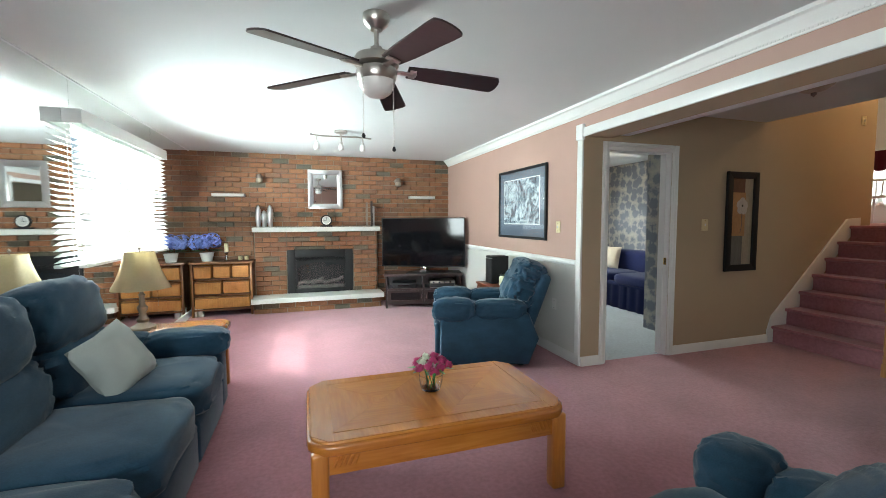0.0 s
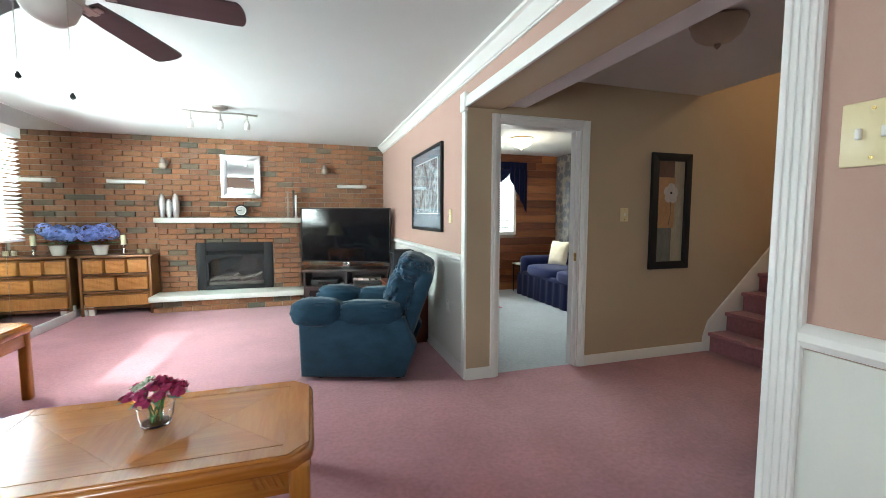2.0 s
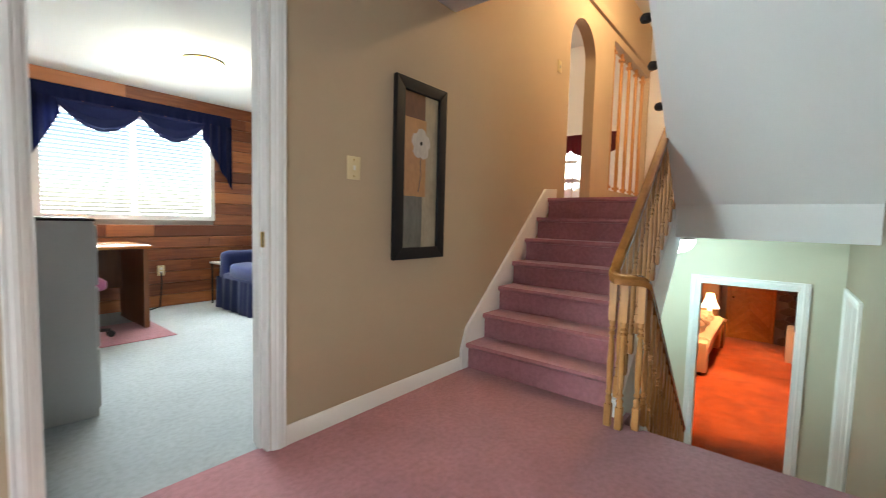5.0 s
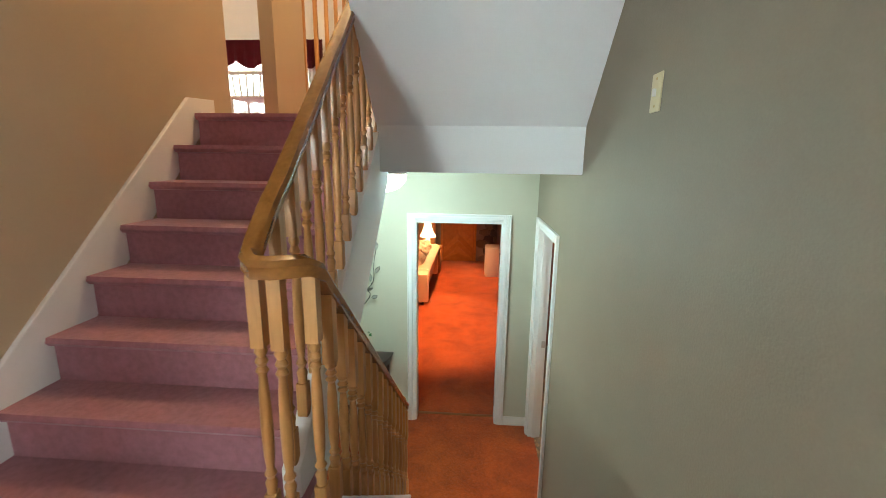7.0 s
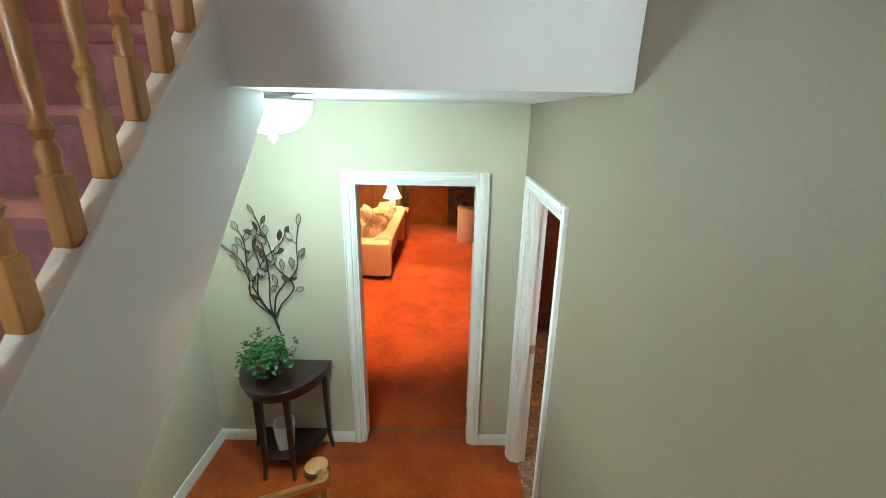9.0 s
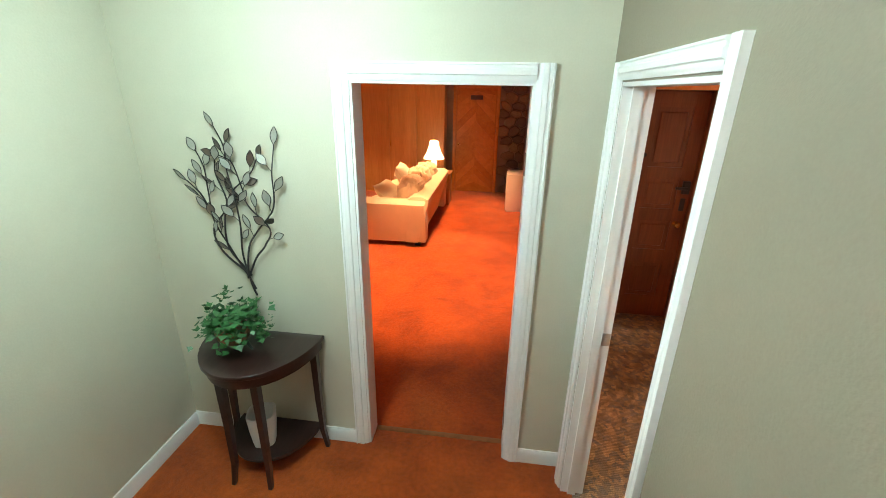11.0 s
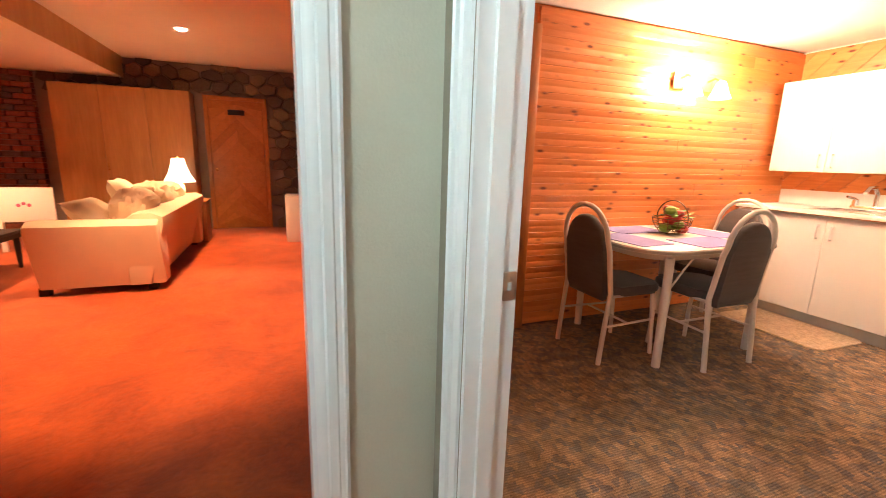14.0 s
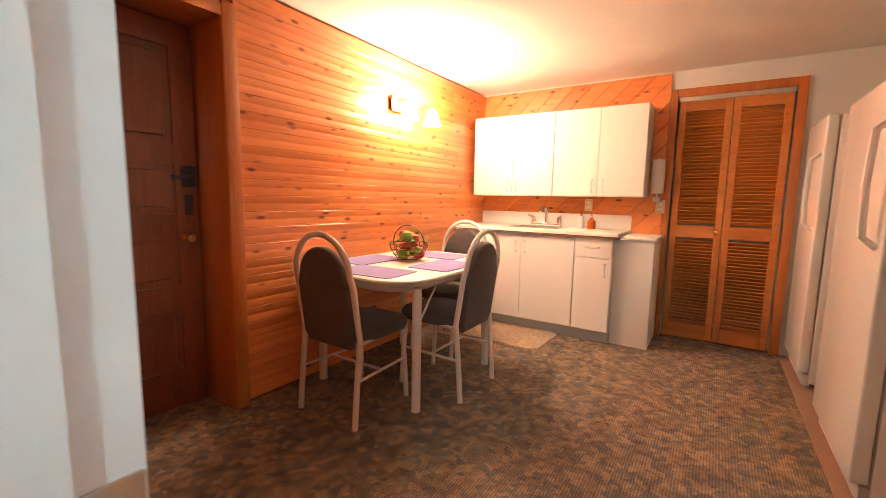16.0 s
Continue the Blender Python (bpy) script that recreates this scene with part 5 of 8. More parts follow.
hydrangea((-1.50, 6.84, 0.795), 3)
cs = thing("candlestick", "silver candlestick with a cream pillar candle", "candlestick", (-1.24, 6.84, 0.795))
part("stick", turned(B(), [(0, 0), (0.04, 0), (0.042, 0.008), (0.015, 0.02), (0.012, 0.05), (0.022, 0.065), (0.01, 0.085), (0.02, 0.115), (0.035, 0.125), (0.035, 0.13), (0, 0.13)], seg=18), M["chrome"], cs)
part("candle", turned(B(), [(0, 0.13), (0.03, 0.13), (0.03, 0.255), (0.02, 0.262), (0, 0.258)], seg=18), M["wax"], cs)
for x in (-1.05, -0.965):
    c2 = thing("jar_candle", "pale green candle in a glass jar", "candle", (x, 6.82, 0.795), group="jar candles")
    part("jar", turned(B(), [(0, 0), (0.034, 0), (0.034, 0.085), (0.031, 0.085), (0.031, 0.006), (0, 0.006)], seg=18), M["glass"], c2)
    part("candle_wax", turned(B(), [(0, 0.007), (0.0305, 0.007), (0.0305, 0.07), (0, 0.07)], seg=18), M["wax"], c2)
sh = thing("adapter_box", "pair of white plug-in boxes on the baseboard", "plug", (-1.62, 6.72, 0.0))
for x in (-0.075, 0.005):
    part("white_box", bx(x, -0.04, 0.0, x + 0.07, 0.03, 0.15, 0.01), M["ceramic"], sh)

# television and stand
tv = thing("television", "large flat television with a thin black bezel", "television", (1.655, 6.335, 0.548), -25)
part("bezel", box(box(box(bx(-0.665, -0.02, 0.10, 0.665, 0.02, 0.115), -0.665, -0.02, 0.865, 0.665, 0.02, 0.88), -0.665, -0.02, 0.115, -0.652, 0.02, 0.865), 0.652, -0.02, 0.115, 0.665, 0.02, 0.865), M["black"], tv)
part("screen", bx(-0.652, -0.014, 0.115, 0.652, 0.015, 0.865), M["screen"], tv, "glossy dark screen")
part("back_cover", bx(-0.55, 0.018, 0.16, 0.55, 0.06, 0.75, 0.02), M["black"], tv)
part("neck", bx(-0.05, -0.01, 0.008, 0.05, 0.03, 0.12, 0.008), M["chrome"], tv)
part("foot", bx(-0.26, -0.12, 0, 0.26, 0.12, 0.014, 0.006), M["black"], tv)
ts = thing("tv_stand", "dark espresso media stand with open shelf and glass doors", "tv stand", (1.69, 6.47, 0), -13)
part("top", bx(-0.62, -0.22, 0.51, 0.62, 0.22, 0.546, 0.006), M["espresso"], ts)
for x in (-0.60, -0.015, 0.57):
    part("upright", bx(x, -0.2, 0.06, x + 0.03, 0.2, 0.51), M["espresso"], ts)
part("middle_shelf", bx(-0.57, -0.2, 0.29, 0.57, 0.2, 0.312), M["espresso"], ts)
part("bottom_shelf", bx(-0.57, -0.2, 0.06, 0.57, 0.2, 0.085), M["espresso"], ts)
part("back_board", bx(-0.6, 0.195, 0.06, 0.6, 0.205, 0.51), M["espresso"], ts)
for x in (-0.60, 0.56):
    for y in (-0.2, 0.16):
        part("foot", bx(x, y, 0, x + 0.04, y + 0.04, 0.06), M["espresso"], ts)
for x0, x1, hx in ((-0.568, -0.017, -0.04), (0.017, 0.568, 0.04)):
    d = part("door", box(box(box(bx(x0, -0.215, 0.088, x0 + 0.05, -0.2, 0.288), x1 - 0.05, -0.215, 0.088, x1, -0.2, 0.288), x0 + 0.05, -0.215, 0.088, x1 - 0.05, -0.2, 0.13), x0 + 0.05, -0.215, 0.25, x1 - 0.05, -0.2, 0.288), M["espresso"], ts)
    part("door_pane", bx(x0 + 0.05, -0.21, 0.13, x1 - 0.05, -0.206, 0.25), M["screen"], d)
    part("handle", tube(B(), [(hx, -0.218, 0.15), (hx, -0.232, 0.155), (hx, -0.232, 0.215), (hx, -0.218, 0.22)], 0.005, 6), M["chrome"], d)
rc = thing("receiver", "black cable box with small display", "media player", (1.69, 6.47, 0.312), -13)
part("case", bx(-0.50, -0.17, 0.0, -0.12, 0.12, 0.085, 0.006), M["black"], rc)
part("display", bx(-0.40, -0.174, 0.03, -0.22, -0.17, 0.055), M["screen"], rc)
for x, y, z in ((0.10, 0.0, 0.312),):
    pl = thing("disc_player", "silver and black stereo unit", "media player", (1.69, 6.47, z), -13)
    part("case", bx(0.10, -0.17, 0.0, 0.50, 0.12, 0.11, 0.006), M["pewter"], pl)
    part("front", bx(0.105, -0.176, 0.008, 0.495, -0.17, 0.07), M["black"], pl)
    for k in range(4):
        part("knob", turn_bm(turned(B(), [(0, 0), (0.012, 0), (0.012, 0.01), (0, 0.01)], seg=12), Matrix.Translation((0.16 + k * 0.09, -0.176, 0.09)) @ Matrix.Rotation(radians(90), 4, "X")), M["chrome"], pl)
# side cabinet and speaker
sc = thing("side_cabinet", "small cherry wood side cabinet against the wall", "cabinet", (2.11, 4.50, 0))
part("body", bx(-0.2, -0.22, 0.03, 0.205, 0.22, 0.60, 0.004), M["cherry"], sc)
part("top", bx(-0.215, -0.235, 0.60, 0.208, 0.235, 0.625, 0.005), M["cherry"], sc)
part("plinth", bx(-0.19, -0.21, 0, 0.2, 0.21, 0.03), M["cherry"], sc)
part("door", bx(-0.212, -0.2, 0.06, -0.2, 0.2, 0.57, 0.003), M["cherry"], sc)
sp = thing("speaker", "black bookshelf speaker on the side cabinet", "speaker", (2.1, 4.55, 0.625))
part("box", bx(-0.11, -0.09, 0, 0.11, 0.09, 0.33, 0.006), M["black"], sp)
part("grille", bx(-0.118, -0.08, 0.01, -0.11, 0.08, 0.32, 0.004), M["black"], sp)
part("trim_line", bx(-0.119, -0.083, 0.30, -0.109, 0.083, 0.306), M["silver"], sp)
jr = thing("candle_jar", "cream candle in a lidded glass jar", "candle", (2.08, 4.36, 0.625))
part("jar", turned(B(), [(0, 0), (0.035, 0), (0.04, 0.02), (0.04, 0.09), (0.025, 0.11), (0, 0.11)], seg=18), M["wax"], jr)
part("lid", turned(B(), [(0, 0.11), (0.028, 0.11), (0.03, 0.12), (0.012, 0.14), (0, 0.142)], seg=18), M["glass"], jr)


# ---- recliner, sofa ----
def recliner(place, turn, label, k=(1, 1, 1), upright=False):
    """Faces local -x; its arms lie along x."""
    s = thing("recliner", label, "armchair", place, turn, "blue recliners")
    s.scale = k
    bl_ = M["blue"]
    part("base", bx(-0.36, -0.40, 0.06, 0.36, 0.40, 0.36, 0.03), bl_, s)
    side = [(-0.43, 0.03), (0.36, 0.03), (0.45, 0.27), (0.36, 0.50), (-0.44, 0.50)]
    for y0, y1, nm in ((-0.445, -0.26, 1), (0.26, 0.445, -1)):
        part("arm_panel", prism(B(), side, y0, y1, "y", 0.03, 3), bl_, s)
        bm = pad(B(), -0.51, y0 - 0.03, 0.415, -0.10, y1 + 0.02, 0.645, 3.0, 40, 22, 0.05, 0.12)
        part("arm_pad", bm, bl_, s, "puffed front arm pad")
        bm = pad(B(), -0.15, y0 - 0.02, 0.43, 0.35, y1 + 0.015, 0.63, 3.2, 40, 22, 0.05, 0.12)
        part("arm_pad", bm, bl_, s)
    part("seat", pad(B(), -0.50, -0.27, 0.26, 0.22, 0.27, 0.52, 4.5, 36, 20, 0.04, 0.05), bl_, s)
    part("footrest", bx(-0.485, -0.255, 0.07, -0.43, 0.255, 0.38, 0.03, 3), bl_, s)
    tilt = Matrix.Translation((0.26, 0, 0.40)) @ Matrix.Rotation(radians(19), 4, "Y")
    # back flattened to fit the camera's view of the arm
    if upright:
        tilt = Matrix.Translation((0.30, 0, 0.38)) @ Matrix.Rotation(radians(8), 4, "Y") @ Matrix.Diagonal((0.9, 0.92, 0.72, 1))
    part("back_shell", turn_bm(bx(0.05, -0.36, -0.16, 0.17, 0.36, 0.52, 0.05, 3), tilt), bl_, s)
    part("lumbar_roll", turn_bm(pad(B(), -0.15, -0.375, -0.06, 0.13, 0.375, 0.20, 3.0, 48, 26, 0.06, 0.12), tilt), bl_, s)
    part("back_pillow", turn_bm(pad(B(), -0.17, -0.375, 0.10, 0.14, 0.375, 0.47, 3.2, 56, 34, 0.06, 0.16), tilt), bl_, s)
    part("head_roll", turn_bm(pad(B(), -0.15, -0.36, 0.36, 0.16, 0.36, 0.60, 2.8, 52, 28, 0.06, 0.16), tilt), bl_, s)
    for x in (-0.3, 0.3):
        for y in (-0.33, 0.33):
            part("foot", turned(B(), [(0, 0), (0.03, 0), (0.03, 0.06), (0, 0.06)], x, y, 0, 10), M["black"], s)
    return s


recliner((1.622, 3.842, 0), -18, "blue velvet recliner with rolled arms beside the wall", (1.05, 0.97, 1.02))
# placed and squashed in depth to suit the camera's view and path
recliner((0.946, 0.659, 0), -80, "blue velvet armchair with long rolled arms, squashed to fit the camera's view", (0.62, 1.12, 0.97), True)
sofa = thing("sofa", "blue velvet three-seat sofa with puffed cushions", "sofa", (0, 0, 0))
SB = M["blue"]
SY0, SY1 = 0.72, 3.385
part("base", bx(-1.62, SY0 + 0.05, 0.04, -0.76, SY1 - 0.03, 0.30, 0.03), SB, sofa)
part("back_frame", bx(-1.66, SY0 + 0.03, 0.06, -1.48, SY1 - 0.03, 0.84, 0.06, 3), SB, sofa)
for a, b in ((SY0, SY0 + 0.25), (SY1 - 0.25, SY1)):
    part("arm_panel", bx(-1.60, a + 0.015, 0.03, -0.70, b - 0.015, 0.50, 0.05, 3), SB, sofa)
    part("arm_pad", pad(B(), -1.20, a - 0.02, 0.42, -0.655, b + 0.02, 0.63, 3.2, 44, 24, 0.05, 0.10), SB, sofa)
    part("arm_pad", pad(B(), -1.58, a - 0.015, 0.42, -1.14, b + 0.015, 0.63, 3.2, 44, 24, 0.05, 0.10), SB, sofa)
sw_ = (SY1 - SY0 - 0.5) / 3
for k in range(3):
    a = SY0 + 0.25 + k * sw_
    part("seat_cushion", pad(B(), -1.46, a - 0.012, 0.26, -0.655, a + sw_ + 0.012, 0.50, 4.2, 44, 26, 0.05, 0.05), SB, sofa)
    part("front_panel", bx(-0.79, a + 0.008, 0.05, -0.69, a + sw_ - 0.008, 0.30, 0.03, 3), SB, sofa)
    tilt = Matrix.Translation((-1.36, 0, 0.42)) @ Matrix.Rotation(radians(-12), 4, "Y")
    part("back_cushion", turn_bm(pad(B(), -0.14, a - 0.01, 0.0, 0.14, a + sw_ + 0.01, 0.34, 3.2, 46, 28, 0.07, 0.10), tilt), SB, sofa)
    part("head_cushion", turn_bm(pad(B(), -0.18, a - 0.02, 0.26, 0.15, a + sw_ + 0.02, 0.66, 3.0, 46, 28, 0.07, 0.10), tilt), SB, sofa)


def pillow(w, h, t, k=14, seed=1):
    """A square stuffed pillow standing in the x-z plane, with pinched corners."""
    bm = B()
    rn_ = random.Random(seed)
    sides = []
    for sgn in (-1, 1):
        g = []
        for i in range(k + 1):
            row = []
            for j in range(k + 1):
                u, v = 2 * i / k - 1, 2 * j / k - 1
                full = max(0.0, (1 - u ** 4) * (1 - v ** 4)) ** 0.7
                pin = 1 - 0.07 * (1 - abs(u * v)) * max(abs(u), abs(v)) ** 3
                wr = 0.012 * noise.noise(Vector((u * 2.5 + seed, v * 2.5, sgn)))
                row.append(bm.verts.new((u * w / 2 * pin, sgn * (t / 2 * full + wr * full), v * h / 2 * pin)))
            g.append(row)
        sides.append(g)
        for i in range(k):
            for j in range(k):
                bm.faces.new((g[i][j], g[i + 1][j], g[i + 1][j + 1], g[i][j + 1]))
    bmesh.ops.remove_doubles(bm, verts=bm.verts, dist=0.0008)
    return bm


solid("throw_pillow", turn_bm(pillow(0.34, 0.36, 0.2), pose(-1.12, 2.60, 0.63, -24, 0, 60) @ pose(0, 0, 0, 0, -20, 0)), M["grey_cloth"], "grey-green square throw pillow on the sofa", "pillow")



def oak_table(name, x0, y0, x1, y1, top, clip, label, leg=0.075):
    cx, cy = (x0 + x1) / 2, (y0 + y1) / 2
    s = thing(name, label, "table", (cx, cy, 0))
    a, b = (x1 - x0) / 2, (y1 - y0) / 2

    def octo(m):
        p, q, c = a - m, b - m, clip * (1 if m == 0 else 0.9)
        out = []
        for sx, sy, ks in ((1, -1, range(5)), (1, 1, range(4, -1, -1)), (-1, 1, range(5)), (-1, -1, range(4, -1, -1))):
            out += [(sx * (p - c + c * math.sin(radians(22.5 * k))), sy * (q - c + c * math.cos(radians(22.5 * k)))) for k in ks]
        return out
    part("edge_moulding", prism(B(), octo(0), top - 0.064, top - 0.014, "z", 0.014, 3), M["oak"], s)
    part("tabletop", prism(B(), octo(0.016), top - 0.024, top - 0.003, "z", 0.008, 3), M["oak"], s)
    # parquet inlay: panels with crossing grain
    ix, iy = a - 0.115, b - 0.095
    k = max(1, round(ix / 0.28))
    for i in range(k):
        u0, u1 = -ix + 2 * ix * i / k, -ix + 2 * ix * (i + 1) / k
        um = (u0 + u1) / 2
        for tri, mt in ((((u0, -iy), (u1, -iy), (um, 0)), "oak"), (((u1, -iy), (u1, iy), (um, 0)), "oak_y"), (((u1, iy), (u0, iy), (um, 0)), "oak"), (((u0, iy), (u0, -iy), (um, 0)), "oak_y")):
            c = Vector((sum(p[0] for p in tri) / 3, sum(p[1] for p in tri) / 3))
            t2 = [tuple(c + (Vector(p) - c) * 0.997) for p in tri]
            part("inlay_panel", prism(B(), t2, top - 0.004, top), M[mt], s)
    bm = B()
    for p in (((-a + 0.02, -b + 0.02, -ix - 0.004, b - 0.02)), ((ix + 0.004, -b + 0.02, a - 0.02, b - 0.02))):
        prism(bm, [(p[0] + (min(clip * 0.9, 0.075) if p[0] < 0 else 0), p[1]), (p[2] - (min(clip * 0.9, 0.075) if p[0] > 0 else 0), p[1]), (p[2], p[1] + (min(clip * 0.9, 0.075) if p[0] > 0 else 0)), (p[2], p[3] - (min(clip * 0.9, 0.075) if p[0] > 0 else 0)), (p[2] - (min(clip * 0.9, 0.075) if p[0] > 0 else 0), p[3]), (p[0] + (min(clip * 0.9, 0.075) if p[0] < 0 else 0), p[3]), (p[0], p[3] - (min(clip * 0.9, 0.075) if p[0] < 0 else 0)), (p[0], p[1] + (min(clip * 0.9, 0.075) if p[0] < 0 else 0))], top - 0.004, top - 0.0005)
    for sg in (-1, 1):
        lo, hi = sorted((sg * (iy + 0.004), sg * (b - 0.02)))
        box(bm, -ix, lo, top - 0.004, ix, hi, top - 0.0005)
    part("border_inlay", bm, M["oak_y"], s)
    for sg in (-1, 1):
        part("apron", bx(-a + 0.07, min(sg * (b - 0.035), sg * (b - 0.06)), top - 0.16, a - 0.07, max(sg * (b - 0.035), sg * (b - 0.06)), top - 0.05, 0.003), M["oak"], s)
        part("apron", bx(min(sg * (a - 0.035), sg * (a - 0.06)), -b + 0.07, top - 0.16, max(sg * (a - 0.035), sg * (a - 0.06)), b - 0.07, top - 0.05, 0.003), M["oak_y"], s)
        for sh_ in (-1, 1):
            lx, ly = sg * (a - 0.055), sh_ * (b - 0.055)
            lg = part("leg", bx(lx - leg / 2, ly - leg / 2, 0, lx + leg / 2, ly + leg / 2, top - 0.05, 0.014, 3), M["oak_z"], s)
            for g in range(5):
                part("carved_flute", tube(B(), [(lx - sg * (leg / 2 + 0.02 + g * 0.022), sh_ * (b - 0.034), top - 0.125), (lx - sg * (leg / 2 + 0.045 + g * 0.022), sh_ * (b - 0.034), top - 0.07)], 0.006, 6), M["oak"], lg)
    return s


oak_table("coffee_table", -0.135, 1.675, 1.155, 2.435, 0.45, 0.12, "golden oak coffee table with clipped corners and inlaid top")
oak_table("end_table", -1.47, 3.36, -0.735, 3.865, 0.555, 0.07, "golden oak end table beside the sofa", 0.06)
lp = thing("table_lamp", "pewter table lamp with a parchment bell shade", "lamp", (-1.335, 3.70, 0.555))
part("base", turned(B(), [(0, 0), (0.085, 0), (0.088, 0.015), (0.06, 0.03), (0.035, 0.05), (0.045, 0.075), (0.03, 0.09), (0.022, 0.12), (0.034, 0.15), (0.036, 0.17), (0.02, 0.19), (0.018, 0.25), (0.024, 0.265), (0.012, 0.28), (0.01, 0.36), (0, 0.36)], seg=24), M["pewter"], lp)
bm = B()
tops = [(0.10, 0.60), (0.112, 0.54), (0.135, 0.46), (0.165, 0.38), (0.20, 0.315)]
rings = [[bm.verts.new(((r + 0.005 * math.cos(8 * 2 * math.pi * i / 32)) * math.cos(2 * math.pi * i / 32), (r + 0.005 * math.cos(8 * 2 * math.pi * i / 32)) * math.sin(2 * math.pi * i / 32), h)) for i in range(32)] for r, h in tops]
for a, b in zip(rings, rings[1:]):
    for i in range(32):
        bm.faces.new((a[i], a[(i + 1) % 32], b[(i + 1) % 32], b[i]))
bmesh.ops.solidify(bm, geom=bm.faces[:], thickness=0.003)
part("shade", bm, M["lampshade"], lp, "tan parchment bell shade")
part("finial", turned(B(), [(0, 0.36), (0.004, 0.36), (0.004, 0.61), (0.012, 0.625), (0, 0.645)], seg=10), M["pewter"], lp)

fl = thing("flower_vase", "magenta bouquet in a clear glass vase", "flowers", (0.53, 2.10, 0.45))
part("glass_vase", turned(B(), [(0, 0), (0.05, 0), (0.056, 0.01), (0.064, 0.04), (0.068, 0.085), (0.065, 0.085), (0.060, 0.04), (0.05, 0.012), (0, 0.012)], seg=20), M["glass"], fl)
rn = random.Random(9)
for k in range(8):
    t = k * 2.4
    part("stem", tube(B(), [(0.02 * math.cos(t), 0.02 * math.sin(t), 0.015), (0.03 * math.cos(t + 1), 0.03 * math.sin(t + 1), 0.10), (0.06 * math.cos(t + 1), 0.06 * math.sin(t + 1), 0.17)], 0.003, 5), M["leaf"], fl)
for k in range(17):
    t = k * 2.399
    r = 0.105 * math.sqrt((k + 0.5) / 17)
    c = Vector((r * math.cos(t), r * math.sin(t), 0.185 - r * 0.62))
    bm = B()
    for j in range(46):
        d = Vector((rn.gauss(0, 1), rn.gauss(0, 1), abs(rn.gauss(0, 1)) + 0.1)).normalized()
        u = d.orthogonal().normalized()
        v = d.cross(u)
        q = c + d * rn.uniform(0.012, 0.03)
        bm.faces.new([bm.verts.new(p) for p in (q - u * 0.01, q + v * 0.009, q + u * 0.01 + d * 0.008, q - v * 0.009)])
    tagged(part("blossom", bm, M["petal_white"] if k in (1, 4) else M["petal_rose"], fl), kind="stuff")
for k in range(9):
    t = k * 0.72
    bm = B()
    o, d, x = Vector((0.06 * math.cos(t), 0.06 * math.sin(t), 0.13)), Vector((math.cos(t), math.sin(t), -0.1)), Vector((-math.sin(t), math.cos(t), 0))
    bm.faces.new([bm.verts.new(p) for p in (o, o + d * 0.03 + x * 0.016, o + d * 0.075, o + d * 0.03 - x * 0.016)])
    part("leaf", bm, M["leaf"], fl)

# ceiling fan
fan = thing("ceiling_fan", "nickel ceiling fan with dark walnut blades and glass bowl", "ceiling fan", (0.255, 2.12, CZ))
part("canopy", turned(B(), [(0, 0), (0.068, 0), (0.07, -0.02), (0.06, -0.05), (0.03, -0.075), (0, -0.075)], seg=28), M["nickel"], fan)
part("downrod", turned(B(), [(0.0, -0.07), (0.012, -0.07), (0.012, -0.15), (0.03, -0.16), (0.034, -0.19), (0.0, -0.19)], seg=16), M["nickel"], fan)
part("motor_housing", turned(B(), [(0, -0.185), (0.05, -0.19), (0.105, -0.205), (0.115, -0.22), (0.115, -0.25), (0.09, -0.265), (0.05, -0.268), (0, -0.268)], seg=32), M["nickel"], fan)
part("switch_housing", turned(B(), [(0, -0.268), (0.10, -0.27), (0.105, -0.285), (0.098, -0.325), (0.094, -0.33), (0, -0.33)], seg=32), M["nickel"], fan)
part("light_bowl", turned(B(), [(0.092, -0.33), (0.09, -0.35), (0.075, -0.385), (0.045, -0.408), (0, -0.415)], seg=28), M["frost"], fan, "frosted white glass bowl")
for k in range(5):
    a = radians(72 * k - 2)
    rot = Matrix.Rotation(a, 4, "Z") @ Matrix.Translation((0, 0, -0.262)) @ Matrix.Rotation(radians(3), 4, "Y") @ Matrix.Rotation(radians(-12), 4, "X")
    o = [(0.16, -0.05), (0.30, -0.062), (0.60, -0.072)] + [(0.64 + 0.03 * math.cos(radians(t)), 0.072 * math.sin(radians(t))) for t in range(-80, 81, 20)] + [(0.60, 0.072), (0.30, 0.062), (0.16, 0.05)]
    b_ = part("blade", turn_bm(prism(B(), o, -0.004, 0.004, "z"), rot), M["blade"], fan, "dark walnut blade")
    part("blade_iron", turn_bm(box(bx(0.09, -0.014, -0.016, 0.21, 0.014, -0.004, 0.004), 0.17, -0.035, -0.012, 0.205, 0.035, -0.004, 0.003), rot), M["nickel"], b_)
for x, y, l in ((-0.08, -0.06, 0.30), (0.075, -0.055, 0.36)):
    part("pull_chain", tube(B(), [(x, y, -0.32), (x, y, -0.32 - l)], 0.0016, 5), M["nickel"], fan)
    part("pull_knob", turned(B(), [(0, -0.015), (0.009, -0.008), (0.010, 0.0), (0.004, 0.012), (0, 0.014)], x, y, -0.32 - l, 10), M["black"], fan)
tr = thing("track_light", "nickel ceiling track light with three glass spots", "track light", (0.31, 5.03, CZ))
tr.scale = (1.25, 1.2, 1.2)
part("canopy", turned(B(), [(0, 0), (0.06, 0), (0.06, -0.02), (0.02, -0.035), (0, -0.035)], seg=20), M["nickel"], tr)
part("bar", tube(B(), [(-0.28, -0.01, -0.05), (-0.14, 0.015, -0.055), (0, 0, -0.055), (0.14, -0.015, -0.055), (0.28, 0.01, -0.06)], 0.008, 8), M["nickel"], tr)
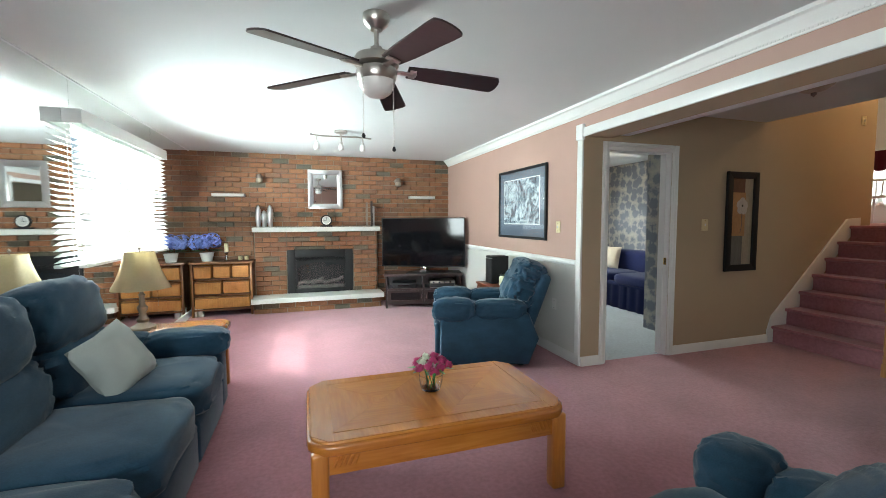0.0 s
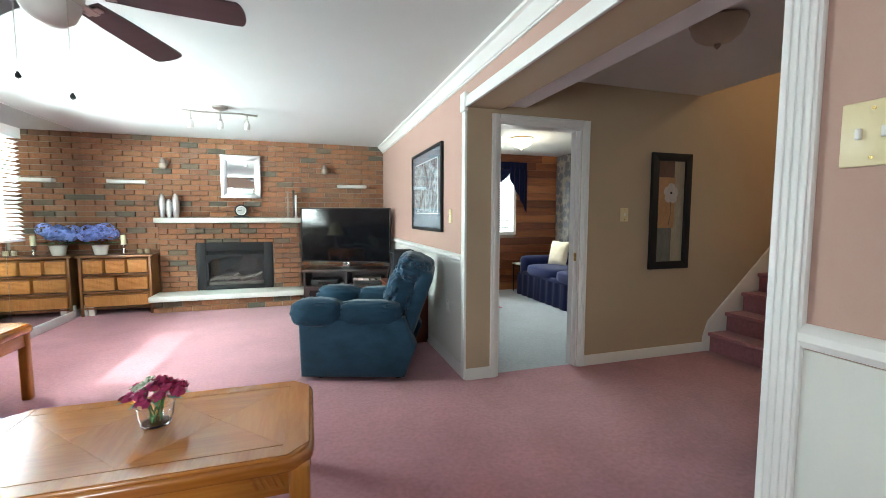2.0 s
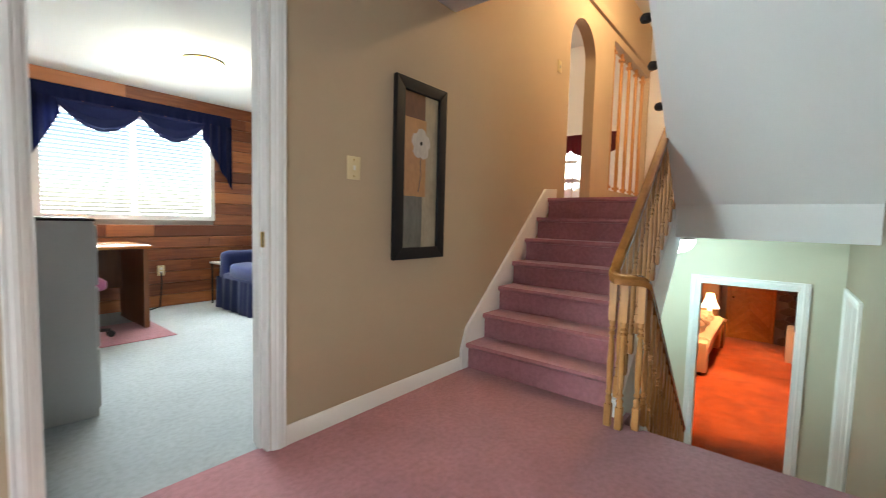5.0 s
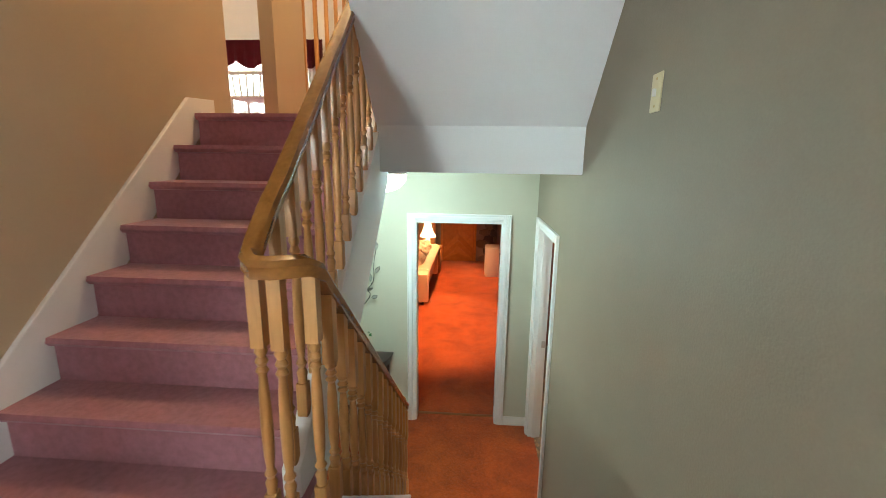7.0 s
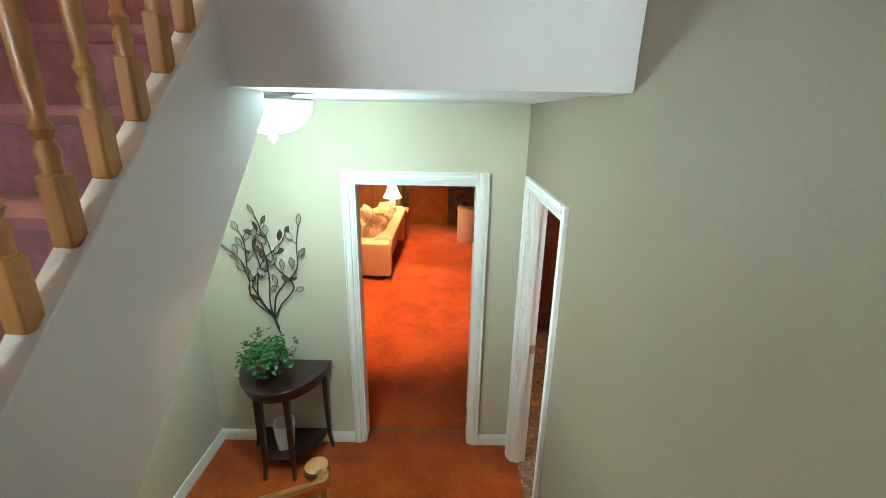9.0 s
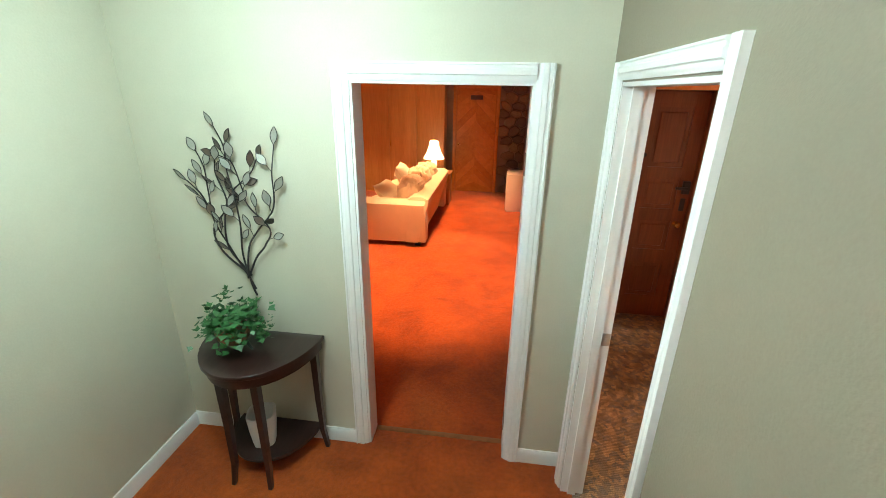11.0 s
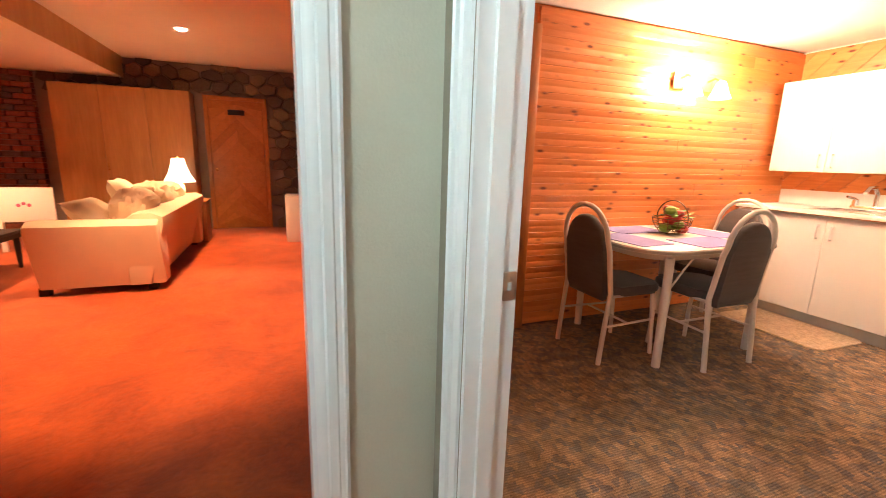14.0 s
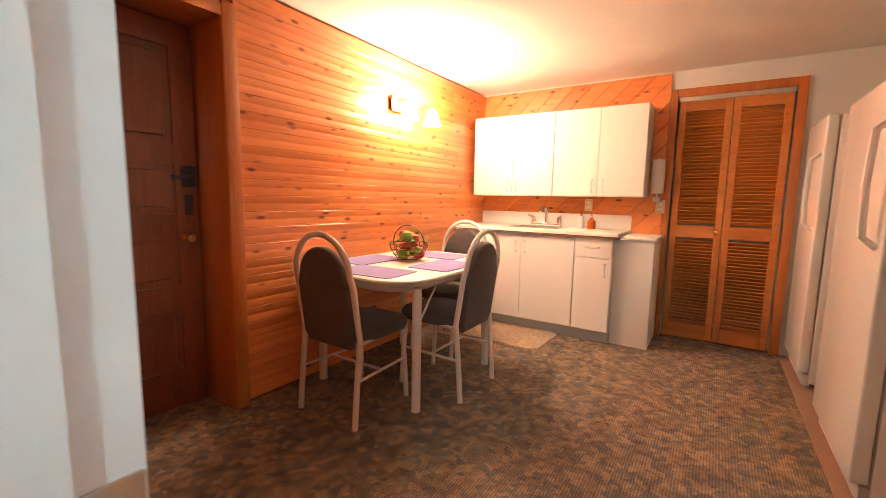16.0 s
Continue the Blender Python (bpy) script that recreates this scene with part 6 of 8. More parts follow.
part("post", tube(B(), [(0, 0, -0.02), (0, 0, -0.06)], 0.008, 8), M["nickel"], tr)
for x in (-0.22, 0.0, 0.2):
    h = part("spot", turned(B(), [(0, 0), (0.007, 0), (0.007, -0.05), (0.014, -0.055), (0.014, -0.07), (0, -0.07)], x, 0, -0.055, 10), M["nickel"], tr)
    part("glass_shade", turned(B(), [(0.014, -0.07), (0.024, -0.085), (0.024, -0.125), (0.018, -0.135), (0, -0.135)], x, 0, -0.055, 14), M["frost"], h)

# picture, switches, outlets
pc = thing("framed_picture", "framed winter scene print in a dark frame", "picture", (XP - 0.001, 4.37, 1.58))
W2, H2 = 0.57, 0.412
for k in range(4):
    horiz = k < 2
    a, b = (W2, H2) if horiz else (H2, W2)
    o = [(-a, b), (a, b), (a - 0.03, b - 0.03), (-a + 0.03, b - 0.03)]
    sg = 1 if k % 2 == 0 else -1
    part("frame_side", prism(B(), [(u, v * sg) if horiz else (v * sg, u) for u, v in o], -0.028, 0, "x", 0.004, 1), M["black"], pc)
part("mount_board", bx(-0.012, -W2 + 0.028, -H2 + 0.028, -0.008, W2 - 0.028, H2 - 0.028), M["mount"], pc, "dark grey-blue mount board")
part("mount_edge", bx(-0.0135, -0.43, -0.245, -0.012, 0.43, 0.295), M["ceramic"], pc)
part("print", bx(-0.015, -0.42, -0.235, -0.0135, 0.42, 0.285), M["print_winter"], pc, "snowy winter scene with dark figures of horses")
part("picture_glass", bx(-0.019, -W2 + 0.028, -H2 + 0.028, -0.017, W2 - 0.028, H2 - 0.028), M["glass"], pc).visible_shadow = False


def wall_plate(place, turn, label, mat="ivory", w=0.072, h=0.115, outlet=False):
    s = thing("outlet" if outlet else "light_switch", label, "outlet" if outlet else "switch", place, turn)
    part("plate", bx(-w / 2, -0.006, -h / 2, w / 2, 0, h / 2, 0.003), M[mat], s)
    if outlet:
        for z in (-0.022, 0.022):
            part("socket", bx(-0.016, -0.009, z - 0.014, 0.016, -0.005, z + 0.014, 0.003), M["ceramic"], s)
    else:
        for i in range(2 if w > 0.1 else 1):
            x = (i - 0.5) * 0.046 if w > 0.1 else 0
            part("toggle", bx(x - 0.005, -0.016, -0.012, x + 0.005, -0.005, 0.012, 0.002), M["ceramic"], s)
    for z in (-h / 2 + 0.018, h / 2 - 0.018):
        part("screw", turn_bm(turned(B(), [(0, 0), (0.004, 0), (0.004, 0.002), (0, 0.002)], seg=10), Matrix.Translation((0, -0.005, z)) @ Matrix.Rotation(radians(90), 4, "X")), M["brass"], s)


wall_plate((XP - 0.001, 3.60, 1.315), -90, "brass-toned switch plate on the pink wall")
wall_plate((XP - 0.001, 0.728, 1.497), -90, "brass-toned double switch plate on the pink wall", w=0.118, h=0.142)
wall_plate((XP - 0.007, 3.64, 0.52), -90, "white outlet on the wainscot", "ceramic", outlet=True)
wall_plate((3.822, YT - 0.001, 1.33), 0, "ivory switch plate beside the study door", "ivory", 0.085, 0.12)
wall_plate((6.28, YT - 0.001, 2.56), 0, "small ivory thermostat high on the wall", "ivory", 0.08, 0.11)
wall_plate((5.134, YS + 0.001, 1.277), 180, "ivory switch plate on the stairwell wall", "ivory", 0.075, 0.12)

# hall flush light (off) and basement light (lit)


def flush_light(name, place, r, glass, metal, label, drop=0):
    s = thing(name, label, "ceiling light", (place[0], place[1], place[2] - drop))
    if drop:
        part("neck", turned(B(), [(0, drop), (r * 0.6, drop), (r * 0.5, 0), (0, 0)], seg=24), M[metal], s)
    part("rim", turned(B(), [(0, 0), (r * 0.9, 0), (r, -0.006), (r * 1.02, -0.012), (r * 0.98, -0.016), (0, -0.016)], seg=32), M[metal], s)
    part("bowl", turned(B(), [(r * 0.97, -0.016), (r * 0.94, -0.05), (r * 0.78, -0.09), (r * 0.5, -0.118), (r * 0.2, -0.13), (0, -0.132)], seg=32), M[glass], s)
    part("finial", turned(B(), [(0, -0.13), (0.016, -0.132), (0.018, -0.145), (0.006, -0.158), (0, -0.165)], seg=14), M[metal], s)
    return s


flush_light("hall_light", (3.40, 2.02, 2.43), 0.145, "frost_dim", "pewter", "unlit flush ceiling light with frosted bowl")
flush_light("study_light", (4.0, 5.47, 2.4), 0.16, "lit_study", "brass", "lit flush ceiling light in the study")
lamp("study_bulb", "POINT", (4.0, 5.47, 2.18), 18, (1, 0.85, 0.62), 0.1)
flush_light("landing_light", (6.47, 2.17, BZ), 0.16, "lit_bowl", "enamel", "bright lit flush ceiling light on the landing", 0.02)
lamp("landing_bulb", "POINT", (6.50, 2.17, 0.77), 20.5, (0.68, 1.0, 1.0), 0.1)
flush_light("upper_hall_light", (6.9, 2.3, 4.1), 0.17, "lit_study", "brass", "lit flush ceiling light in the upper hall")
lamp("upper_hall_bulb", "POINT", (6.9, 2.3, 3.85), 66, (1.0, 0.66, 0.34), 0.1)
# unseen warm fill added over the dining room to brighten the stairs
lamp("dining_fill", "POINT", (7.6, 5.0, 3.4), 30, (1.0, 0.7, 0.4), 0.1)

# ---- study things ----
vl = thing("study_valance", "navy blue swagged valance over the study window", "valance", (0, 0, 0))
part("header", drape(6.86, 2.96, 4.86, 2.26, 0.16, 0.012, 24, "x", 80), M["navy"], vl)


def swag(x0, x1, z, drop, y):
    bm = B()
    k, r = 24, 8
    g = []
    for i in range(k + 1):
        u = i / k
        x = x0 + (x1 - x0) * u
        low = drop * math.sin(math.pi * u) ** 0.8
        g.append([bm.verts.new((x, y - 0.03 * math.sin(math.pi * u) * math.sin(j / r * math.pi * 3) - 0.01, z - low * j / r)) for j in range(r + 1)])
    for a, b in zip(g, g[1:]):
        for j in range(r):
            bm.faces.new((a[j], b[j], b[j + 1], a[j + 1]))
    bmesh.ops.remove_doubles(bm, verts=bm.verts, dist=0.0005)
    bmesh.ops.solidify(bm, geom=bm.faces[:], thickness=0.004)
    return bm


for a, b in ((3.22, 3.92), (3.88, 4.55)):
    part("swag", swag(a, b, 2.13, 0.26, 6.845), M["navy"], vl)
for x0, x1, d in ((2.96, 3.26, -1), (4.52, 4.86, 1)):
    bm = B()
    g = []
    for i in range(19):
        u = i / 18
        x = x0 + (x1 - x0) * u
        w = u if d > 0 else 1 - u
        g.append([bm.verts.new((x, 6.85 + 0.02 * math.sin(u * 22), 2.14 - (0.16 + 0.60 * w) * j / 5)) for j in range(6)])
    for a, b in zip(g, g[1:]):
        for j in range(5):
            bm.faces.new((a[j], b[j], b[j + 1], a[j + 1]))
    bmesh.ops.solidify(bm, geom=bm.faces[:], thickness=0.004)
    part("tail", bm, M["navy"], vl)
fc = thing("filing_cabinet", "tall grey metal filing cabinet inside the study door", "cabinet", (2.74, 4.46, 0), -6)
part("body", bx(-0.26, -0.26, 0, 0.24, 0.30, 1.02, 0.006), M["grey_metal"], fc)
part("top_edge", bx(-0.265, -0.266, 1.02, 0.245, 0.305, 1.034, 0.003), M["black"], fc)
for k in range(3):
    d = part("drawer", bx(0.24, -0.24, 0.04 + k * 0.325, 0.252, 0.28, 0.35 + k * 0.325, 0.004), M["grey_metal"], fc)
    part("pull", bx(0.252, -0.06, 0.25 + k * 0.325, 0.268, 0.08, 0.27 + k * 0.325, 0.003), M["chrome"], d)
dk = thing("desk", "brown wooden desk under the study window", "desk", (3.2, 6.35, 0))
part("top", bx(-0.6, -0.4, 0.74, 0.52, 0.4, 0.77, 0.004), M["oak"], dk)
for x in (-0.58, 0.46):
    part("side", bx(x, -0.38, 0, x + 0.04, 0.38, 0.74), M["dresser"], dk)
part("modesty_panel", bx(-0.54, 0.30, 0.3, 0.46, 0.33, 0.74), M["dresser"], dk)
oc = thing("office_chair", "pink padded office chair at the desk", "chair", (3.10, 5.85, 0))
part("seat", pad(B(), -0.24, -0.24, 0.42, 0.24, 0.24, 0.53, 4), M["pink_cloth"], oc)
part("back", pad(B(), -0.22, 0.14, 0.55, 0.24, 0.26, 0.92, 3.5), M["pink_cloth"], oc)
part("post", tube(B(), [(0, 0, 0.08), (0, 0, 0.44)], 0.025, 10), M["black"], oc)
for k in range(5):
    a = radians(72 * k)
    lg = part("base_leg", tube(B(), [(0, 0, 0.10), (0.28 * math.cos(a), 0.28 * math.sin(a), 0.065)], 0.02, 8, 0.013), M["black"], oc)
    part("castor", turn_bm(turned(B(), [(0, -0.02), (0.028, -0.02), (0.028, 0.02), (0, 0.02)], seg=12), Matrix.Translation((0.28 * math.cos(a), 0.28 * math.sin(a), 0.034)) @ Matrix.Rotation(radians(90), 4, "X")), M["black"], lg)
solid("floor_mat", bx(2.6, 5.55, 0.0, 3.78, 6.3, 0.008, 0.003), M["carpet_pink"], "faded mauve mat under the desk chair", "mat")
wall_plate((4.08, 6.885, 0.42), 0, "ivory outlet with a plug on the cedar wall", "ivory", outlet=True)
solid("cable", tube(B(), [(3.75, 6.80, 0.01), (3.95, 6.78, 0.01), (4.05, 6.84, 0.02), (4.08, 6.87, 0.25), (4.08, 6.875, 0.40)], 0.008, 6), M["black"], "black cable running to the outlet", "cable")
ss = thing("study_sofa", "navy slipcovered sofa with skirt", "sofa", (0, 0, 0))
NV = M["navy"]
part("body", bx(4.52, 4.40, 0.10, 5.40, 6.46, 0.42, 0.03), NV, ss)
part("seat_cushion", pad(B(), 4.50, 4.58, 0.36, 5.2, 5.43, 0.54, 5), NV, ss)
part("seat_cushion", pad(B(), 4.50, 5.42, 0.36, 5.2, 6.28, 0.54, 5), NV, ss)
part("back", bx(5.15, 4.42, 0.35, 5.44, 6.44, 0.86, 0.08, 3), NV, ss)
for a, b in ((4.38, 4.60), (6.26, 6.48)):
    part("arm", bx(4.52, a, 0.1, 5.42, b, 0.66, 0.08, 3), NV, ss)
bm = B()
g = []
for i in range(81):
    y = 4.38 + 2.1 * i / 80
    o = 0.014 * math.sin(i * 0.9) + (0.02 if i % 27 < 2 else 0)
    g.append((bm.verts.new((4.51 - o * 0.3, y, 0.36)), bm.verts.new((4.50 - o, y, 0.01))))
for a, b in zip(g, g[1:]):
    bm.faces.new((a[0], b[0], b[1], a[1]))
bmesh.ops.solidify(bm, geom=bm.faces[:], thickness=0.004)
part("skirt", bm, NV, ss)
part("skirt_end", bx(4.505, 6.478, 0.01, 5.40, 6.488, 0.36), NV, ss)
for y, sd in ((6.05, 4), (4.78, 6)):
    solid("cushion", turn_bm(pillow(0.40, 0.40, 0.13, seed=sd), pose(5.02, y, 0.72, -14, 0, -78)), M["cream"], "cream square cushion on the navy sofa", "pillow", group="study cushions")
st = thing("side_table", "small white side table beside the study sofa", "table", (4.72, 6.66, 0))
part("top", bx(-0.16, -0.13, 0.48, 0.16, 0.13, 0.50, 0.004), W, st)
for x in (-0.14, 0.14):
    for y in (-0.11, 0.11):
        part("leg", tube(B(), [(x, y, 0), (x, y, 0.48)], 0.011, 8), M["black"], st)

# ---- lower landing things ----
ht = thing("console_table", "dark espresso half-moon console table against the wall", "table", (7.45, 2.62, FZ))
ht.scale = (0.97, 0.93, 1)


def half_moon(r, d, k=20):
    return [(0.0, -r)] + [(-d * math.cos(radians(t)), r * math.sin(radians(t))) for t in np.linspace(-84, 84, k)] + [(0.0, r)]


part("top", prism(B(), half_moon(0.335, 0.43), 0.715, 0.74, "z", 0.006, 2), M["espresso"], ht)
part("apron", prism(B(), half_moon(0.315, 0.405), 0.655, 0.715), M["espresso"], ht)
part("lower_shelf", prism(B(), half_moon(0.27, 0.33), 0.115, 0.135, "z", 0.004, 1), M["espresso"], ht)
for x, y, fx, fy in ((-0.045, -0.285, 0.0, -0.03), (-0.045, 0.285, 0.0, 0.03), (-0.345, -0.10, -0.03, -0.012), (-0.345, 0.10, -0.03, 0.012)):
    bm = B()
    for k, (z0, z1, s0, s1) in enumerate(((0.655, 0.35, 0.0, 0.02), (0.35, 0.12, 0.02, 0.25), (0.12, 0.0, 0.25, 1.0))):
        a, b = (x + fx * s0, y + fy * s0), (x + fx * s1, y + fy * s1)
        h0, h1 = 0.02 - 0.003 * k, 0.017 - 0.003 * k
        vs = [bm.verts.new((a[0] + i * h0, a[1] + j * h0, z0)) for i, j in ((-1, -1), (1, -1), (1, 1), (-1, 1))] + [bm.verts.new((b[0] + i * h1, b[1] + j * h1, z1)) for i, j in ((-1, -1), (1, -1), (1, 1), (-1, 1))]
        for q in range(4):
            bm.faces.new((vs[q], vs[(q + 1) % 4], vs[4 + (q + 1) % 4], vs[4 + q]))
        bm.faces.new(vs[:4])
        bm.faces.new(vs[4:])
    part("leg", bm, M["espresso"], ht)
bm = B()
rings = []
for r, h in ((0.062, 0.0), (0.075, 0.10), (0.082, 0.20), (0.074, 0.20), (0.066, 0.10), (0.054, 0.012)):
    rings.append([bm.verts.new((r * 0.9 * math.copysign(abs(math.cos(t)) ** 0.6, math.cos(t)), r * 0.9 * math.copysign(abs(math.sin(t)) ** 0.6, math.sin(t)), h)) for t in [2 * math.pi * i / 28 for i in range(28)]])
for a, b in zip(rings, rings[1:]):
    for i in range(28):
        bm.faces.new((a[i], a[(i + 1) % 28], b[(i + 1) % 28], b[i]))
bm.faces.new(rings[0])
bm.faces.new(rings[-1])
solid("waste_basket", bm, M["ceramic"], "white squared ceramic pot on the lower shelf", "pot", place=(7.27, 2.63, FZ + 0.135), turn=20)
pt = thing("ivy_plant", "green ivy in a wire basket pot on the console", "plant", (7.26, 2.70, FZ + 0.74))
part("basket", turned(B(), [(0, 0.045), (0.05, 0.045), (0.075, 0.07), (0.085, 0.11), (0.075, 0.13), (0, 0.13)], seg=18), M["dresser"], pt)
for k in range(3):
    a = radians(120 * k + 30)
    part("foot", tube(B(), [(0.06 * math.cos(a), 0.06 * math.sin(a), 0.06), (0.075 * math.cos(a), 0.075 * math.sin(a), 0.025), (0.09 * math.cos(a), 0.09 * math.sin(a), 0.004)], 0.007, 6), M["steel_dark"], pt)
rn = random.Random(21)
bm = B()
for h in range(32):
    t, el = rn.uniform(0, 2 * math.pi), rn.uniform(-0.5, 1.35)
    reach = rn.uniform(0.09, 0.165)
    for k in range(15):
        f = rn.uniform(0.35, 1.0)
        a2 = t + rn.gauss(0, 0.28)
        e2 = el - 0.9 * (f - 0.5) + rn.gauss(0, 0.2)
        q = Vector((reach * f * math.cos(a2) * math.cos(e2) * 1.05, reach * f * math.sin(a2) * math.cos(e2) * 1.25, 0.135 + reach * f * math.sin(e2) * 0.9))
        q = Vector((q.x * 1.2, q.y * 1.2, max(q.z * 1.15, 0.015)))
        d = Vector((math.cos(a2 + rn.gauss(0, 0.7)), math.sin(a2 + rn.gauss(0, 0.7)), rn.uniform(-0.9, 0.4))).normalized()
        x = d.cross(Vector((rn.gauss(0, 0.4), rn.gauss(0, 0.4), 1))).normalized()
        s_ = rn.uniform(0.019, 0.031)
        up_ = x.cross(d) * s_ * 0.25
        pts = (q, q + d * s_ * 0.4 + x * s_ * 0.75 + up_, q + d * s_ * 0.75 + x * s_ * 0.3, q + d * s_ * 1.35 + up_, q + d * s_ * 0.75 - x * s_ * 0.3, q + d * s_ * 0.4 - x * s_ * 0.75 + up_)
        bm.faces.new([bm.verts.new(p) for p in pts])
tagged(part("leaves", bm, M["leaf"], pt), kind="stuff")

wa = thing("wall_sculpture", "dark metal branch wall sculpture with mesh leaves", "wall art", (7.455, 2.648, -0.565))
rn = random.Random(4)


def spline(ctrl, k=5):
    """A smooth curve that passes through its handles."""
    p = [Vector(c) for c in ctrl]
    p = [p[0] * 2 - p[1]] + p + [p[-1] * 2 - p[-2]]
    out = []
    for a, b, c, d in zip(p, p[1:], p[2:], p[3:]):
        for i in range(k):
            t = i / k
            out.append((b * 2 + (c - a) * t + (a * 2 - b * 5 + c * 4 - d) * t * t + (b * 3 - a - c * 3 + d) * t ** 3) / 2)
    return out + [p[-2]]


STEMS = [((0.01, 0.03), (0.03, 0.10), (0.11, 0.23), (0.19, 0.39), (0.18, 0.55), (0.18, 0.66), (0.23, 0.76)), ((0, 0), (0.03, 0.10), (0.06, 0.23), (0.04, 0.40), (0.04, 0.54), (0.07, 0.68), (0.07, 0.77), (0.10, 0.88)),
         ((0.03, 0.10), (0.01, 0.27), (-0.05, 0.36), (-0.16, 0.49), (-0.17, 0.66), (-0.19, 0.80)), ((0.03, 0.10), (-0.02, 0.21), (-0.09, 0.29), (-0.13, 0.38), (-0.02, 0.49), (0.0, 0.58), (0.02, 0.70), (0.08, 0.73)),
         ((0.03, 0.10), (0.13, 0.25), (0.11, 0.43), (0.06, 0.55), (-0.04, 0.64), (-0.10, 0.73)), ((0.04, 0.11), (0.15, 0.23), (0.18, 0.36), (0.10, 0.48), (0.13, 0.63), (0.11, 0.70)), ((0.19, 0.46), (0.21, 0.54), (0.28, 0.60))]
for i, cs_ in enumerate(STEMS):
    lift = 0.012 + 0.006 * (i % 4)
    pts = [Vector((-lift - 0.012 * math.sin(k * 0.35 + i), p.x, p.y)) for k, p in enumerate(spline([(a, b, 0) for a, b in cs_]))]
    stem = part("stem", tube(B(), pts, 0.0055, 6, 0.0028), M["steel_dark"], wa)
    m_ = len(pts)
    for n_k, k in enumerate(range(m_ // 3, m_, 3)):
        sg = 1 if (n_k + i) % 2 else -1
        t_ = (pts[min(k + 1, m_ - 1)] - pts[k - 1]).normalized()
        side = Vector((0, -t_.z, t_.y)) * sg
        d = (t_ * rn.uniform(0.5, 1.1) + side * rn.uniform(0.5, 0.9) + Vector((rn.uniform(-0.35, -0.05), 0, 0.35))).normalized()
        if k >= m_ - 3:
            d = (t_ + Vector((-0.1, 0, 0))).normalized()
        q = pts[k] + d * rn.uniform(0.018, 0.045)
        x = d.cross(Vector((1, rn.uniform(-0.8, 0.8), rn.uniform(-0.3, 0.3)))).normalized()
        n_, L_, w_ = 10, rn.uniform(0.068, 0.086), rn.uniform(0.014, 0.019)
        rim = [q + d * L_ * j / n_ + x * w_ * math.sin(math.pi * j / n_) for j in range(n_ + 1)] + [q + d * L_ * j / n_ - x * w_ * math.sin(math.pi * j / n_) for j in range(n_ - 1, 0, -1)]
        lf = part("leaf", tube(tube(B(), rim, 0.002, 5, loop=True), [pts[k], q], 0.0016, 5), M["steel_dark"], wa)
        bm = B()
        bm.faces.new([bm.verts.new(v) for v in rim])
        part("mesh_infill", bm, M["slate_glass"] if rn.random() < 0.75 else M["pewter"], lf)

# ---- den things ----
ds = thing("den_sofa", "cream upholstered sofa with loose pillows", "sofa", (0, 0, 0))
SC = M["sofa_cream"]
part("body", bx(10.92, 2.44, FZ + 0.07, 12.98, 3.20, FZ + 0.40, 0.03, 3), SC, ds)
part("back", prism(B(), [(2.44, FZ + 0.07), (2.60, FZ + 0.07), (2.60, FZ + 0.64), (2.52, FZ + 0.70), (2.38, FZ + 0.71), (2.30, FZ + 0.67), (2.30, FZ + 0.60)], 10.80, 13.02, "x", 0.02, 2), SC, ds)
for a, sg in ((10.72, 1), (13.06, -1)):
    part("arm", prism(B(), [(a + sg * 0.12, FZ + 0.07), (a + sg * 0.30, FZ + 0.07), (a + sg * 0.30, FZ + 0.58), (a + sg * 0.24, FZ + 0.64), (a + sg * 0.08, FZ + 0.655), (a, FZ + 0.61), (a + sg * 0.01, FZ + 0.54)], 2.33, 3.24, "y", 0.02, 2), SC, ds)
for k in range(3):
    x = 11.0 + k * 0.61
    part("seat_cushion", pad(B(), x, 2.55, FZ + 0.36, x + 0.61, 3.26, FZ + 0.54, 5, 36, 20, 0.04, 0.05), SC, ds)
    part("back_cushion", pad(B(), x, 2.44, FZ + 0.50, x + 0.6, 2.80, FZ + 0.88 + 0.03 * (k % 2), 2.8, 44, 26, 0.14, 0.14), SC, ds)
for x in (10.82, 12.9):
    for y in (2.36, 3.14):
        part("foot", bx(x + 0.08, y + 0.06, FZ, x + 0.15, y + 0.13, FZ + 0.07), M["black"], ds)
for px, py, pz, tl, sd in ((11.25, 2.90, 0.62, 48, 8), (11.85, 2.82, 0.74, 30, 9)):
    solid("den_pillow", turn_bm(pillow(0.50, 0.46, 0.2, seed=sd), pose(px, py, FZ + pz, -tl, 0, 12 * (sd - 8) - 6)), M["cream"], "soft cream pillow slumped on the den sofa", "pillow", group="den sofa pillows")
solid("den_end_table", box(bx(13.12, 2.3, FZ, 13.5, 2.9, FZ + 0.56, 0.006), 13.10, 2.28, FZ + 0.56, 13.52, 2.92, FZ + 0.585, 0.004), M["dresser"], "brown end table behind the sofa arm", "table")
dl = thing("den_lamp", "lit table lamp with a cream bell shade", "lamp", (13.25, 2.60, FZ + 0.585))
part("base", turned(B(), [(0, 0), (0.08, 0), (0.07, 0.03), (0.03, 0.06), (0.06, 0.13), (0.05, 0.2), (0.015, 0.24), (0.012, 0.3), (0, 0.3)], seg=18), M["ceramic"], dl)
part("shade", turned(B(), [(0.075, 0.56), (0.09, 0.48), (0.13, 0.36), (0.19, 0.25), (0.187, 0.25), (0.127, 0.36), (0.087, 0.48), (0.072, 0.56)], seg=24), M["lit_shade"], dl, "glowing cream bell shade")
part("finial", turned(B(), [(0, 0.56), (0.006, 0.56), (0.012, 0.585), (0, 0.60)], seg=8), M["brass"], dl)
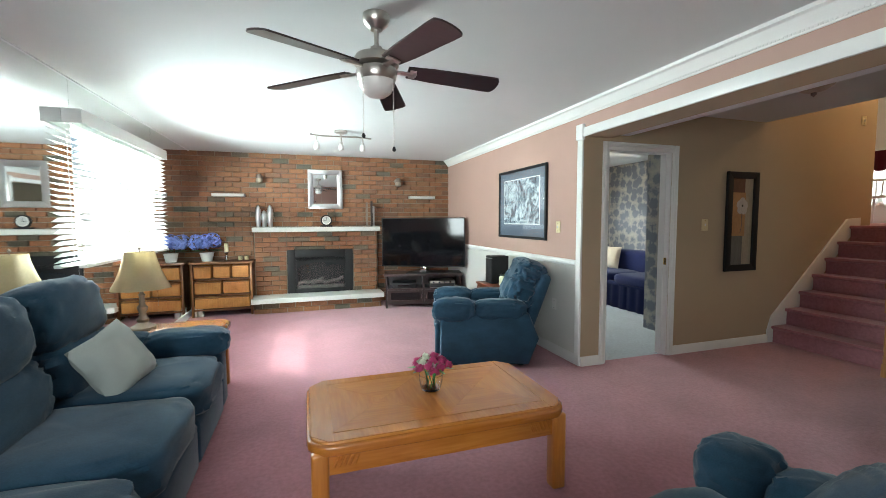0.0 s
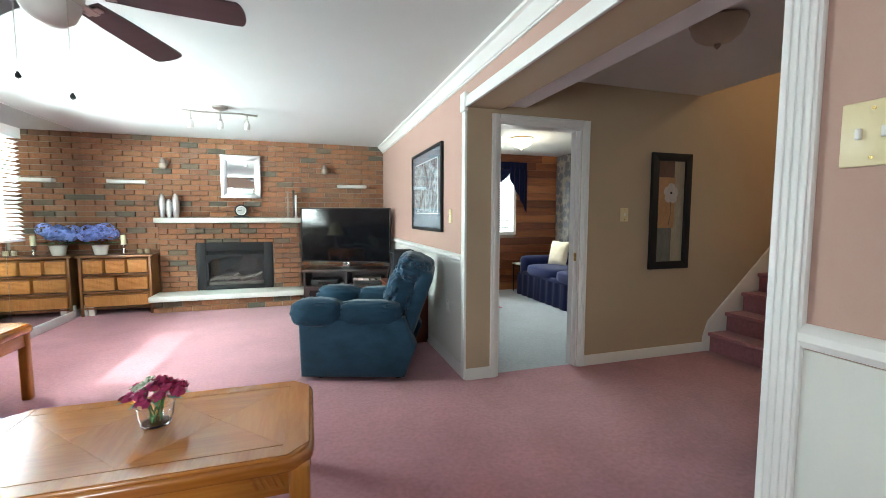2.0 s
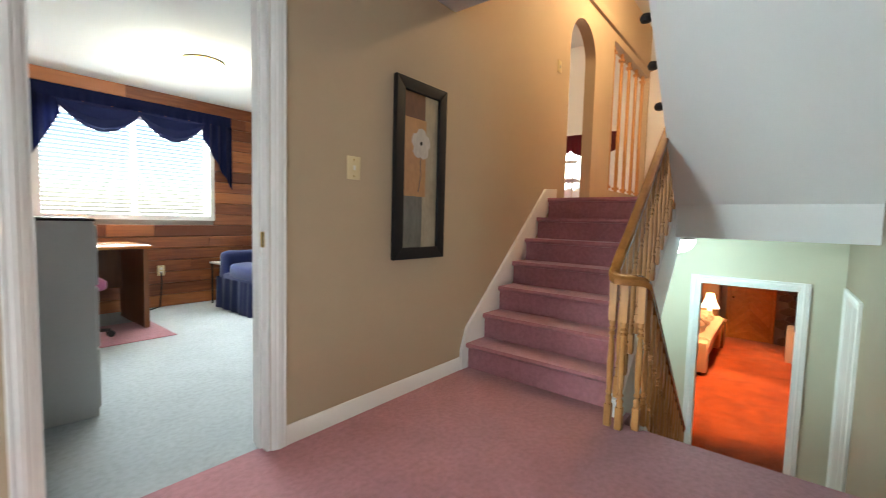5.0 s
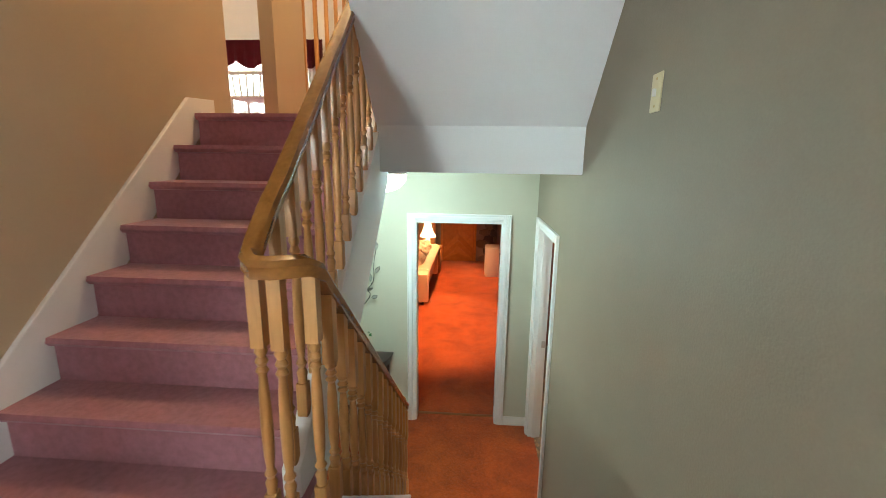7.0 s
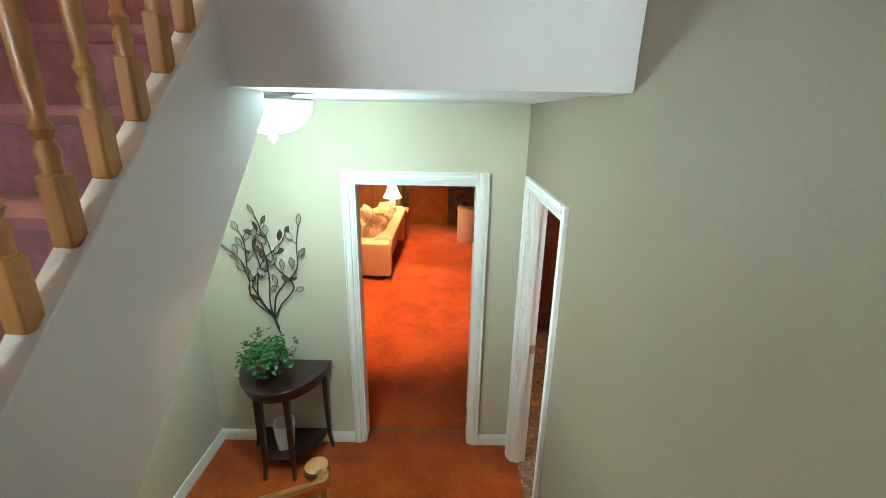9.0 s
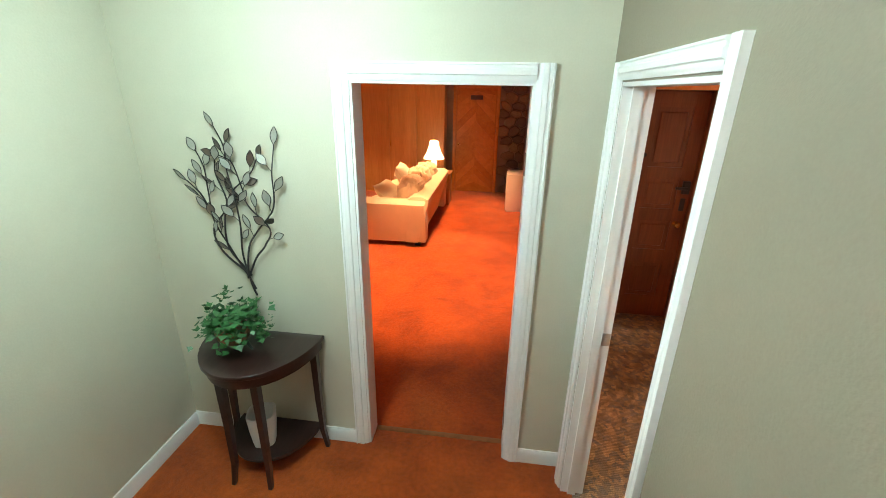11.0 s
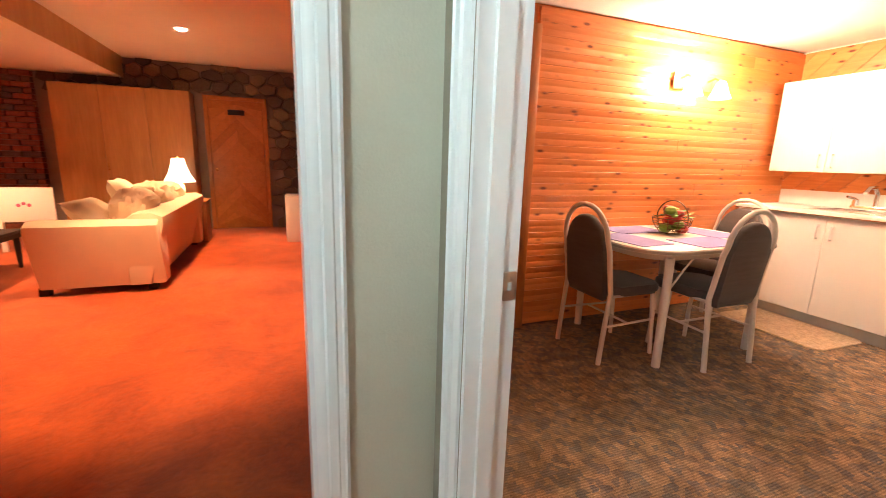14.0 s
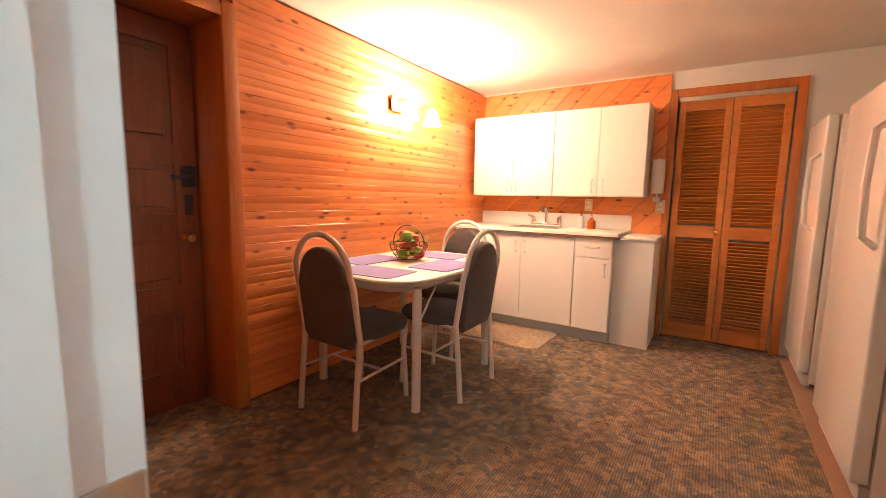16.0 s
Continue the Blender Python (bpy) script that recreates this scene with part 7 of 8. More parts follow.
lamp("den_lamp_bulb", "POINT", (13.25, 2.60, FZ + 0.97), 16, WARM, 0.05)
bt = thing("den_coffee_table", "low black coffee table with magazines", "table", (11.5, 4.15, FZ))
part("top", bx(-0.72, -0.30, 0.37, 0.66, 0.30, 0.40, 0.005), M["black"], bt)
for x in (-0.66, 0.60):
    for y in (-0.25, 0.25):
        part("leg", tube(B(), [(x, y, 0.0), (x, y, 0.12), (x, y, 0.37)], 0.018, 8, 0.03), M["black"], bt)
part("rim", bx(-0.70, -0.28, 0.32, 0.64, 0.28, 0.37), M["black"], bt)
solid("magazine", bx(-0.22, -0.15, 0, 0.2, 0.15, 0.02, 0.003), M["paper"], "white magazine on the coffee table", "magazine", place=(11.55, 4.1, FZ + 0.40), turn=12)
solid("apple_candle", turned(B(), [(0, 0), (0.03, 0), (0.05, 0.03), (0.045, 0.07), (0.015, 0.085), (0, 0.08)], seg=16), M["wax"], "round pale candle on the coffee table", "candle", place=(11.9, 4.25, FZ + 0.40))
fs = thing("fire_screen", "white painted panel screen standing on legs", "screen", (13.0, 4.18, FZ))
part("panel", bx(-0.015, -0.29, 0.36, 0.015, 0.28, 0.77, 0.006), W, fs)
for y in (-0.27, 0.22):
    part("leg", bx(-0.02, y, 0, 0.02, y + 0.05, 0.40, 0.004), W, fs)
for k in range(3):
    part("painted_flower", turn_bm(turned(B(), [(0, 0), (0.022, 0), (0.02, 0.003), (0, 0.003)], seg=8), Matrix.Translation((-0.015, -0.05 + 0.05 * k, 0.56 + 0.02 * (k % 2))) @ Matrix.Rotation(radians(-90), 4, "Y")), M["pink_cloth"], fs)
wd = thing("wardrobe", "tall pale plywood wardrobe with plain doors", "wardrobe", (14.0, 3.345, FZ))
part("carcass", bx(0.02, -0.83, 0, 0.38, 0.83, 2.12, 0.004), M["panel"], wd)
for k in range(3):
    d = part("door", bx(0.0, -0.825 + k * 0.552, 0.05, 0.02, -0.278 + k * 0.552, 2.11, 0.002), M["panel"], wd)
part("handle", tube(B(), [(-0.004, 0.25, 0.95), (-0.02, 0.25, 0.97), (-0.02, 0.25, 1.03), (-0.004, 0.25, 1.05)], 0.006, 6), M["brass"], wd)
dd = thing("door_den", "golden pine door with chevron boards and vent", "door", (14.38, 1.925, FZ), kind=S)
part("door_frame", box(box(bx(-0.05, -0.46, 0, 0.0, -0.40, 2.12, 0.004), -0.05, 0.40, 0, 0.0, 0.46, 2.12, 0.004), -0.05, -0.40, 2.06, 0.0, 0.40, 2.12, 0.004), M["door_pine"], dd)
part("leaf", bx(-0.02, -0.40, 0.01, 0.0, 0.40, 2.06), M["door_pine"], dd)
for k in range(13):
    for sg in (-1, 1):
        z = -0.15 + k * 0.175
        o = [(0.0, z + 0.36), (0.0, z + 0.53), (sg * 0.38, z + 0.15), (sg * 0.38, z - 0.02)]
        o = [(u, min(2.0, max(0.06, v))) for u, v in o]
        if max(v for u, v in o) - min(v for u, v in o) > 0.1 and o[1][1] - o[0][1] + o[2][1] - o[3][1] > 0.06:
            o2 = [p for i, p in enumerate(o) if p != o[i - 1]]
            if len(o2) > 2:
                part("chevron_board", prism(B(), [(u * 0.99, v) for u, v in o2], -0.032, -0.02, "x"), M["door_pine"], dd)
part("vent", bx(-0.04, -0.12, 1.84, -0.031, 0.12, 1.92, 0.003), M["steel_dark"], dd, "dark vent grille")
part("knob", turn_bm(turned(B(), [(0, 0), (0.02, 0.01), (0.026, 0.04), (0, 0.055)], seg=14), Matrix.Translation((-0.03, 0.33, 0.98)) @ Matrix.Rotation(radians(-90), 4, "Y")), M["brass"], dd)
wb = thing("white_cabinet", "small white wall cabinet on the den wall", "cabinet", (12.9, 0.94, FZ))
part("body", bx(0.0, 0.0, 0.0, 0.5, 0.31, 0.66, 0.005), M["melamine"], wb)
part("door", bx(0.01, 0.31, 0.02, 0.49, 0.325, 0.64, 0.004), M["melamine"], wb)


def recessed(place, power=230, spread=80):
    s = thing("recessed_light", "lit recessed ceiling downlight, third one added as fill", "ceiling light", place, group="den downlights")
    part("trim_ring", turned(B(), [(0.06, 0.0), (0.085, 0.0), (0.085, -0.008), (0.06, -0.004)], seg=24), W, s)
    part("bulb", turned(B(), [(0, -0.024), (0.035, -0.021), (0.055, -0.012), (0.062, -0.002), (0, -0.002)], seg=24), M["lit_recess"], s)
    lamp("downlight", "SPOT", (place[0], place[1], place[2] - 0.04), power * 0.92, (1.0, 0.53, 0.24), 0.05, aim=(place[0], place[1], -3), angle=spread)


recessed((12.33, 2.27, 1.04), 265)
recessed((10.0, 2.15, 1.04), 345, 75)
# this unseen downlight is added as fill for the dark den bricks
recessed((11.6, 4.9, 0.75), 290, 130)
db = thing("den_fireplace", "old brick fireplace wall with dark firebox", "fireplace", (0, 0, 0), kind=S)
part("firebox", bx(14.28, 5.2, FZ + 0.1, 14.39, 6.05, FZ + 0.62), M["black"], db)
part("screen_arch", tube(B(), [(14.27, 5.3 + 0.65 * k / 12, FZ + 0.12 + 0.34 * math.sin(math.pi * k / 12)) for k in range(13)], 0.012, 6), M["pewter"], db)
rnd = random.Random(12)
bm = B()
for r in range(29):
    y = 4.46 - 0.12 * (r % 2)
    while y < 6.5:
        a, b = max(y, 4.46), min(y + 0.21, 6.5)
        z = FZ + 0.02 + r * 0.078
        y += 0.225
        if b - a > 0.04 and not (5.2 < (a + b) / 2 < 6.05 and FZ + 0.1 < z + 0.03 < FZ + 0.62):
            box(bm, 14.30 + rnd.uniform(-0.006, 0.006), a, z, 14.41, b, z + 0.066)
tagged(part("old_bricks", bm, M["brick_dark"], db, "dark red and grey old bricks"), kind="stuff")


ch = thing("dining_chair", "white painted spindle-back chair by the dining window", "chair", (8.65, 4.22, UZ))
part("seat", bx(0.0, -0.24, 0.42, 0.44, 0.24, 0.455, 0.012), W, ch)
part("top_rail", bx(-0.02, -0.29, 0.68, 0.015, 0.29, 0.72, 0.008), W, ch)
for k in range(7):
    y = -0.26 + k * 0.52 / 6
    part("spindle", tube(B(), [(0.0, y * 0.85, 0.45), (-0.003, y, 0.69)], 0.009, 8), W, ch)
for x, y in ((0.03, -0.21), (0.03, 0.21), (0.40, -0.21), (0.40, 0.21)):
    part("leg", tube(B(), [(x, y, 0.43), (x, y * 1.06, 0.0)], 0.018, 8, 0.014), W, ch)

# ---- kitchenette things ----
kt = thing("dining_table", "white-topped oval kitchenette table with tube legs", "table", (8.66, -1.19, FZ))


def rounded(a, b, r, k=8):
    out = []
    for cx, cy, t in ((a - r, b - r, 0), (-a + r, b - r, 90), (-a + r, -b + r, 180), (a - r, -b + r, 270)):
        out += arc(cx, cy, r, t, t + 90, k)
    return out


part("tabletop", prism(B(), rounded(0.44, 0.60, 0.26), 0.715, 0.745, "z", 0.008, 2), M["melamine"], kt)
part("metal_edge", prism(B(), rounded(0.446, 0.606, 0.26), 0.722, 0.736), M["nickel"], kt)
part("under_frame", prism(B(), rounded(0.36, 0.52, 0.2), 0.67, 0.715), M["tube"], kt)
for sx in (-1, 1):
    for sy in (-1, 1):
        lg = part("leg", tube(B(), [(sx * 0.37, sy * 0.41, 0.0), (sx * 0.37, sy * 0.41, 0.69)], 0.025, 14), M["tube"], kt)
        part("brace", tube(B(), [(sx * 0.37, sy * 0.40, 0.48), (sx * 0.36, sy * 0.28, 0.60), (sx * 0.34, sy * 0.16, 0.69)], 0.006, 8), M["tube"], lg)


def dining_chair(place, turn):
    """Faces local -y; the back stands at local y = 0."""
    s = thing("dining_chair", "cream tube dining chair with charcoal ribbed padding", "chair", place, turn, "chairs round the kitchenette table")
    w = 0.205
    arch = [(-w, 0.02, 0.0), (-w, 0.0, 0.25), (-w, -0.02, 0.45), (-w + 0.004, 0.02, 0.72)] + [(-(w - 0.01) * math.cos(radians(t)), 0.035 + 0.02 * math.sin(radians(t)), 0.78 + 0.20 * math.sin(radians(t))) for t in range(0, 181, 15)] + [(w - 0.004, 0.02, 0.72), (w, -0.02, 0.45), (w, 0.0, 0.25), (w, 0.02, 0.0)]
    part("back_frame", tube(B(), arch, 0.0155, 10), M["tube"], s)
    o = [(-0.155, 0.40), (-0.165, 0.46)] + [(-0.168 * math.cos(radians(t)), 0.74 + 0.185 * math.sin(radians(t))) for t in range(0, 181, 15)] + [(0.165, 0.46), (0.155, 0.40)]
    bm = prism(B(), o, -0.028, 0.028, "y", 0.018, 3)
    part("back_pad", turn_bm(bm, Matrix.Translation((0, -0.072, 0)) @ Matrix.Rotation(radians(-7.2), 4, "X")), M["chair_cloth"], s, "charcoal ribbed back pad")
    part("seat", turn_bm(prism(B(), rounded(0.20, 0.21, 0.07), -0.03, 0.03, "z", 0.024, 3), Matrix.Translation((0, -0.245, 0.455))), M["chair_cloth"], s)
    for sx in (-1, 1):
        part("front_leg", tube(B(), [(sx * 0.17, -0.40, 0.43), (sx * 0.175, -0.42, 0.2), (sx * 0.18, -0.43, 0.0)], 0.014, 10), M["tube"], s)
        part("side_rail", tube(B(), [(sx * 0.2, 0.0, 0.24), (sx * 0.178, -0.42, 0.24)], 0.008, 8), M["tube"], s)
        part("seat_rail", tube(B(), [(sx * 0.2, -0.01, 0.43), (sx * 0.17, -0.40, 0.425)], 0.010, 8), M["tube"], s)
    part("cross_rail", tube(B(), [(-0.19, -0.2, 0.24), (0.19, -0.2, 0.24)], 0.008, 8), M["tube"], s)
    return s


chair = dining_chair((8.63, -0.47, FZ), 0)
copy_thing(chair, pose(8.16, -1.21, FZ, 0, 0, 90))
copy_thing(chair, pose(8.72, -1.98, FZ, 0, 0, 180))
for x, y, a in ((8.60, -0.78, 4), (8.40, -1.22, 92), (8.70, -1.58, 2), (8.92, -1.1, 88)):
    solid("placemat", prism(B(), rounded(0.21, 0.14, 0.01, 2), 0, 0.004), M["placemat"], "lilac woven placemat on the table", "placemat", group="placemats", place=(x, y, FZ + 0.7455 + 0.001 * (a > 50)), turn=a)
fb = thing("fruit_basket", "wire basket filled with fruit and greens", "basket", (8.72, -1.26, FZ + 0.751))
for z, r in ((0.006, 0.06), (0.04, 0.085), (0.08, 0.105), (0.115, 0.11)):
    part("wire_ring", tube(B(), [(r * math.cos(t), r * math.sin(t), z) for t in [2 * math.pi * i / 24 for i in range(24)]], 0.0035, 6, loop=True), M["dresser"], fb)
for k in range(12):
    t = 2 * math.pi * k / 12
    part("wire", tube(B(), [(r * math.cos(t), r * math.sin(t), z) for z, r in ((0.006, 0.06), (0.04, 0.085), (0.08, 0.105), (0.115, 0.11))], 0.0025, 5), M["dresser"], fb)
fb.scale = (1.18, 1.18, 0.95)
part("handle", tube(B(), [(0.11 * math.cos(radians(t)), 0, 0.115 + 0.13 * math.sin(radians(t))) for t in range(0, 181, 12)], 0.004, 6), M["dresser"], fb)
rn = random.Random(33)
for k in range(26):
    t, r = rn.uniform(0, 6.28), rn.uniform(0.0, 0.095) if k < 16 else rn.uniform(0.0, 0.05)
    s_ = rn.uniform(0.026, 0.04)
    part("fruit", turned(B(), [(0, -s_), (s_ * 0.7, -s_ * 0.7), (s_, 0), (s_ * 0.75, s_ * 0.7), (s_ * 0.2, s_ * 0.92), (0, s_ * 0.85)], r * math.cos(t), r * math.sin(t), 0.04 + 0.0055 * k, 12), M[("fruit_red", "fruit_green", "fruit_yellow", "fruit_red", "fruit_green")[k % 5]], fb)
for k in range(22):
    bm = B()
    t = rn.uniform(0, 6.28)
    o, d = Vector((0.08 * math.cos(t), 0.08 * math.sin(t), rn.uniform(0.11, 0.16))), Vector((math.cos(t), math.sin(t), rn.uniform(-0.4, 0.5)))
    x = Vector((-math.sin(t), math.cos(t), 0.2))
    bm.faces.new([bm.verts.new(p) for p in (o, o + d * 0.02 + x * 0.012, o + d * 0.045, o + d * 0.02 - x * 0.012)])
    part("leaf", bm, M["leaf"], fb)

YW = -3.1           # kitchenette back wall


def pull(parent, x, y, z, upright=True):
    v = Vector((0, 0, 1)) if upright else Vector((1, 0, 0))
    c = Vector((x, y, z))
    part("handle", tube(B(), [c - v * 0.05, c - v * 0.05 + Vector((0, 0.026, 0)), c - v * 0.03 + Vector((0, 0.03, 0)), c + v * 0.03 + Vector((0, 0.03, 0)), c + v * 0.05 + Vector((0, 0.026, 0)), c + v * 0.05], 0.0065, 8), M["enamel"], parent)


def cabinet(name, x0, x1, y_front, z0, z1, splits, hz, label, drawer=None):
    s = thing(name, label, "cabinet", (0, 0, 0), group=name.replace("_", " ") + "s")
    part("body", bx(x0, YW, z0, x1, y_front - 0.02, z1), M["melamine"], s)
    xs = [x0] + splits + [x1]
    for i, (a, b) in enumerate(zip(xs, xs[1:])):
        top = z1 - 0.003
        if drawer:
            d0 = part("drawer_front", bx(a + 0.0008, y_front - 0.02, z1 - 0.17, b - 0.0008, y_front, z1 - 0.003, 0.003, 1), M["melamine"], s)
            pull(d0, (a + b) / 2, y_front, z1 - 0.085, False)
            top = z1 - 0.176
        d = part("door", bx(a + 0.0008, y_front - 0.02, z0 + 0.003, b - 0.0008, y_front, top, 0.003, 1), M["melamine"], s)
        left = i % 2 == 0
        pull(d, (b - 0.045) if (left and len(xs) > 2) else (a + 0.045), y_front, hz)
    return s


cabinet("wall_cabinet", 7.50, 8.256, -2.78, -0.325, 0.425, [7.866], -0.235, "white melamine wall cabinet with two doors")
cabinet("wall_cabinet", 8.261, 9.07, -2.78, -0.325, 0.425, [8.653], -0.235, "white melamine wall cabinet with two doors")
CT = FZ + 0.915
YC = -2.52
cabinet("base_cabinet", 7.958, 9.105, YC, FZ + 0.10, CT - 0.035, [8.43], CT - 0.16, "white melamine sink base cabinet")
cabinet("base_cabinet", 7.66, 7.953, YC, FZ + 0.10, CT - 0.035, [], CT - 0.30, "white melamine base cabinet with a drawer", True)
solid("toe_kick", bx(7.66, YW, FZ, 9.105, YC - 0.06, FZ + 0.10), M["grey_metal"], "grey recessed toe kick under cabinets", "toe kick", S)
wt = thing("worktop", "pale laminate worktop with a low backsplash", "worktop", (0, 0, 0))
bm = B()
box(bm, 7.62, YW, CT - 0.034, 8.16, YC + 0.03, CT, 0.004)
box(bm, 8.62, YW, CT - 0.034, 9.115, YC + 0.03, CT, 0.004)
box(bm, 8.16, YW, CT - 0.034, 8.62, -2.98, CT)
box(bm, 8.16, -2.60, CT - 0.034, 8.62, YC + 0.03, CT)
part("slab", bm, M["melamine"], wt)
part("backsplash", bx(7.62, YW, CT, 9.115, YW + 0.022, CT + 0.13, 0.004), M["melamine"], wt)
part("edge_line", bx(7.62, YC + 0.0295, CT - 0.034, 9.115, YC + 0.033, CT - 0.026), M["dresser"], wt)
sk = thing("sink", "stainless steel sink with chrome taps", "sink", (8.39, -2.79, CT))
part("rim", box(box(box(bx(-0.25, -0.21, 0.0005, 0.25, -0.17, 0.006), -0.25, 0.17, 0.0005, 0.25, 0.21, 0.006), -0.25, -0.17, 0.0005, -0.21, 0.17, 0.006), 0.21, -0.17, 0.0005, 0.25, 0.17, 0.006), M["chrome"], sk)
part("bowl", box(box(box(box(bx(-0.21, -0.17, -0.16, 0.21, 0.17, -0.155), -0.215, -0.17, -0.155, -0.21, 0.17, 0.0), 0.21, -0.17, -0.155, 0.215, 0.17, 0.0), -0.21, -0.175, -0.155, 0.21, -0.17, 0.0), -0.21, 0.17, -0.155, 0.21, 0.175, 0.0), M["nickel"], sk)
fa = thing("faucet", "chrome two-handled faucet behind the sink", "faucet", (8.36, -2.955, CT + 0.006))
fa.scale = (1.25, 1.2, 1.35)
part("base_bar", bx(-0.12, -0.02, 0, 0.12, 0.02, 0.025, 0.008), M["chrome"], fa)
part("spout", tube(B(), [(0, 0, 0.02), (0, 0.0, 0.10), (0, 0.04, 0.135), (0, 0.10, 0.13), (0, 0.14, 0.10)], 0.012, 10), M["chrome"], fa)
for x in (-0.1, 0.1):
    part("tap_handle", tube(turned(B(), [(0, 0.02), (0.02, 0.02), (0.016, 0.06), (0, 0.065)], x, 0, 0, 12), [(x, 0, 0.062), (x * 1.25, 0.05, 0.075)], 0.007, 8), M["chrome"], fa)
sb = thing("soap_bottle", "amber soap pump bottle beside the sink", "soap dispenser", (7.93, -2.93, CT))
part("bottle", turned(B(), [(0, 0), (0.036, 0), (0.038, 0.02), (0.036, 0.07), (0.015, 0.09), (0.012, 0.10), (0, 0.10)], seg=16), M["orange_soap"], sb)
part("pump", tube(turned(B(), [(0, 0.10), (0.014, 0.10), (0.006, 0.12), (0.006, 0.14), (0, 0.14)], seg=10), [(0, 0, 0.14), (0, 0.045, 0.137)], 0.006, 8), M["chrome"], sb)
sb2 = thing("hand_soap", "white pump soap bottle beside the sink", "soap dispenser", (8.03, -2.95, CT))
part("bottle", turned(B(), [(0, 0), (0.03, 0), (0.031, 0.09), (0.014, 0.115), (0, 0.115)], seg=16), M["paper"], sb2)
part("pump", tube(turned(B(), [(0, 0.115), (0.011, 0.115), (0.005, 0.13), (0.005, 0.155), (0, 0.155)], seg=10), [(0, 0, 0.155), (0, 0.04, 0.152)], 0.005, 8), M["orange_soap"], sb2)
wall_plate((8.0, YW + 0.022, -0.40), 180, "ivory outlet above the worktop", "ivory", outlet=True)
wall_plate((7.40, YW + 0.022, -0.40), 180, "ivory outlet beside the closet", "ivory", outlet=True)
su = thing("side_unit", "narrow white counter unit beside the base cabinets", "cabinet", (0, 0, 0))
part("body", bx(7.37, -3.07, FZ, 7.656, -2.60, CT - 0.05, 0.003), M["melamine"], su)
part("top", bx(7.355, -3.075, CT - 0.05, 7.618, -2.585, CT - 0.024, 0.004), M["melamine"], su)
tw = thing("paper_towel_holder", "paper towel roll on a wall holder", "paper towel", (7.425, -3.0, -0.15))
part("roll", turned(B(), [(0.02, -0.14), (0.048, -0.14), (0.05, 0.0), (0.048, 0.14), (0.02, 0.14)], seg=22), M["paper"], tw)
part("bracket", tube(B(), [(0, -0.09, 0.15), (0, 0, 0.15), (0, 0, -0.17), (0, -0.09, -0.17)], 0.007, 8), M["enamel"], tw)
part("lower_bracket", bx(-0.03, -0.09, -0.21, 0.03, 0.03, -0.165, 0.005), M["grey_metal"], tw)
solid("kitchen_mat", prism(B(), rounded(0.385, 0.27, 0.08, 4), 0, 0.012, "z", 0.005, 1), M["mat_beige"], "beige rounded mat before the sink", "mat", place=(8.46, -2.325, FZ), turn=-2)

wl = thing("wall_sconce", "double wall lamp with bright bell glass shades", "wall lamp", (9.10, -1.72, 0.30))
part("backplate", bx(-0.015, -0.22, -0.02, 0.0, 0.20, 0.10, 0.005), M["dresser"], wl)
for y in (-0.16, 0.14):
    a_ = part("arm", tube(B(), [(-0.01, y, 0.05), (-0.08, y, 0.07), (-0.13, y, 0.04)], 0.009, 8), M["brass"], wl)
    part("glass_shade", turned(B(), [(0.02, 0.04), (0.035, 0.02), (0.055, -0.04), (0.075, -0.085), (0.072, -0.085), (0.05, -0.04), (0.03, 0.02), (0.018, 0.036)], -0.13, y, 0.0, 20), M["lit_sconce"], a_, "glowing bell glass shade")
    lamp("sconce_bulb", "POINT", (8.95, -1.72 + y, 0.375), 27, (1.0, 0.75, 0.48), 0.05)

kd = thing("door_kitchen", "dark stained panelled wooden door with brass lock", "door", (9.40, 0.22, FZ), kind=S)
part("stiles", box(box(bx(-0.035, -0.44, 0.01, 0.0, -0.33, 2.02), -0.035, 0.33, 0.01, 0.0, 0.44, 2.02), -0.035, -0.05, 0.01, 0.0, 0.05, 2.02), M["door_dark"], kd)
for z0, z1 in ((0.01, 0.22), (0.55, 0.68), (0.95, 1.06), (1.32, 1.42), (1.90, 2.02)):
    part("rail", box(bx(-0.034, -0.33, z0, 0.0, -0.05, z1), -0.034, 0.05, z0, 0.0, 0.33, z1), M["door_dark"], kd)
for z0, z1 in ((0.22, 0.55), (0.68, 0.95), (1.06, 1.32), (1.42, 1.90)):
    for y0, y1 in ((-0.33, -0.05), (0.05, 0.33)):
        part("panel", box(bx(-0.02, y0, z0, 0.0, y1, z1), -0.03, y0 + 0.035, z0 + 0.035, -0.018, y1 - 0.035, z1 - 0.035, 0.008, 1), M["door_dark"], kd)
part("knob", turn_bm(turned(B(), [(0, 0), (0.025, 0.0), (0.012, 0.02), (0.028, 0.045), (0.02, 0.06), (0, 0.062)], seg=16), Matrix.Translation((-0.035, -0.37, 0.93)) @ Matrix.Rotation(radians(-90), 4, "Y")), M["brass"], kd)
part("lock_case", box(bx(-0.06, -0.42, 1.20, -0.034, -0.36, 1.31, 0.004), -0.08, -0.40, 1.24, -0.058, -0.30, 1.26, 0.003), M["steel_dark"], kd)
part("lock_plate", bx(-0.042, -0.41, 1.05, -0.034, -0.37, 1.16, 0.002), M["steel_dark"], kd)
part("peephole", turn_bm(turned(B(), [(0, 0), (0.02, 0), (0.02, 0.03), (0, 0.035)], seg=12), Matrix.Translation((-0.034, 0.0, 1.52)) @ Matrix.Rotation(radians(-90), 4, "Y")), M["steel_dark"], kd)
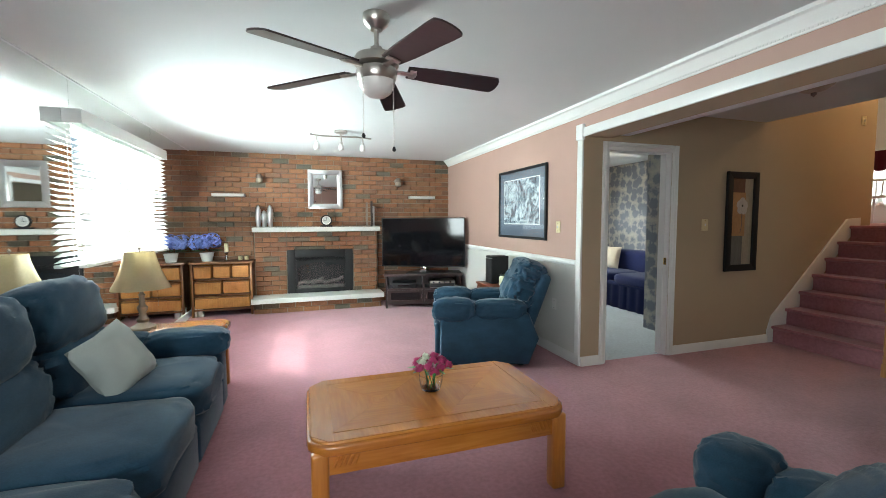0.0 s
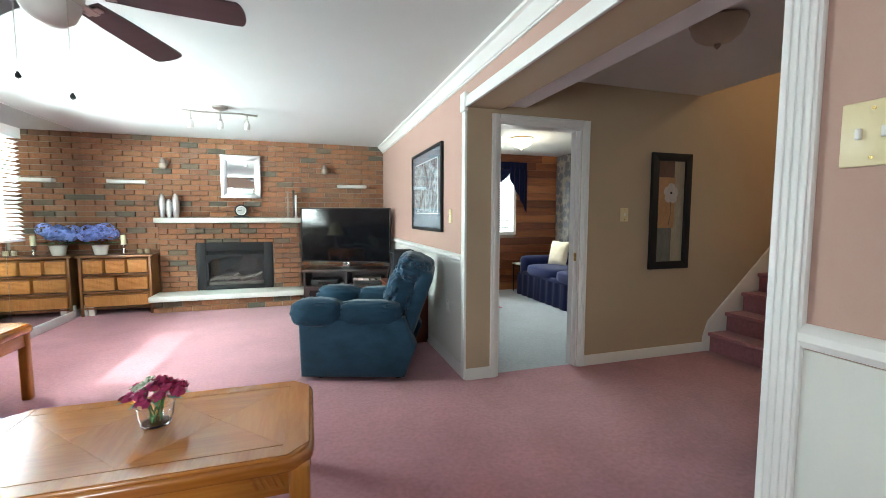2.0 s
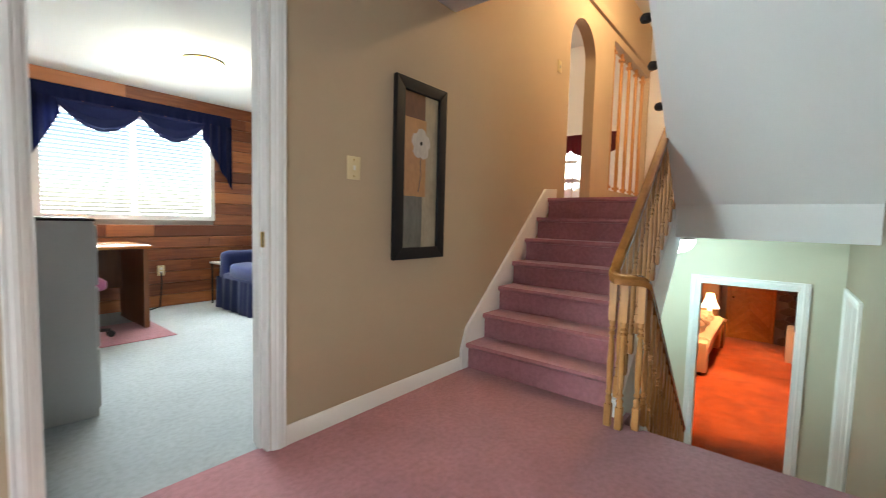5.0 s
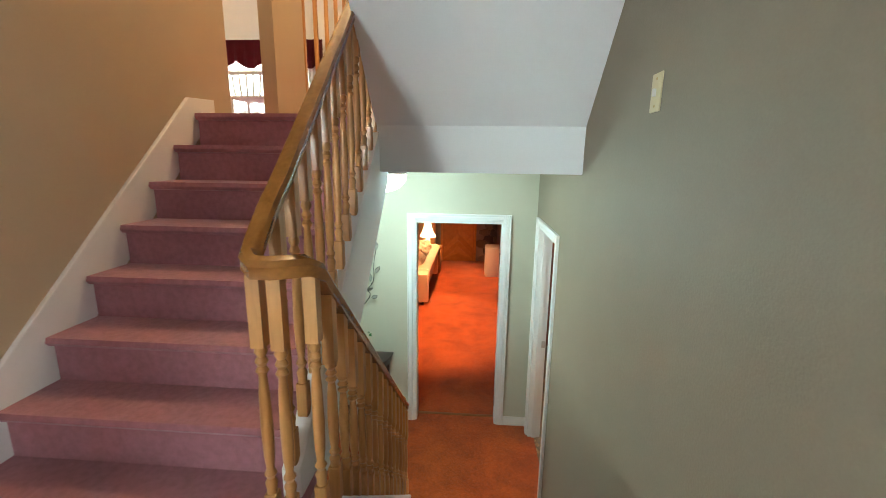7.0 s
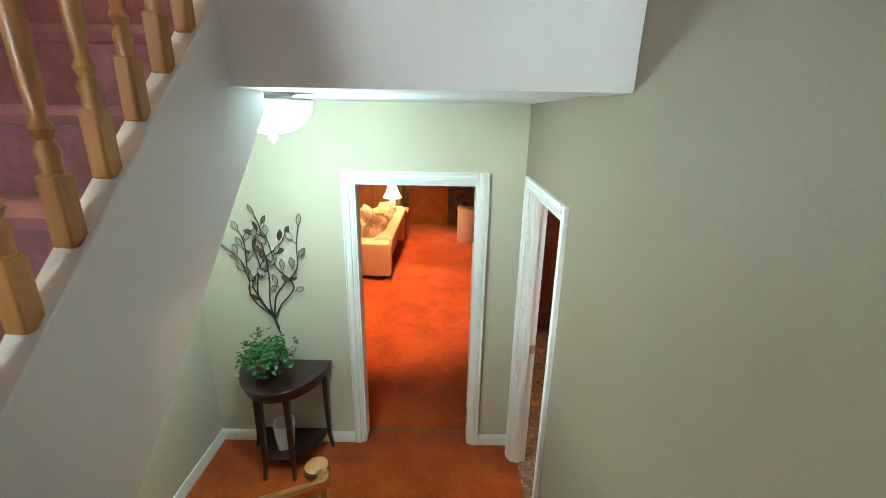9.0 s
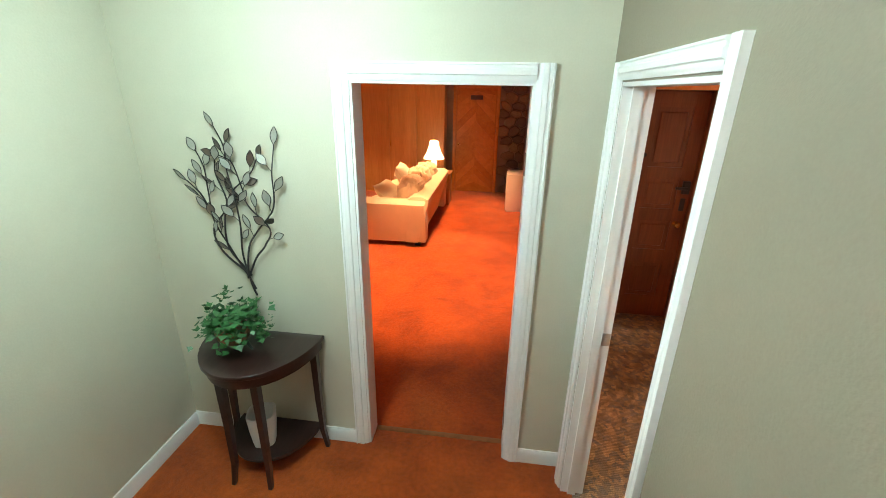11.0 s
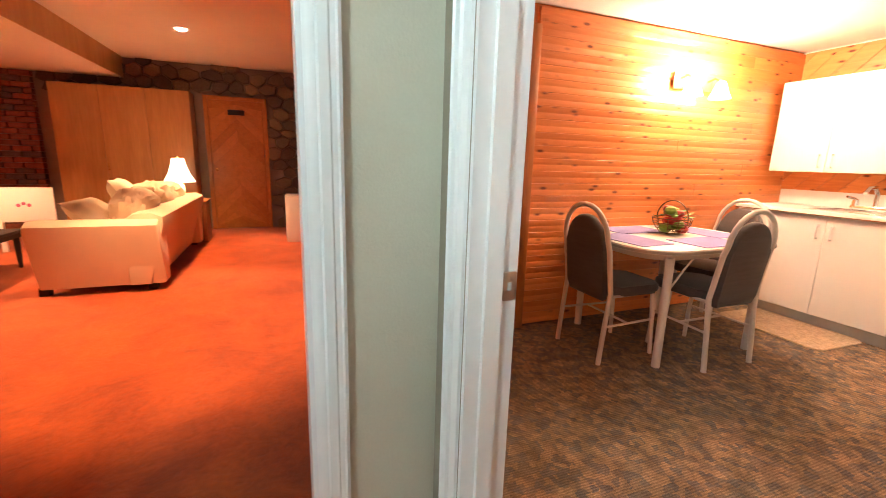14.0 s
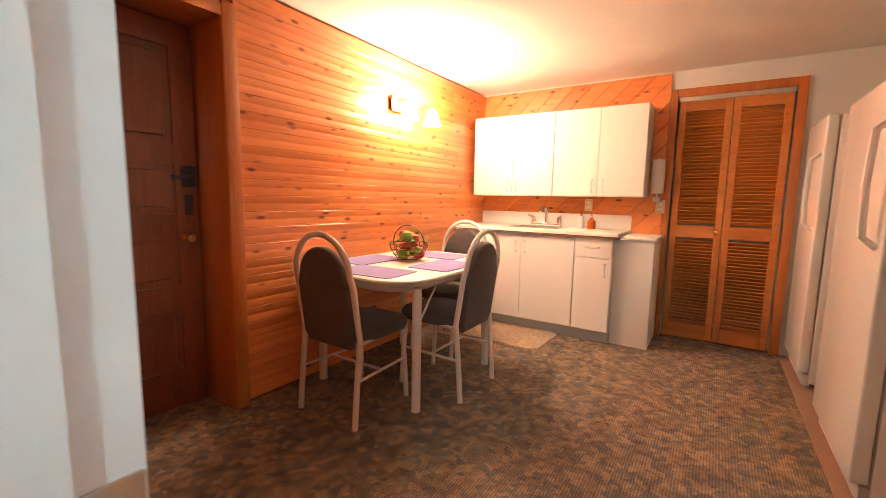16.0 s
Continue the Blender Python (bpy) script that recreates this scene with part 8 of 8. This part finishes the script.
solid("door_jamb_pine", box(box(bx(9.09, -0.262, FZ, 9.42, -0.232, 0.56, 0.003), 9.09, -0.262, 0.50, 9.42, 0.86, 0.56, 0.003), 9.085, -0.31, FZ, 9.11, -0.235, 0.575, 0.004), M["pine_z"], "golden pine jamb round the recessed door", "jamb", S)
solid("wall_over_recess", bx(9.15, -0.24, 0.56, 9.28, 0.87, 0.70), M["pine"], "pine boards over the recessed door", "wall", S)

# closet bifold
bf = thing("door_closet", "louvred pine bifold closet doors", "door", (0, 0, 0), kind=S)
slat_b = mesh_of("louvre_slat", turn_bm(bx(-0.135, -0.02, -0.0035, 0.135, 0.02, 0.0035), Matrix.Rotation(radians(38), 4, "X")), M["louver"])
for x0, x1 in ((6.575, 6.94), (6.945, 7.315)):
    lf = part("bifold_leaf", box(box(box(box(bx(x0, -3.125, FZ + 0.015, x0 + 0.05, -3.095, 0.46, 0.003, 1), x1 - 0.05, -3.125, FZ + 0.015, x1, -3.095, 0.46, 0.003, 1), x0 + 0.05, -3.125, FZ + 0.015, x1 - 0.05, -3.095, FZ + 0.14), x0 + 0.05, -3.125, FZ + 0.88, x1 - 0.05, -3.095, FZ + 0.98), x0 + 0.05, -3.125, 0.38, x1 - 0.05, -3.095, 0.46), M["louver"], bf)
    z = FZ + 0.155
    while z < 0.37:
        if not FZ + 0.87 < z < FZ + 0.99:
            ob = new("louvre_slat", slat_b)
            ob.parent, ob.location = lf, ((x0 + x1) / 2, -3.11, z)
        z += 0.0275
part("pull_knob", turn_bm(turned(B(), [(0, 0), (0.014, 0.004), (0.018, 0.02), (0, 0.028)], seg=12), Matrix.Translation((6.985, -3.095, FZ + 0.93)) @ Matrix.Rotation(radians(-90), 4, "X")), M["brass"], bf)
solid("closet_casing", box(box(bx(6.50, YW, FZ, 6.56, YW + 0.02, 0.565, 0.003), 7.33, YW, FZ, 7.385, YW + 0.02, 0.565, 0.003), 6.56, YW, 0.50, 7.33, YW + 0.02, 0.565, 0.003), M["pine_z"], "stained pine casing round the closet", "door casing", S)
solid("closet_track", bx(6.57, -3.13, 0.465, 7.32, -3.095, 0.498), M["chrome"], "metal track over the bifold doors", "track", S)
solid("wire_shelf", box(bx(6.46, -3.6, 0.16, 7.44, -3.2, 0.175), 6.46, -3.2, 0.15, 7.44, -3.19, 0.20), M["enamel"], "white wire shelf inside the closet", "shelf")


def fridge(name, y0, y1, top, split, label):
    s = thing(name, label, "refrigerator", (0, 0, FZ))
    part("body", bx(5.80, y0, 0.03, 6.41, y1, top - 0.01, 0.008), M["enamel"], s)
    zs = [0.09] + split + [top]
    for a, b in zip(zs, zs[1:]):
        d = part("door", bx(6.415, y0 + 0.002, a + 0.004, 6.475, y1 - 0.002, b - 0.004, 0.012, 3), M["enamel"], s)
        yh = y1 - 0.06
        zc = min(1.25, b - 0.32) if b - a > 0.8 else (a + b) / 2
        part("handle", tube(B(), [(6.475, yh, zc - 0.24), (6.52, yh, zc - 0.20), (6.528, yh, zc), (6.52, yh, zc + 0.20), (6.475, yh, zc + 0.24)], 0.014, 8), M["enamel"], d, "curved white handle")
    part("kick_plate", bx(6.40, y0 + 0.01, 0.01, 6.44, y1 - 0.01, 0.085, 0.003), M["grey_metal"], s)
    for y in (y0 + 0.05, y1 - 0.05):
        part("foot", turned(B(), [(0, 0), (0.02, 0), (0.02, 0.03), (0, 0.03)], 6.35, y, 0, 10), M["black"], s)
    return s


solid("floor_strip", bx(5.72, -3.08, FZ - 0.01, 6.50, YS - 0.12, FZ + 0.004), M["vinyl"], "bare brownish vinyl strip under the refrigerators", "vinyl flooring", S)
fridge("refrigerator", -3.07, -2.45, 1.72, [], "tall white refrigerator beside the closet")
fridge("freezer", -1.92, -1.16, 1.67, [], "white upright freezer with a curved handle")

# ---- pieces of the setting, last ----
# pine boards on the kitchenette wall
BW = 0.0885
wall_k = bpy.data.objects["wall_kitchen_east"]
board = None
rnd = random.Random(7)
for r in range(25):
    z = FZ + 0.012 + r * BW
    cuts = sorted([-3.09, -0.312] + [rnd.uniform(-2.6, -0.8) for _ in range(1 if r % 2 else 0)])
    for a, b in zip(cuts, cuts[1:]):
        ob = part("pine_board", prism(B(), [(9.15, z), (9.1222, z), (9.12, z + 0.0028), (9.12, z + BW * 0.5 - 0.0018), (9.1206, z + BW * 0.5), (9.12, z + BW * 0.5 + 0.0018), (9.12, z + BW - 0.002), (9.1212, z + BW - 0.0006), (9.15, z + BW - 0.0006)], a + 0.001, b - 0.001, "y"), M["pine"], wall_k)
# diagonal boards on the back wall
wall_s = bpy.data.objects["wall_kitchen_south"]
for k in range(-13, 14):
    bm = bx(-2.4, 0, 0.001, 2.4, 0.018, 0.119, 0.003, 1)
    turn_bm(bm, Matrix.Translation((8.25, YW + 0.001, -0.05)) @ Matrix.Rotation(radians(45), 4, "Y") @ Matrix.Translation((0, 0, k * 0.12)))
    for co, no in (((7.387, 0, 0), (-1, 0, 0)), ((9.118, 0, 0), (1, 0, 0)), ((0, 0, 0.699), (0, 0, 1)), ((0, 0, FZ + 0.45), (0, 0, -1))):
        g_ = bm.verts[:] + bm.edges[:] + bm.faces[:]
        res = bmesh.ops.bisect_plane(bm, geom=g_, plane_co=co, plane_no=no, clear_outer=True)
        ed = [e for e in res["geom_cut"] if isinstance(e, bmesh.types.BMEdge)]
        if ed:
            bmesh.ops.edgeloop_fill(bm, edges=ed)
    if len(bm.faces) > 3:
        part("diagonal_board", bm, M["pine_d"], wall_s)
    else:
        bm.free()
# cedar planks round the study window
wall_n = bpy.data.objects["wall_study_north"]
rnd = random.Random(17)
for r in range(18):
    z, h = r * 0.1335, 0.1335
    spans = [(2.46, 5.49)] if z + h < 0.985 or z > 2.095 else [(2.46, 3.06), (4.66, 5.49)]
    for s0, s1 in spans:
        cuts = [s0] + sorted(rnd.uniform(s0 + 0.4, s1 - 0.3) for _ in range(2 if s1 - s0 > 2 else 0)) + [s1]
        for a, b in zip(cuts, cuts[1:]):
            part("cedar_plank", prism(B(), [(6.919, z), (6.912, z + 0.002), (6.905, z + 0.007), (6.905, z + h - 0.007), (6.912, z + h - 0.002), (6.919, z + h)], a + 0.001, b - 0.001, "x"), M["cedar"], wall_n)
# fieldstones on the den wall
wall_d = bpy.data.objects["wall_den_east"]
rnd = random.Random(27)
cell = {}
for i in range(-1, 16):
    for j in range(-1, 18):
        cell[i, j] = (0.82 + 0.24 * i + 0.12 * (j % 2) + rnd.uniform(-0.1, 0.1), FZ + 0.1 + 0.165 * j + rnd.uniform(-0.065, 0.065))
for i in range(15):
    for j in range(0, 16):
        o = j % 2
        ring = [cell.get(k) for k in ((i + 1, j), (i + o, j + 1), (i - 1 + o, j + 1), (i - 1, j), (i - 1 + o, j - 1), (i + o, j - 1))]
        c = Vector(cell[i, j])
        if None in ring or c.y > 1.04 or (1.38 < c.x < 2.62 and c.y < 0.66) or (2.5 < c.x and c.y < 0.55) or c.x > 4.4 or c.x < 0.84:
            continue
        pts = []
        for k in range(6):
            p = (c + Vector(ring[k]) + Vector(ring[(k + 1) % 6])) / 3
            pts.append(c + (p - c) * 0.93)
        part("fieldstone", prism(B(), [tuple(p) for p in pts], 14.345 - rnd.uniform(0, 0.02), 14.402, "x", 0.012, 1), M["stone"], wall_d)
# bricks of the living room
lay_bricks(wall_north, "far_bricks", XL, XP - 0.002, 0.01, CZ - 0.004, YB, [(FX0 - 0.02, FX1 + 0.02, -0.1, 1.205)], (-1.6, 1.3, 1.25, 2.43), 2, "rows of red and dark bricks")
lay_bricks(fp, "chimney_bricks", FX0, FX1, 0.224, 1.205, 6.972, [(-0.405, 0.625, 0.2, 0.93)], (-0.9, 1.1, 0.2, 1.21), 3, "rows of red bricks")
lay_bricks(fp, "hearth_bricks", FX0, FX1, 0.006, 0.16, 6.612, [], (-0.9, 1.1, 0.0, 0.17), 4, "rows of red bricks under the hearth")
side = B()
for r in range(2):
    for y in (6.62, 6.80):
        box(side, FX0 - 0.004, y, 0.006 + r * 0.076, FX0 + 0.04, min(y + 0.168, 6.965), 0.070 + r * 0.076)
tagged(part("hearth_side_bricks", side, M["brick_joined"], fp), kind="stuff")
